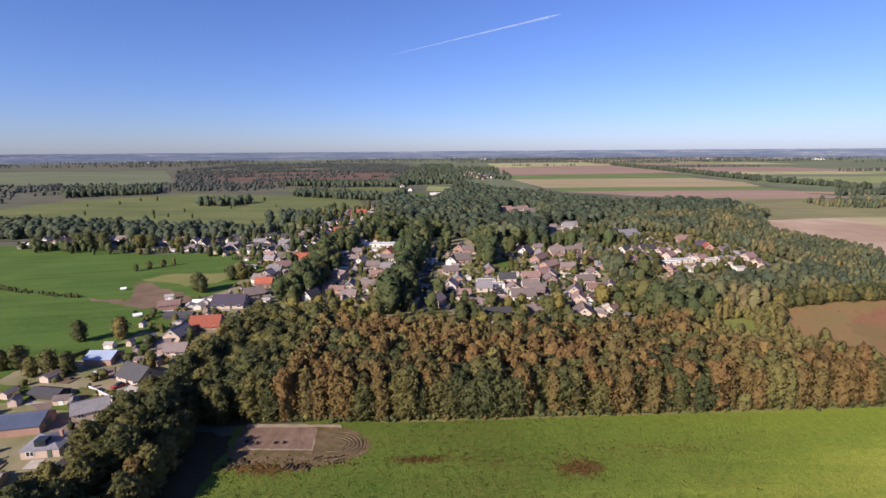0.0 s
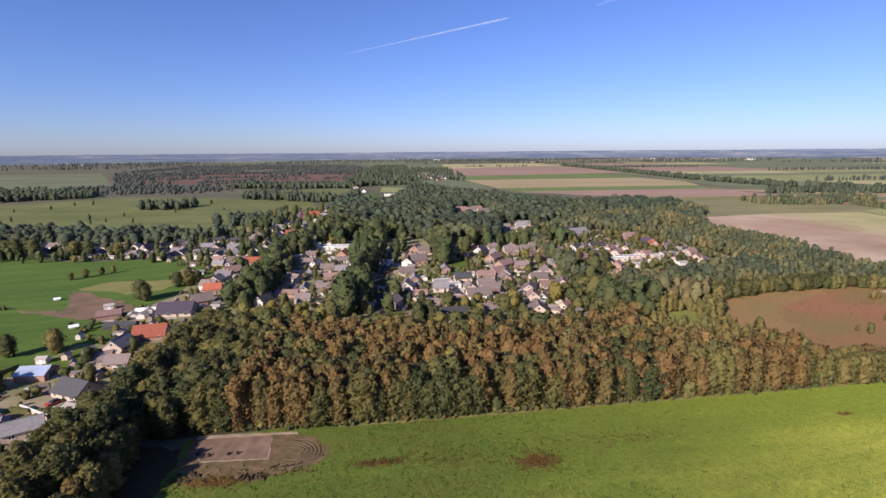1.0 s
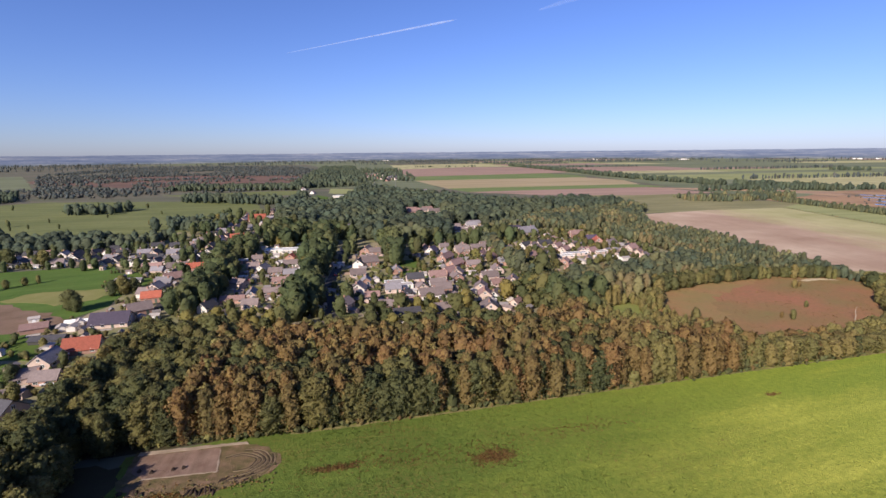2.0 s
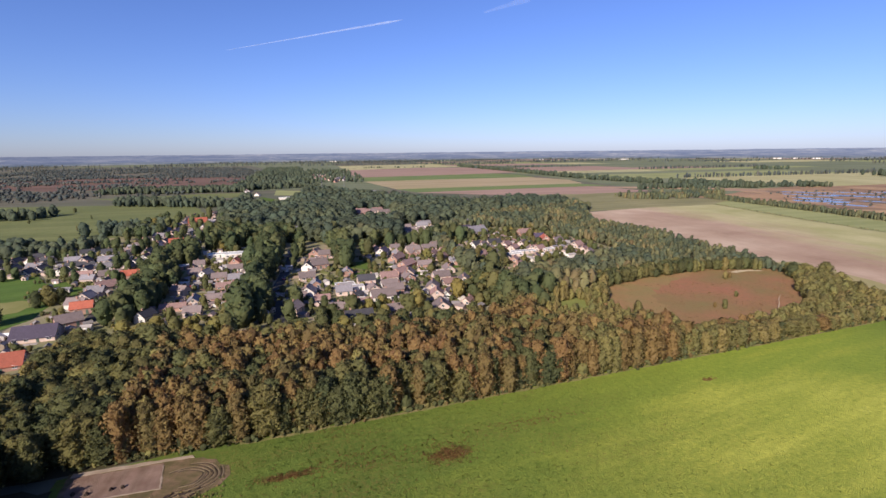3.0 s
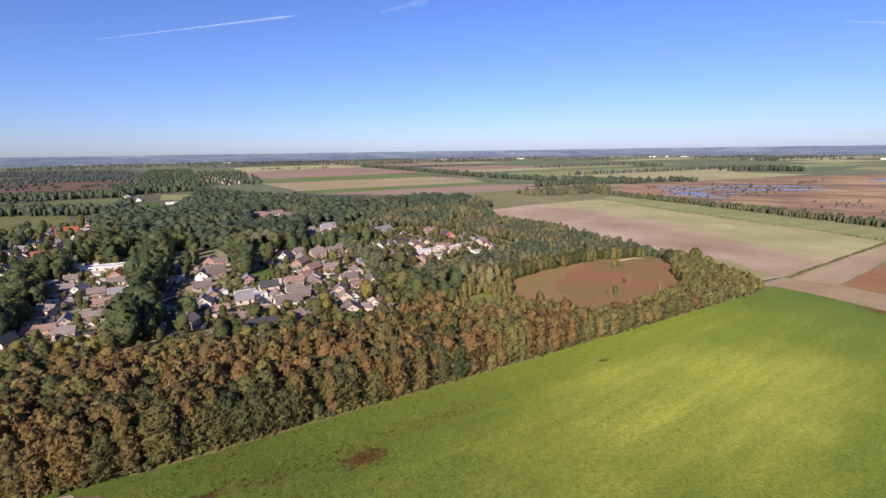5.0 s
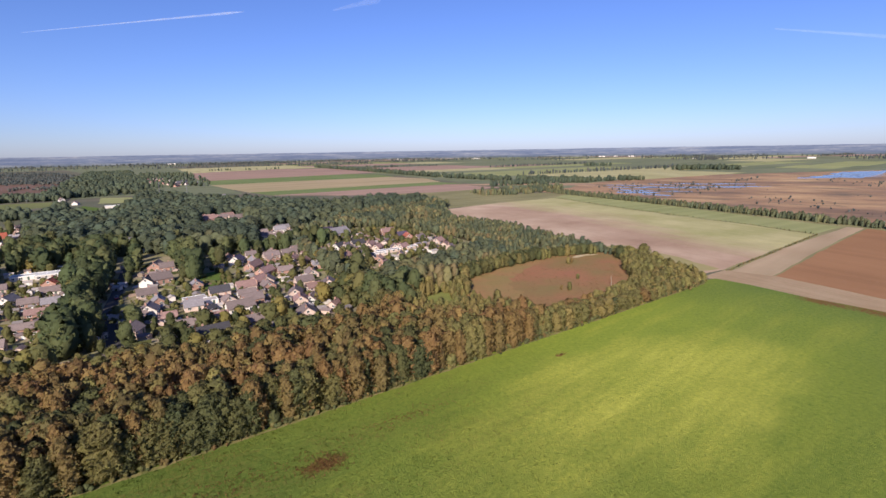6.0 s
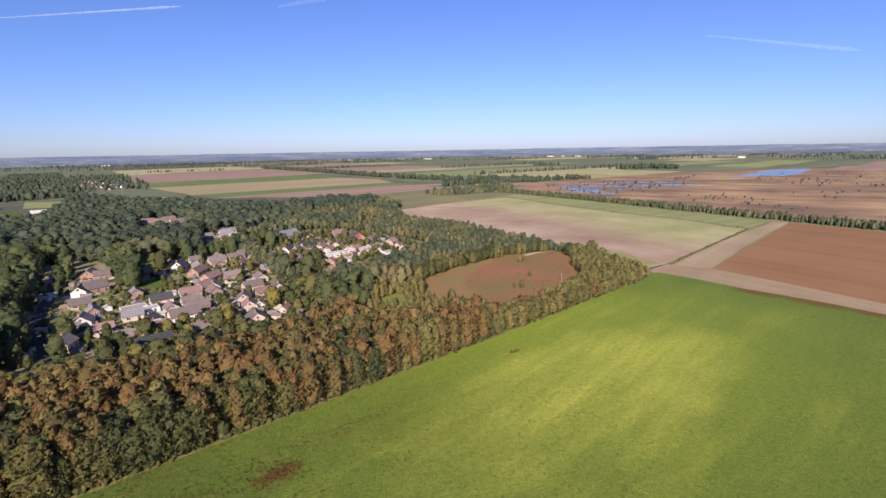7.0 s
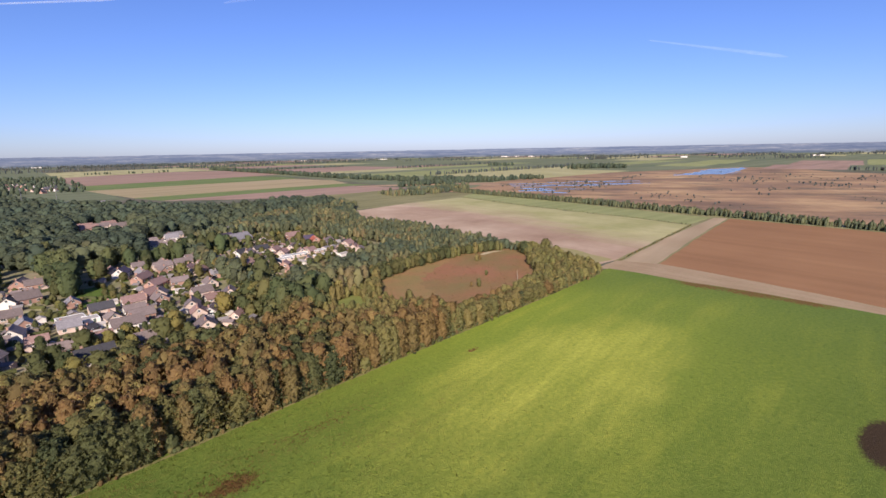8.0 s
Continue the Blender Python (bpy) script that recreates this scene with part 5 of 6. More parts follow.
building(48.1, 249.4, 3, 12, 8, 4, "brown", "brick", "house")
building(24.6, 212.9, 3, 15, 8, 3, "dark", "brick", "house")
building(18.1, 228.5, 2, 13, 7, 3, "brown", "brick", "house")
building(29.3, 230.5, 3, 10, 7, 3.2, "rust", "cream", "house")
building(28.5, 247.6, 40, 6, 5, 2.4, "dark", "brick", "house")
building(42.2, 217.5, 5, 10, 7, 3, "brown", "brick", "house")
building(83.3, 350.8, 3, 13, 8, 4, "brown", "cream", "house")
building(96.2, 352.6, 3, 13, 8, 4, "brown", "cream", "house")
building(94.1, 334.1, 60, 12, 7, 3, "rust", "cream", "house")
building(97.4, 321.1, 55, 12, 7, 3, "rust", "cream", "house")
building(60.4, 350.3, 60, 12, 9, 4, "violet", "white", "house")
building(66.3, 327.6, 50, 16, 8, 3.5, "rust", "brick", "house")
building(68.4, 306.5, 45, 15, 8, 3.5, "rust", "brick", "house")
building(64.7, 284.3, 70, 9, 8, 3, "brown", "cream", "house")
building(60, 286.6, 40, 11, 8, 3.5, "rust", "brick", "house")
building(80.3, 267.9, 3, 12, 8, 4, "brown", "cream", "house")
building(81.2, 255, 3, 9, 7, 2.8, "rust", "cream", "house")
building(89.8, 253.6, 70, 11, 9, 4, "brown", "cream", "house")
building(69.7, 248.6, 70, 10, 8, 3.5, "brown", "cream", "house")
building(67.6, 233.3, 75, 10, 8, 4, "rust", "cream", "house")
building(73.5, 234, 60, 10, 7, 2.8, "brown", "white", "house")
building(63.6, 211.4, 80, 11, 10, 4, "brown", "cream", "house")
building(78.2, 235.3, 5, 8, 4, 2.4, "white", "white", "flat")
building(79.6, 218.8, 40, 7, 6, 2.4, "rust", "cream", "house")
building(80.6, 596.5, 10, 20, 10, 4, "rust", "brick", "house")
building(101.1, 616.1, 5, 16, 9, 4, "rust", "cream", "house")
building(91.5, 443.6, 3, 22, 9, 3.5, "brown", "white", "house")
building(107.3, 444.3, 0, 24, 8, 3, "brown", "white", "house")
building(121, 467.9, 0, 13, 9, 4, "grey", "white", "house")
building(139, 822.4, 5, 16, 12, 4, "white", "white", "flat")
building(110.3, 786.1, 5, 14, 10, 3, "white", "white", "flat")
# north east close
building(148, 423.4, 3, 20, 11, 5, "violet", "brick", "house")
building(156.9, 410.2, 20, 22, 14, 5, "grey", "cream", "house")
building(135.5, 354.3, 30, 12, 8, 3.5, "dark", "white", "house")
building(139.7, 349.9, 50, 12, 8, 3.5, "brown", "cream", "house")
building(152.6, 358.3, 2, 13, 8, 3.5, "dark", "cream", "house")
building(168.8, 391.7, 20, 6, 6, 3, "flatp", "cream", "house")
building(159.1, 348.7, 40, 12, 7, 3, "rust", "cream", "house")
building(158.8, 334.6, 40, 11, 7, 3, "rust", "cream", "house")
building(173.3, 348.4, 40, 11, 7, 3, "brown", "cream", "house")
building(196.7, 392.6, 5, 15, 9, 4, "rust", "brick", "house")
building(197.1, 366.9, 5, 12, 9, 4, "violet", "brick", "house")
building(195.1, 351.8, 75, 11, 10, 5, "red", "brick", "house")
building(170.2, 328.2, 70, 9, 7, 2.8, "brown", "cream", "house")
building(175.5, 324.9, 30, 11, 7, 3, "rust", "cream", "house")
building(181.8, 322.1, 10, 11, 6, 2.6, "flatp", "cream", "flat")
building(160.1, 320.7, 0, 24, 6, 2.6, "grey", "cream", "flat")
building(147.6, 314, 0, 20, 6, 2.6, "flatp", "cream", "flat")
building(142.3, 298.5, 50, 8.5, 6, 2.6, "rust", "brick", "house")
building(138.6, 282.9, 40, 8.5, 6, 2.6, "rust", "brick", "house")
building(140.9, 307.3, 60, 8, 6, 2.6, "dark", "cream", "house")
building(126.9, 320.4, 30, 10, 7, 3, "rust", "cream", "house")
building(160.9, 302.2, 60, 8, 5.5, 2.5, "brown", "cream", "house")
building(174.7, 305.6, 2, 16, 6, 2.5, "flatp", "cream", "flat")
building(206.2, 351.9, 30, 14, 7, 3, "brown", "cream", "house")
building(209.1, 326.4, 30, 12, 8, 3.5, "rust", "cream", "house")
building(206.3, 312.7, 40, 9, 6.5, 2.6, "rust", "cream", "house")
building(204.9, 303.6, 40, 8, 6, 2.6, "brown", "cream", "house")
building(213.4, 336.4, 70, 7, 6, 3, "dark", "white", "house")
building(206.1, 337.5, 20, 5, 5, 3, "flatp", "cream", "house")

# lone houses in clearings of the wood north of the village
for x, y, turn, long, wide, roof, wall in ((78, 613, 10, 22, 10, "rust", "cream"), (92, 604, 5, 18, 10, "brown", "cream"), (106, 592, 15, 20, 10, "brown", "cream"), (-4, 482, 20, 16, 10, "grey", "white"), (-11, 474, 95, 11, 8, "grey", "white"), (150, 457, 12, 22, 11, "violet", "brick"), (168, 461, 15, 26, 14, "grey", "cream"), (184, 472, 70, 16, 10, "dark", "white"), (100, 461, 8, 20, 9, "brown", "cream"), (110, 448, 80, 12, 8, "brown", "white"), (127, 481, 10, 16, 8, "grey", "cream"), (143, 897, 20, 22, 12, "grey", "white"), (158, 880, 60, 14, 9, "rust", "white")):
    building(x, y, turn, long, wide, 3.6, roof, wall, "house")
# further houses along the streets, wherever there is room
def row(x0, y0, x1, y1, step, turn, roofs, walls, seed):
    r = random.Random(seed)
    n = int(math.hypot(x1 - x0, y1 - y0) / step)
    for k in range(n + 1):
        f = k / max(1, n)
        x, y = x0 + (x1 - x0) * f + r.uniform(-1.5, 1.5), y0 + (y1 - y0) * f + r.uniform(-2, 2)
        w, d = r.uniform(8.0, 12.5), r.uniform(6.6, 8.4)
        if all((x - b[0]) ** 2 + (y - b[1]) ** 2 > (b[2] * 0.74 + 4.4) ** 2 for b in BUILT):
            building(x, y, turn + r.choice((0, 0, 90)) + r.uniform(-5, 5), w, d, r.uniform(2.8, 3.8), r.choice(roofs), r.choice(walls), "house")


PINKISH, DARKISH = ("brown", "rust", "brown", "grey", "brown"), ("dark", "dark", "grey", "brown", "rust")
LIGHTS, PALES = ("cream", "brick", "cream"), ("white", "cream", "cream")
for k, (x0, y0, x1, y1, step, turn) in enumerate(((4, 238, 84, 236, 14, 0), (6, 256, 84, 255, 14, 0), (8, 276, 62, 274, 14, 0), (66, 286, 90, 286, 14, 0), (60, 304, 100, 306, 14, 0), (60, 326, 104, 328, 14, 0), (6, 296, 30, 298, 14, 0), (4, 322, 20, 322, 14, 0), (58, 340, 118, 342, 12, 0), (58, 366, 120, 368, 13, 0),
                                                 (-64, 246, -32, 246, 13, 0), (-62, 262, -32, 264, 10, 0), (-62, 284, -34, 284, 10, 60), (-62, 304, -36, 304, 14, 0), (-62, 330, -34, 330, 14, 0), (-62, 352, -34, 352, 14, 0), (-62, 392, -34, 392, 12, 0))):
    row(x0, y0, x1, y1, step, turn, PINKISH, LIGHTS, 200 + k)
for k, (x0, y0, x1, y1, step, turn) in enumerate(((-106, 275, -108, 520, 12, 80), (-120, 330, -124, 470, 12, 80), (-330, 424, -112, 392, 11, 80), (-320, 400, -112, 374, 11, 80), (-250, 440, -112, 420, 12, 10), (-118, 480, -112, 640, 13, 70), (-84, 450, -88, 640, 14, 70))):
    row(x0, y0, x1, y1, step, turn, DARKISH, PALES, 260 + k)
# far woods and hedgerows, in the foliage colour that carries the haze
def far_look(x, y, r):
    return "olive" if r.random() < 0.6 else "green", r.uniform(0.75, 1.2), r.random()


places = []
for x0, y0, x1, y1 in FAR_EDGES:
    n = int(math.hypot(x1 - x0, y1 - y0) / 5)
    for i in range(n):
        f = (i + rng.random()) / n
        places.append((x0 + (x1 - x0) * f + rng.uniform(-5, 5), y0 + (y1 - y0) * f + rng.uniform(-7, 7)))
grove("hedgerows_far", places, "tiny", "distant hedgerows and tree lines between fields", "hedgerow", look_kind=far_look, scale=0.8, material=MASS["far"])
places = []
for i in range(110):
    a, d = radians(rng.uniform(-46, 92)), rng.uniform(3000, 4500)
    cx, cy = math.sin(a) * d, math.cos(a) * d
    lx, ly = rng.uniform(120, 520), rng.uniform(25, 70)
    for k in range(int(lx * ly / 420)):
        places.append((cx + rng.uniform(-lx, lx), cy + rng.uniform(-ly, ly)))
grove("woods_far", places, "tiny", "distant haze-tinted woods on the plain", "wood", look_kind=far_look, scale=1.0, material=MASS["far"])
REED_RING = [(670, 440), (690, 540), (780, 640), (880, 650), (1030, 560), (1040, 470), (940, 420), (780, 430)]
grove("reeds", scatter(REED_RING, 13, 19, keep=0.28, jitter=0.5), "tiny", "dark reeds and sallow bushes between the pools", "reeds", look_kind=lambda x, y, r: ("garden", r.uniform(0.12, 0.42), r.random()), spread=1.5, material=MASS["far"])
MOOR_RING = [(650, 560), (660, 340), (640, 180), (590, 60), (560, -150), (1250, -300), (1500, 180), (1500, 480), (1000, 600)]
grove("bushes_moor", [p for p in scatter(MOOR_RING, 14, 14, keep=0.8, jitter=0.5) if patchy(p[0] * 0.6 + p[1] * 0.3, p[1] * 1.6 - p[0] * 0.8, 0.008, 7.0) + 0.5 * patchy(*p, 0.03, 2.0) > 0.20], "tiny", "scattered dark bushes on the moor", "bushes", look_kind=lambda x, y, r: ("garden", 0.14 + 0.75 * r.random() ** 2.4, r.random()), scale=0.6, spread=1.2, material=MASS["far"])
grove("bushes_meadow", scatter([(-540, 600), (-470, 540), (-370, 530), (-215, 480), (-160, 530), (-170, 640), (-270, 780), (-470, 880)], 38, 15, keep=0.4, jitter=0.5), "far", "scattered bushes in the rough meadow", "bushes", look_kind=dark_look, scale=0.4)

# village trees, clear of the houses
def free(x, y, gap):
    return all((x - b[0]) ** 2 + (y - b[1]) ** 2 > (b[2] * 0.85 + gap) ** 2 for b in BUILT)


vrng = random.Random(31)
VILLAGE = (
    # dark rows along the two avenues
    ([(-86, 240), (-72, 232), (-66, 300), (-72, 400), (-88, 430), (-88, 300)], 6.0, "dark", 0.88, 1.0),
    ([(-128, 300), (-94, 300), (-92, 480), (-132, 470)], 9.0, "dark", 0.55, 0.8),
    ([(-28, 218), (-14, 216), (-17, 290), (-8, 420), (-26, 420), (-31, 300)], 5.5, "dark", 1.08, 1.0),
    ([(-6, 216), (0, 216), (-2, 300), (8, 420), (0, 420)], 8.0, "dark", 0.8, 0.7),
    ([(25, 335), (34, 318), (40, 420), (26, 440)], 7.0, "dark", 0.95, 1.0),
    ([(40, 352), (150, 375), (140, 410), (60, 395)], 8.5, "dark", 0.85, 0.9),
    ([(94, 198), (110, 194), (114, 209), (126, 213), (122, 224), (96, 226)], 5.5, "dark", 0.95, 1.0),
    # mixed garden trees at the village's southern edge
    ([(-78, 214), (-28, 212), (-28, 226), (-70, 228)], 7.0, "yellow", 0.72, 0.85),
    ([(-60, 186), (-28, 184), (90, 182), (98, 200), (60, 206), (-10, 208), (-60, 206)], 6.0, "garden", 0.8, 0.95),
    ([(-4, 210), (100, 205), (104, 260), (92, 270), (84, 232), (-2, 226)], 7.5, "garden", 0.95, 0.8),
    ([(88, 205), (108, 215), (112, 250), (96, 250)], 5.5, "garden", 1.25, 1.0),
    ([(-60, 236), (-28, 236), (-24, 400), (-60, 420)], 8.5, "garden", 0.52, 0.6),
    ([(0, 230), (84, 230), (90, 360), (20, 350)], 7.0, "garden", 0.5, 0.45),
    ([(88, 290), (118, 290), (118, 370), (80, 340)], 9.5, "garden", 0.9, 0.7),
    ([(112, 280), (150, 285), (225, 312), (218, 425), (126, 425)], 6.5, "garden", 0.62, 0.75),
    ([(-64, 206), (-4, 206), (-2, 262), (-30, 280), (-64, 262)], 10.5, "green", 0.5, 0.35),
    ([(2, 222), (60, 222), (58, 262), (2, 268)], 10.0, "green", 0.45, 0.35),
    ([(22, 300), (31, 292), (33, 345), (26, 350)], 7.0, "dark", 0.9, 0.95),
    ([(18, 219), (46, 219), (46, 232), (18, 232)], 6.0, "yellow", 0.6, 1.0),
    # farms and cottages in the west
    ([(-345, 378), (-235, 366), (-232, 374), (-345, 392)], 7.5, "dark", 0.55, 0.7),
    ([(-230, 366), (-165, 356), (-163, 362), (-228, 373)], 7.0, "dark", 0.38, 0.7),
    ([(-112, 150), (-98, 150), (-97, 330), (-108, 330)], 9.0, "green", 0.5, 0.6),
    ([(-340, 368), (-170, 350), (-110, 340), (-104, 470), (-200, 480), (-340, 440)], 11.0, "dark", 0.52, 0.7),
    ([(-150, 480), (-60, 440), (-70, 640), (-150, 640)], 12.0, "dark", 0.75, 0.8),
    ([(-64, 400), (10, 430), (-10, 480), (-70, 520)], 8.0, "dark", 0.9, 0.95),
)
VLABEL = {"dark": "tall dark green avenue tree with a full crown", "garden": "rounded olive green garden tree", "green": "dark green broadleaf tree between village houses", "olive": "olive green garden tree", "yellow": "garden tree with yellowing autumn leaves", "brown": "russet birch between village houses"}
spots = []
for k, (ring, gap, kind, size, keep) in enumerate(VILLAGE):
    for x, y in scatter(ring, gap, 50 + k, keep=keep, jitter=0.5):
        if free(x, y, 1.6 * size):
            q = vrng.random()
            kk = kind if q < 0.82 or (kind == "dark" and q < 0.96) else "garden" if q < 0.89 else "green" if q < 0.95 else "yellow"
            spots.append((x, y, kk, size * vrng.uniform(0.65, 1.15) * (0.9 if kk == "brown" else 1)))
spots.sort(key=lambda p: p[1] + 0.3 * abs(p[0]))
for x, y, kk, size in spots[:290]:
    tree(x, y, kk, (size * vrng.uniform(0.85, 1.1), size), vrng.uniform(0, 360), VLABEL[kk], "village trees", "low", vrng.randrange(6), 0.0, "garden_tree")
left = {(x, y): (kk, size) for x, y, kk, size in spots[290:]}
if left:
    grove("trees_village", list(left), "low", "mixed garden trees among far village houses", "trees", look_kind=lambda x, y, r: (*left[x, y], r.random()))
# garden hedges and shrubs
shrubs = []
for b in BUILT:
    if b[1] < 480:
        for k in range(9):
            a, d = vrng.uniform(0, 6.283), b[2] + vrng.uniform(1.5, 9)
            x, y = b[0] + math.cos(a) * d, b[1] + math.sin(a) * d
            if free(x, y, 0.5):
                shrubs.append((x, y))
grove("shrubs_village", shrubs, "tiny", "clipped hedges and shrubs in the gardens", "shrubs", look_kind=lambda x, y, r: ("garden", r.uniform(0.14, 0.38), r.random()), spread=1.3)

# farm trees and hedges in the west
for x, y, kk, k in ((-156, 160, "green", 0.55), (-151, 162, "green", 0.6), (-136, 157, "green", 0.62), (-131, 158, "green", 0.55), (-141, 155, "green", 0.5), (-147, 187, "green", 0.62), (-132, 189, "olive", 0.6), (-134, 192, "green", 0.62), (-135, 259, "green", 0.75), (-131, 256, "green", 0.6), (-126, 282, "green", 0.6), (-121, 284, "green", 0.75),
                    (-117, 286, "green", 0.6), (-198, 306, "green", 0.32), (-193, 312, "green", 0.38), (-187, 318, "green", 0.35), (-182, 322, "olive", 0.38), (-118, 205, "olive", 0.4), (-112, 175, "green", 0.5), (-204, 372, "green", 0.8), (-228, 376, "green", 0.9), (-236, 374, "green", 0.9), (-280, 380, "green", 1.0), (-270, 382, "green", 0.95), (-290, 384, "green", 0.9)):
    tree(x, y, kk, (k * 1.1, k), 40 * x, "dark green tree at the edge of the pasture", "farm trees", "mid", int(abs(x)) % 6, 0.1)
places = []
for x0, y0, x1, y1 in ((-330, 300, -239, 261), (-239, 261, -192, 247), (-124, 168, -112, 166), (-128, 214, -112, 212), (-150, 338, -118, 342)):
    n = int(math.hypot(x1 - x0, y1 - y0) / 1.6)
    for k in range(n):
        f = (k + vrng.random()) / n
        if vrng.random() < 0.8:
            places.append((x0 + (x1 - x0) * f, y0 + (y1 - y0) * f + vrng.uniform(-0.8, 0.8)))
grove("hedge_west", places, "tiny", "dark field hedge across the pasture", "hedge", look_kind=lambda x, y, r: ("garden", r.uniform(0.18, 0.38), 0.3 * r.random()))
tufts = scatter(HEATH_RING, 2.3, 71, keep=0.62, jitter=0.5)
tufts = [q for q in tufts if patchy(q[0], q[1], 0.07, 2.0) > -0.12]
grove("heather_tufts", tufts, "tuft", "low tufts of heather and moor grass", "heather", look_kind=lambda x, y, r: ("weed", r.uniform(0.14, 0.42), r.random()), spread=1.7)

# parked cars
car_paint = [plain_mat("car_paint_" + n, c, 0.3, 0.6, vary=0.05) for n, c in (("white", (0.7, 0.7, 0.7)), ("silver", (0.4, 0.41, 0.42)), ("dark", (0.04, 0.045, 0.06)), ("red", (0.35, 0.04, 0.03)))]
tyre_rubber = plain_mat("tyre_rubber", (0.03, 0.03, 0.03), 0.9)


def fill_body(bm):
    outline = [(-2.1, 0.35), (-2.15, 0.8), (-1.2, 0.92), (1.9, 0.92), (2.1, 0.75), (2.1, 0.35)]
    sides = [[bm.verts.new((px, w, pz)) for px, pz in outline] for w in (-0.85, 0.85)]
    bm.faces.new(sides[0])
    bm.faces.new(list(reversed(sides[1])))
    for k in range(6):
        j = (k + 1) % 6
        bm.faces.new((sides[0][j], sides[0][k], sides[1][k], sides[1][j]))


def fill_cabin(bm):
    low = [bm.verts.new(p) for p in ((-1.0, -0.78, 0.92), (1.7, -0.78, 0.92), (1.7, 0.78, 0.92), (-1.0, 0.78, 0.92))]
    top = [bm.verts.new(p) for p in ((-0.3, -0.62, 1.45), (1.3, -0.62, 1.45), (1.3, 0.62, 1.45), (-0.3, 0.62, 1.45))]
    bm.faces.new(top)
    for k in range(4):
        j = (k + 1) % 4
        bm.faces.new((low[k], low[j], top[j], top[k]))


CABIN_ME = unit_mesh("cabin", glass_dark, fill_cabin)
WHEEL_ME = unit_mesh("wheel", tyre_rubber, lambda bm: bmesh.ops.create_cone(bm, segments=12, radius1=0.33, radius2=0.33, depth=0.22, matrix=pose(0, 0, 0, 90, 0, 0), cap_ends=True))
BODY_ME = [unit_mesh("body", p, fill_body) for p in car_paint]
CARWORD = ("white", "silver grey", "dark blue", "red")


def car(x, y, turn, k):
    ob = new("car")
    ob.matrix_basis = pose(x, y, 0.22, 0, 0, turn)
    tagged(ob, "%s hatchback parked beside the houses" % CARWORD[k], "car", "parked cars")
    new("body", BODY_ME[k]).parent = ob
    new("cabin", CABIN_ME).parent = ob
    for px, py in ((-1.35, -0.8), (-1.35, 0.8), (1.35, -0.8), (1.35, 0.8)):
        w = new("wheel", WHEEL_ME)
        w.parent = ob
        w.matrix_basis = pose(px, py, 0.33)


for k, (x, y, turn) in enumerate(((-119, 157, 20), (-106, 147, 60), (-122, 234, 15), (-119, 236, 80), (-100, 172, 10), (-58, 300, 10), (-52, 304, 15), (-48, 301, 5), (-11, 262, 95), (-9, 300, 92), (20, 268, 4), (44, 267, 184), (62, 266, 4), (30, 352, 3), (70, 352, 182), (104, 350, 4), (-40, 412, 5), (-24, 410, 95), (12, 212, 8), (40, 210, 6))):
    car(x, y, turn, (k * 7) % 4)


# white tents and a pale garden wall in the farmyards
def tent(x, y, turn, k):
    ob = new("tent")
    ob.matrix_basis = pose(x, y, 0.1, 0, 0, turn) @ Matrix.Diagonal((k, k, k, 1))
    tagged(ob, "white canvas tent with a pitched top", "tent", "white tents")
    bm = bmesh.new()
    slab(bm, [(-2.6, -1.9, 1.7), (2.6, -1.9, 1.7), (2.6, 0.02, 2.9), (-2.6, 0.02, 2.9)], 0.05)
    slab(bm, [(2.6, 1.9, 1.7), (-2.6, 1.9, 1.7), (-2.6, -0.02, 2.9), (2.6, -0.02, 2.9)], 0.05)
    part("canopy", bm, frame_white, ob)
    for px, py in itertools.product((-2.4, 2.4), (-1.75, 1.75)):
        bm = bmesh.new()
        box(bm, px - 0.05, px + 0.05, py - 0.05, py + 0.05, -0.1, 1.75)
        part("pole", bm, ROOF["slate"], ob)
    bm = bmesh.new()
    box(bm, -2.45, 2.45, 1.72, 1.77, 0, 1.75)
    part("side_cloth", bm, frame_white, ob)


tent(-142, 216, 35, 0.75)
tent(-134, 130, 20, 0.8)
tent(-124, 236, 10, 0.85)
tent(-118, 237, 5, 0.8)
tent(-178, 262, 30, 0.6)


def garden_wall(x0, y0, x1, y1, tall):
    length = math.hypot(x1 - x0, y1 - y0)
    ob = new("garden_wall")
    ob.matrix_basis = pose((x0 + x1) / 2, (y0 + y1) / 2, 0, 0, 0, math.degrees(math.atan2(y1 - y0, x1 - x0)))
    tagged(ob, "long pale garden wall with a flat coping", "garden wall")
    bm = bmesh.new()
    box(bm, -length / 2, length / 2, -0.15, 0.15, -0.1, tall)
    part("wall", bm, WALL["cream"], ob)
    bm = bmesh.new()
    box(bm, -length / 2 - 0.05, length / 2 + 0.05, -0.22, 0.22, tall, tall + 0.1)
    part("coping", bm, frame_white, ob)


garden_wall(-114, 145, -102, 138, 1.6)
garden_wall(-120, 141, -112, 135, 1.0)

# weeds along the rim of the bare plot
places = [(vrng.uniform(-55, -20), vrng.gauss(106.6, 1.6)) for k in range(150)]
grove("weeds_plot", places, "tiny", "dry brown weeds along the rim of bare earth", "weeds", look_kind=lambda x, y, r: (r.choice(("brown", "brown", "olive", "green")), r.uniform(0.018, 0.045), r.random()), spread=2.6)
# tufts of grass and dead weeds that give the near meadow its rough nap
places = []
for k in range(19000):
    x, y = vrng.uniform(-56, 140), vrng.uniform(45, 127.5)
    if y < front(x) - 0.6 and not (-57 < x < -18 and y > 103) and vrng.random() < (1.15 - x / 125) * min(1.0, (y - 30) / 50):
        places.append((x, y))
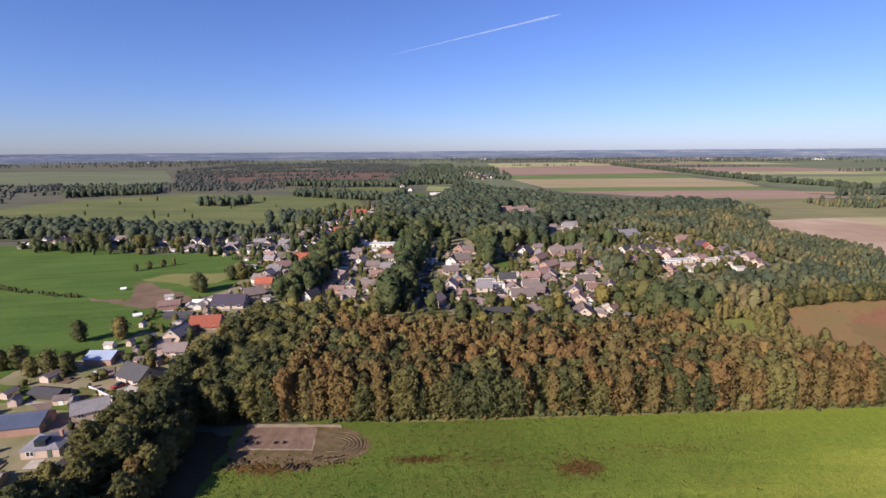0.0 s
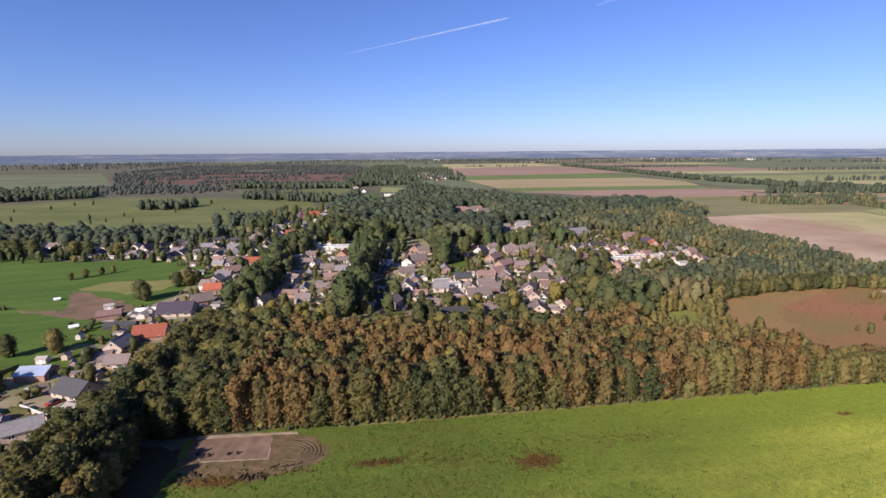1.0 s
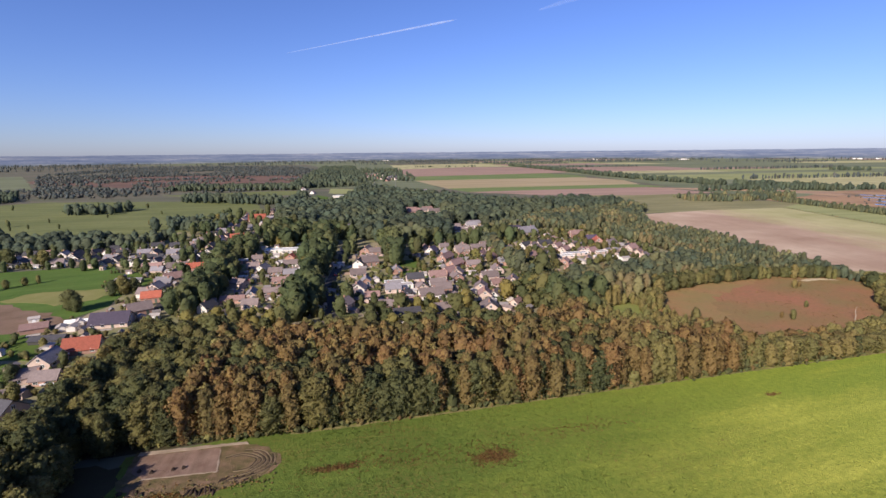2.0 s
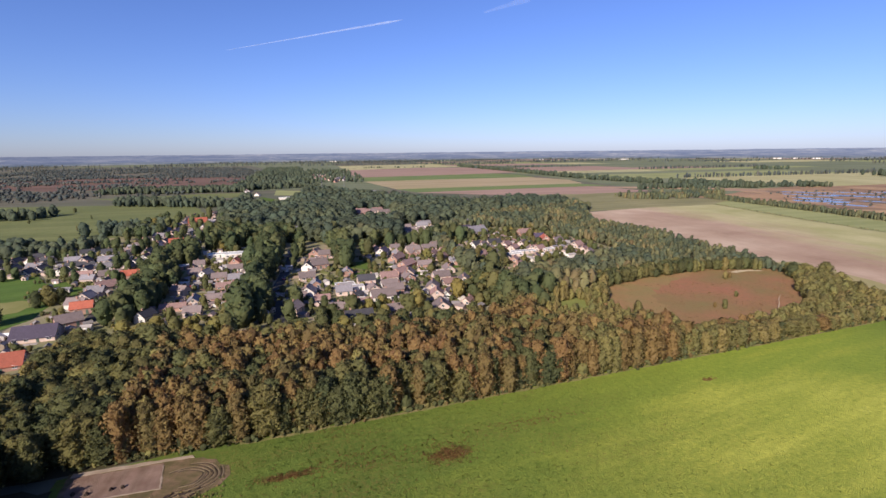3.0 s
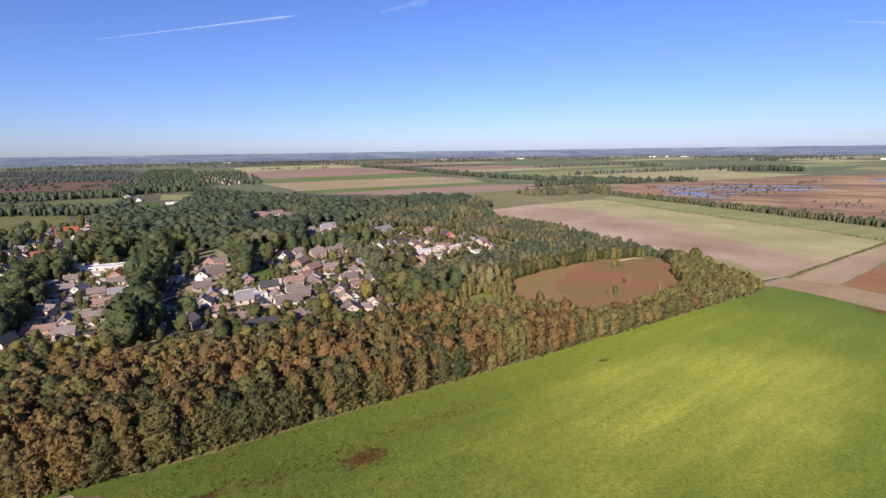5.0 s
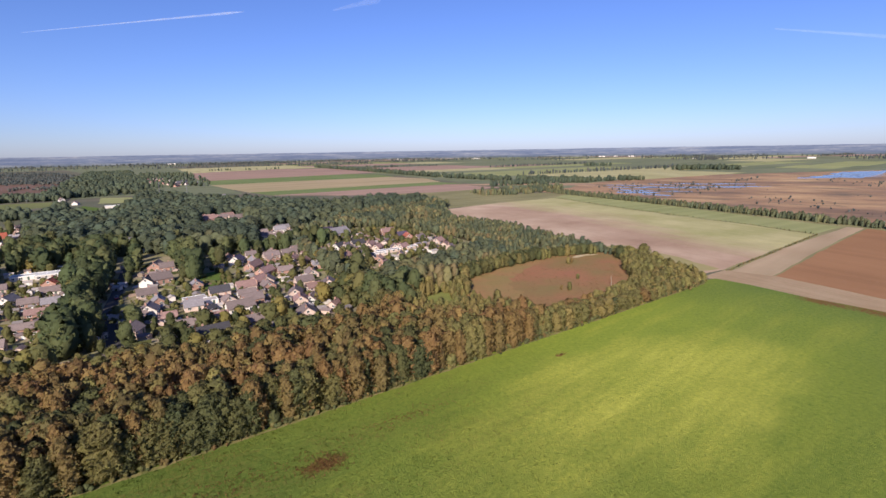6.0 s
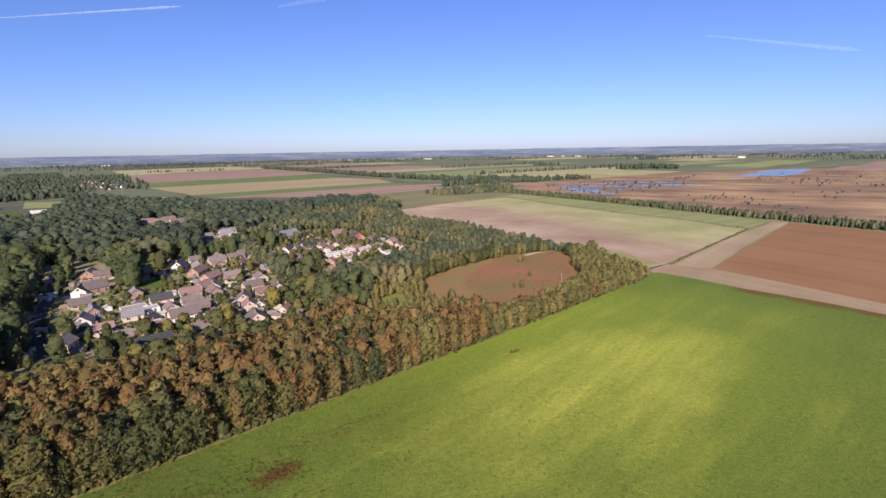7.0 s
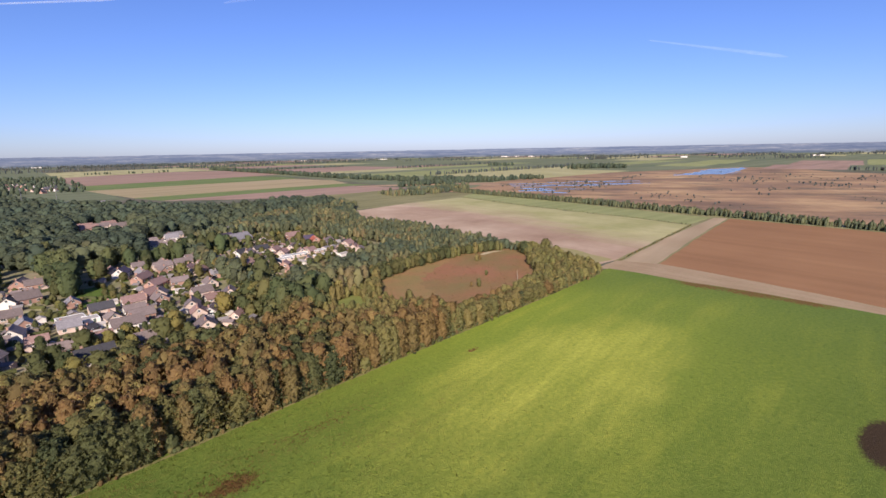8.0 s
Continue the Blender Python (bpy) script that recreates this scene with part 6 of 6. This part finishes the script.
grove("grass_tufts", places, "tuft", "rough tufts of lush green meadow grass", "grass", look_kind=lambda x, y, r: ("weed" if r.random() < 1.5 * (patchy(x * 0.5, y, 0.09, 4.0) - 0.12) and x < 95 and y > 84 else "grass", r.uniform(0.10, 0.24), min(1.0, max(0.0, x / 160 + r.uniform(0, 0.75)))), spread=2.6)
places = []
for x, y, rx, ry, n in ((32.6, 104.5, 3.6, 1.7, 420), (-6, 108, 4.5, 0.9, 230), (12, 109, 9, 2.4, 260), (60, 112, 9, 1.6, 160), (126, 116.5, 1.6, 0.6, 45), (-44, 105, 5.5, 1.4, 260)):
    places += [(x + vrng.gauss(0, rx), y + vrng.gauss(0, ry)) for k in range(n)]
grove("dead_weeds", places, "tuft", "patches of rusty dead weeds in the meadow", "weeds", look_kind=lambda x, y, r: ("weed", r.uniform(0.14, 0.34), r.random()), spread=2.0)
# bushy young growth in front of the wood
places = []
for k in range(640):
    x = vrng.uniform(-58, 262)
    places.append((x, front(x) + vrng.uniform(1.0, 5.0)))
grove("understory", places, "far", "bushy young birch and oak in front of the wood", "understory", look_kind=lambda x, y, r: (r.choice(("green", "garden", "garden", "olive", "brown")), r.choice((0.14, 0.22, 0.3, 0.5)) * r.uniform(0.8, 1.2) * (1 if x < 120 else 0.7), r.random()), spread=1.45)
# undergrowth along the wood's edge
places = []
for k in range(1500):
    x = vrng.uniform(-58, 263)
    places.append((x, front(x) + vrng.gauss(0.6, 0.9)))
grove("undergrowth", places, "tiny", "low bracken and brambles along the wood's edge", "undergrowth", look_kind=lambda x, y, r: (r.choice(("brown", "garden", "olive", "green")), r.uniform(0.05, 0.15), 0.6 * r.random()), spread=2.2)
places = [(298 + k * 1.25 + vrng.uniform(-1, 1), 144.5 + k * 0.13 + vrng.uniform(-0.8, 0.8)) for k in range(145)] + [(x0 + (x1 - x0) * (k + vrng.random()) / n, y0 + (y1 - y0) * (k + vrng.random()) / n) for x0, y0, x1, y1, n in ((480, 164, 495, 234, 40), (495, 234, 515, 372, 70), (515, 372, 552, 526, 80)) for k in range(n)]
grove("ditch_scrub", places, "tiny", "dark scrub along a field ditch", "scrub", look_kind=lambda x, y, r: (r.choice(("green", "brown")), r.uniform(0.06, 0.12), r.random()))
# lone bushes and a dead stem in the heather
for x, y, kk, k in ((192, 172, "olive", 0.34), (189, 175, "brown", 0.2), (213, 185, "olive", 0.24), (237, 214, "olive", 0.34), (241, 215, "brown", 0.26), (254, 231, "olive", 0.62), (277, 205, "green", 0.62), (288, 194, "green", 0.72), (246, 170, "olive", 0.62), (251, 178, "olive", 0.6)):
    tree(x, y, kk, (k * 1.25, k), 40 * x, "lone bushy tree standing in the heather", "", "mid", int(x) % 6, 0.1)


def dead_stem(x, y):
    bm = bmesh.new()
    pts = [(0, 0, -0.1, 0.28), (0.3, 0.1, 2.2, 0.22), (-0.2, 0.3, 4.2, 0.15), (0.5, 0.2, 6.2, 0.06)]
    rings = []
    for px, py, pz, r in pts:
        rings.append([bm.verts.new((px + r * math.cos(k * 1.047), py + r * math.sin(k * 1.047), pz)) for k in range(6)])
    for q, w in zip(rings, rings[1:]):
        for k in range(6):
            bm.faces.new((q[k], q[(k + 1) % 6], w[(k + 1) % 6], w[k]))
    ob = new("dead_tree")
    ob.matrix_basis = pose(x, y, 0.1)
    tagged(ob, "bare pale dead tree stem standing in heather", "dead tree")
    part("trunk", bm, shed_wood, ob)
    bm = bmesh.new()
    v = [bm.verts.new(p) for p in ((0, 0, 3.4), (0.12, 0, 3.3), (0.1, 0.1, 3.5), (0.7, 0.3, 4.6))]
    for f in ((0, 1, 3), (1, 2, 3), (2, 0, 3), (0, 2, 1)):
        bm.faces.new([v[k] for k in f])
    part("branch", bm, shed_wood, ob)


dead_stem(217, 165)
dead_stem(231, 234)


# garden sheds beside the houses
def shed(x, y, turn, k):
    ob = new("garden_shed")
    ob.matrix_basis = pose(x, y, 0.05, 0, 0, turn) @ Matrix.Diagonal((k, k, 1, 1))
    tagged(ob, "small garden shed with a pitched roof beside a house", "shed", "garden sheds")
    for name, me in SHEDS[int(k * 1000) % 3]:
        new(name, me).parent = ob


def fill_shed_wall(bm):
    low = [bm.verts.new(p) for p in ((-1.6, -1.2, -0.1), (1.6, -1.2, -0.1), (1.6, 1.2, -0.1), (-1.6, 1.2, -0.1))]
    high = [bm.verts.new(p) for p in ((-1.6, -1.2, 2.0), (1.6, -1.2, 2.0), (1.6, 1.2, 2.0), (-1.6, 1.2, 2.0))]
    g0, g1 = bm.verts.new((-1.6, 0, 2.7)), bm.verts.new((1.6, 0, 2.7))
    for f in ((low[0], low[1], high[1], high[0]), (low[2], low[3], high[3], high[2]), (low[1], low[2], high[2], g1, high[1]), (low[3], low[0], high[0], g0, high[3])):
        bm.faces.new(f)


def fill_shed_roof(bm):
    slab(bm, [(-1.8, -1.45, 1.92), (1.8, -1.45, 1.92), (1.8, 0.02, 2.8), (-1.8, 0.02, 2.8)], 0.1)
    slab(bm, [(1.8, 1.45, 1.92), (-1.8, 1.45, 1.92), (-1.8, -0.02, 2.8), (1.8, -0.02, 2.8)], 0.1)


shed_felt = plain_mat("shed_roof_felt", (0.22, 0.19, 0.18), 0.9, vary=0.35)
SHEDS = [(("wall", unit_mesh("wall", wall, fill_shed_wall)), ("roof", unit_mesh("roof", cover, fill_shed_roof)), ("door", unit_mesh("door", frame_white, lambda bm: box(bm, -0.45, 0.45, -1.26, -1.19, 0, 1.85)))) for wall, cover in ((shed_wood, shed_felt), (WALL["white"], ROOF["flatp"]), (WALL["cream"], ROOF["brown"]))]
made = []
for b in list(BUILT):
    for k in range(5):
        a = vrng.uniform(0, 6.283)
        d = b[2] + vrng.uniform(1.8, 8)
        x, y = b[0] + math.cos(a) * d, b[1] + math.sin(a) * d
        if b[1] < 470 and len(made) < 270 and free(x, y, 1.5) and all((x - q[0]) ** 2 + (y - q[1]) ** 2 > 20 for q in made):
            made.append((x, y))
            shed(x, y, b[3] + vrng.choice((0, 90)), vrng.uniform(0.8, 1.5))



# holiday chalets packed in the close at the wood
def fill_chalet_wall(bm):
    low = [bm.verts.new(p) for p in ((-3.6, -1.8, -0.1), (3.6, -1.8, -0.1), (3.6, 1.8, -0.1), (-3.6, 1.8, -0.1))]
    high = [bm.verts.new(p) for p in ((-3.6, -1.8, 2.3), (3.6, -1.8, 2.3), (3.6, 1.8, 2.3), (-3.6, 1.8, 2.3))]
    g0, g1 = bm.verts.new((-3.6, 0, 2.85)), bm.verts.new((3.6, 0, 2.85))
    for f in ((low[0], low[1], high[1], high[0]), (low[2], low[3], high[3], high[2]), (low[1], low[2], high[2], g1, high[1]), (low[3], low[0], high[0], g0, high[3])):
        bm.faces.new(f)


def fill_chalet_roof(bm):
    slab(bm, [(-3.9, -2.1, 2.3), (3.9, -2.1, 2.3), (3.9, 0.02, 2.97), (-3.9, 0.02, 2.97)], 0.08)
    slab(bm, [(3.9, 2.1, 2.3), (-3.9, 2.1, 2.3), (-3.9, -0.02, 2.97), (3.9, -0.02, 2.97)], 0.08)


def fill_deck(bm):
    box(bm, -2.6, 2.6, -4.2, -1.85, -0.1, 0.22)
    box(bm, -2.6, 2.6, -4.2, -4.12, 0.22, 0.9)


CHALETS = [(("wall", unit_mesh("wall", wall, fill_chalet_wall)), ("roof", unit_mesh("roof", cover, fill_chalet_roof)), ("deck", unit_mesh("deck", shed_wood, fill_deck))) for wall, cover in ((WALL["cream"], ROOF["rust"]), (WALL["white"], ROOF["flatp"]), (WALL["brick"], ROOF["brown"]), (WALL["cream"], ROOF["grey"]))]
CHALET_WORDS = ("cream holiday chalet with a russet roof", "white holiday chalet with a pale low roof", "brick holiday chalet with a brown roof", "cream holiday chalet with a grey roof")
stands = scatter([(140, 290), (176, 292), (206, 296), (216, 320), (214, 352), (204, 378), (168, 386), (140, 372), (130, 330)], 9.0, 401, keep=0.95, jitter=0.35)
for x, y in [q for q in stands if free(*q, 2.6)][:64]:
    w = vrng.randrange(4)
    ob = new("chalet")
    ob.matrix_basis = pose(x, y, 0.05, 0, 0, vrng.choice((15, 25, 105, 115, 190)) + vrng.uniform(-6, 6)) @ Matrix.Diagonal((vrng.uniform(0.75, 1.05), vrng.uniform(0.85, 1.1), 1, 1))
    tagged(ob, CHALET_WORDS[w], "chalet", "holiday chalets")
    for name, me in CHALETS[w]:
        new(name, me).parent = ob
    window(ob, -1.2, -1.8, 1.35, 180, 0.8)

PATIO_ME = unit_mesh("patio", plain_mat("concrete_slabs", (0.42, 0.36, 0.31), 0.9, vary=0.3), lambda bm: box(bm, -2.0, 2.0, -1.5, 1.5, -0.05, 0.12))
for b in list(BUILT):
    if b[1] < 430:
        a = radians(b[3]) + vrng.choice((-1.57, -1.57, 1.57, 0.0))
        d = b[5] * 0.41 + 2.2
        ob = new("patio", PATIO_ME)
        ob.matrix_basis = pose(b[0] + math.cos(a) * d, b[1] + math.sin(a) * d, 0.06, 0, 0, b[3]) @ Matrix.Diagonal((vrng.uniform(0.7, 1.5), vrng.uniform(0.7, 1.4), 1, 1))
        tagged(ob, "pale concrete slab patio beside a house", "patio", kind="structure")

# small lawns, beds and clipped hedges in the gardens
BED_ME = [unit_mesh("garden_bed", mt, lambda bm: box(bm, -3.2, 3.2, -2.4, 2.4, -0.05, 0.1)) for mt in (LAWN, STUBBLE, TANGREEN, DIRT)]
BED_WORDS = ("small mown lawn in a back garden", "bare pale garden plot beside a house", "yellowed grass plot in a garden", "dug brown vegetable bed in a garden")
HEDGE_ME = unit_mesh("garden_hedge", LEAF["green"], lambda bm: box(bm, -3.6, 3.6, -0.45, 0.45, -0.05, 1.5))
beds = []
for b in list(BUILT):
    if b[1] > 470 or b[1] < 100:
        continue
    for k in range(2):
        a, d = vrng.uniform(0, 6.283), b[2] + vrng.uniform(2.5, 6)
        x, y = b[0] + math.cos(a) * d, b[1] + math.sin(a) * d
        if len(beds) < 260 and free(x, y, 2.4) and all((x - q[0]) ** 2 + (y - q[1]) ** 2 > 34 for q in beds):
            beds.append((x, y))
            w = vrng.choice((0, 0, 1, 2, 3))
            ob = new("garden_bed", BED_ME[w])
            ob.matrix_basis = pose(x, y, 0.2, 0, 0, b[3] + vrng.choice((0, 90))) @ Matrix.Diagonal((vrng.uniform(0.7, 1.2), vrng.uniform(0.7, 1.2), 1, 1))
            tagged(ob, BED_WORDS[w], "garden", kind="structure")
            if vrng.random() < 0.6:
                ob = new("garden_hedge", HEDGE_ME)
                ob.matrix_basis = pose(x + math.cos(a) * 3.2, y + math.sin(a) * 3.2, 0.2, 0, 0, math.degrees(a) + 90 + vrng.uniform(-6, 6))
                tagged(ob, "clipped dark green garden hedge", "hedge", "garden hedges")
# distant hamlet, masts and white halls on the plain
for k in range(34):
    y = vrng.uniform(1290, 1800)
    building(vrng.uniform(62, 160) + (y - 1290) * 0.02, y, vrng.uniform(0, 90), vrng.uniform(9, 14), vrng.uniform(8, 10), 4, vrng.choice(("dark", "rust", "grey", "brown")), vrng.choice(("white", "cream", "brick")), "house")
building(-10, 846, 2, 30, 12, 4.5, "white", "white", "flat")
for k in range(16):
    y = 960 + k * 75 + vrng.uniform(-20, 20)
    building(-74 + (y - 960) * 0.04 + vrng.choice((-14, 14)), y, vrng.uniform(60, 110), 12, 9, 3.5, vrng.choice(("dark", "rust", "brown")), "white", "house")
for az, d, w in ((4.7, 4250, 62), (37.2, 4000, 70), (51.2, 4300, 60), (52.6, 4320, 44), (54.2, 4280, 60), (60.3, 3300, 26), (81.2, 3500, 60), (28.4, 4200, 50), (-30.8, 4100, 30), (70, 3300, 40)):
    building(math.sin(radians(az)) * d, math.cos(radians(az)) * d, -az + vrng.uniform(-15, 15), w * 1.1, 18, vrng.uniform(7, 10), "white", "white", "flat")


grove("trees_hamlet", scatter([(40, 1250), (190, 1260), (230, 2100), (70, 2200)], 24, 66, keep=0.8, jitter=0.5), "far", "dark trees between hamlet houses", "trees", look_kind=dark_look, scale=0.7, material=MASS["dull"], spread=1.4)


def mast(x, y, tall):
    ob = new("mast")
    ob.matrix_basis = pose(x, y, 0)
    tagged(ob, "slender pale grey transmission mast among trees", "mast")
    bm = bmesh.new()
    bmesh.ops.create_cone(bm, segments=10, radius1=0.55, radius2=0.25, depth=tall, matrix=pose(0, 0, tall / 2), cap_ends=True)
    part("pole", bm, ROOF["slate"], ob)
    bm = bmesh.new()
    bmesh.ops.create_cone(bm, segments=10, radius1=0.8, radius2=0.8, depth=2.2, matrix=pose(0, 0, tall - 2), cap_ends=True)
    part("antenna", bm, ROOF["slate"], ob)


mast(53, 935, 30)
mast(104, 1040, 24)


# wheel spoil heaps in the bare plot
def heap(x, y, r, h, stretch=1.0, turn=0.0):
    bm = bmesh.new()
    bmesh.ops.create_icosphere(bm, subdivisions=2, radius=1.0)
    for v in bm.verts:
        k = 1 + 0.5 * noise.noise(v.co * 1.7 + Vector((x, y, 0)))
        v.co = Vector((v.co.x * r * k, v.co.y * r * k * stretch, max(-0.05, v.co.z * h * k)))
    me = bpy.data.meshes.new("mound")
    bm.to_mesh(me)
    bm.free()
    me.materials.append(DARKSOIL)
    ob = new("mound", me)
    ob.matrix_basis = pose(x, y, 0.14, 0, 0, turn)
    tagged(ob, "small mound of dark moist soil", "mound", "earth mounds")


DARKSOIL = ground_mat("moist_soil", (0.040, 0.028, 0.020), (0.072, 0.048, 0.036), (0.056, 0.040, 0.032), 0.3, 2.0, bump=1.0)
for x, y in ((-52, 116), (-49, 115), (-44.3, 115.1), (-42, 115.3)):
    heap(x, y, 0.5, 0.75)
for k in range(14):
    heap(-54 + vrng.uniform(0, 6), 106.5 + vrng.uniform(-1.2, 2.5), vrng.uniform(0.35, 0.8), vrng.uniform(0.2, 0.45))
for k in range(7):
    heap(-38.5 + k * 0.95, 106.0 - k * 0.12 + vrng.uniform(-0.5, 0.5), 0.32, 0.35, 4.2, 25 * vrng.uniform(-1, 1))
for k in range(8):
    heap(-32 + k * 0.9, 108.6 + vrng.uniform(-0.9, 0.9), 0.3, 0.25, 3.5, vrng.uniform(-70, -30))
# curved wheel ruts, each with a ridge of thrown-up earth beside it
RIDGE = ground_mat("dry_clods", (0.190, 0.140, 0.080), (0.280, 0.205, 0.130), (0.150, 0.120, 0.055), 0.4, 2.0, bump=1.0)
for k in range(5):
    r0 = 4.2 + k * 1.05
    for shift, wide, z, mat, name, words in ((0.0, 0.26, 0.2, DARKSOIL, "rut", "curved wheel rut pressed into bare earth"), (0.40, 0.28, 0.27, RIDGE, "ridge", "curved ridge of dry earth beside a wheel rut")):
        span = [radians(-95 + 40 * (k % 2) + (205 - 22 * k) * j / 18) for j in range(19)]
        wave = [0.18 * math.sin(5 * a + k) for a in span]
        arc = [(-29.6 + math.cos(a) * (r0 + shift + w) * 1.04, 114.6 + math.sin(a) * (r0 + shift + w) * 0.74) for a, w in zip(span, wave)]
        back = [(-29.6 + math.cos(a) * (r0 + shift + w - wide) * 1.04, 114.6 + math.sin(a) * (r0 + shift + w - wide) * 0.74) for a, w in reversed(list(zip(span, wave)))]
        sheet("%s_%d" % (name, k + 1), arc + back, z, mat, words, name)

# contrails high in the sky
def contrail_mat(fade):
    m = Mat("contrail", 1.0, 0.0)
    m.colour((0.9, 0.92, 0.96))
    p = m.coords(True)
    n = m.noise(p, 0.02, 4)
    tr = m.node("ShaderNodeBsdfTransparent")
    mx = m.node("ShaderNodeMixShader")
    m.link(m.math("MULTIPLY", n, fade), mx.inputs[0])
    m.link(tr.outputs[0], mx.inputs[1])
    m.link(m.b.outputs[0], mx.inputs[2])
    m.link(mx.outputs[0], m.t.nodes["Material Output"].inputs[0])
    return m.m


def up(az, el, dist=4000):
    a, e = radians(az), radians(el)
    return Vector((math.sin(a) * math.cos(e), math.cos(a) * math.cos(e), math.sin(e))) * dist + Vector((0, 0, 75))


for (a0, e0), (a1, e1), w0, w1, fade in (((-5.5, 10.3), (12.9, 13.9), 0.8, 8, 0.22), ((21.8, 14.5), (27, 15.7), 6, 26, 0.045), ((66, 10.4), (78, 7.7), 4, 14, 0.065)):
    p, q = up(a0, e0), up(a1, e1)
    n = 24
    verts, faces = [], []
    d = (q - p).normalized()
    u = d.cross(Vector((0, 0, 1))).normalized()
    w = d.cross(u)
    for i in range(n + 1):
        c = p.lerp(q, i / n)
        r = (w0 + (w1 - w0) * i / n) * (1 + 0.25 * noise.noise((i * 0.7, a0, 0))) * min(1, (n - i) / 2 + 0.1)
        for k in range(8):
            g = k * math.pi / 4
            verts.append(c + (u * math.cos(g) + w * math.sin(g)) * r)
    for i in range(n):
        for k in range(8):
            j = (k + 1) % 8
            faces.append((8 * i + k, 8 * i + j, 8 * i + 8 + j, 8 * i + 8 + k))
    ob = new("contrail", mesh_of("contrail", verts, faces, contrail_mat(fade), True))
    tagged(ob, "thin white contrail fading across the blue sky", "contrail", kind="structure")
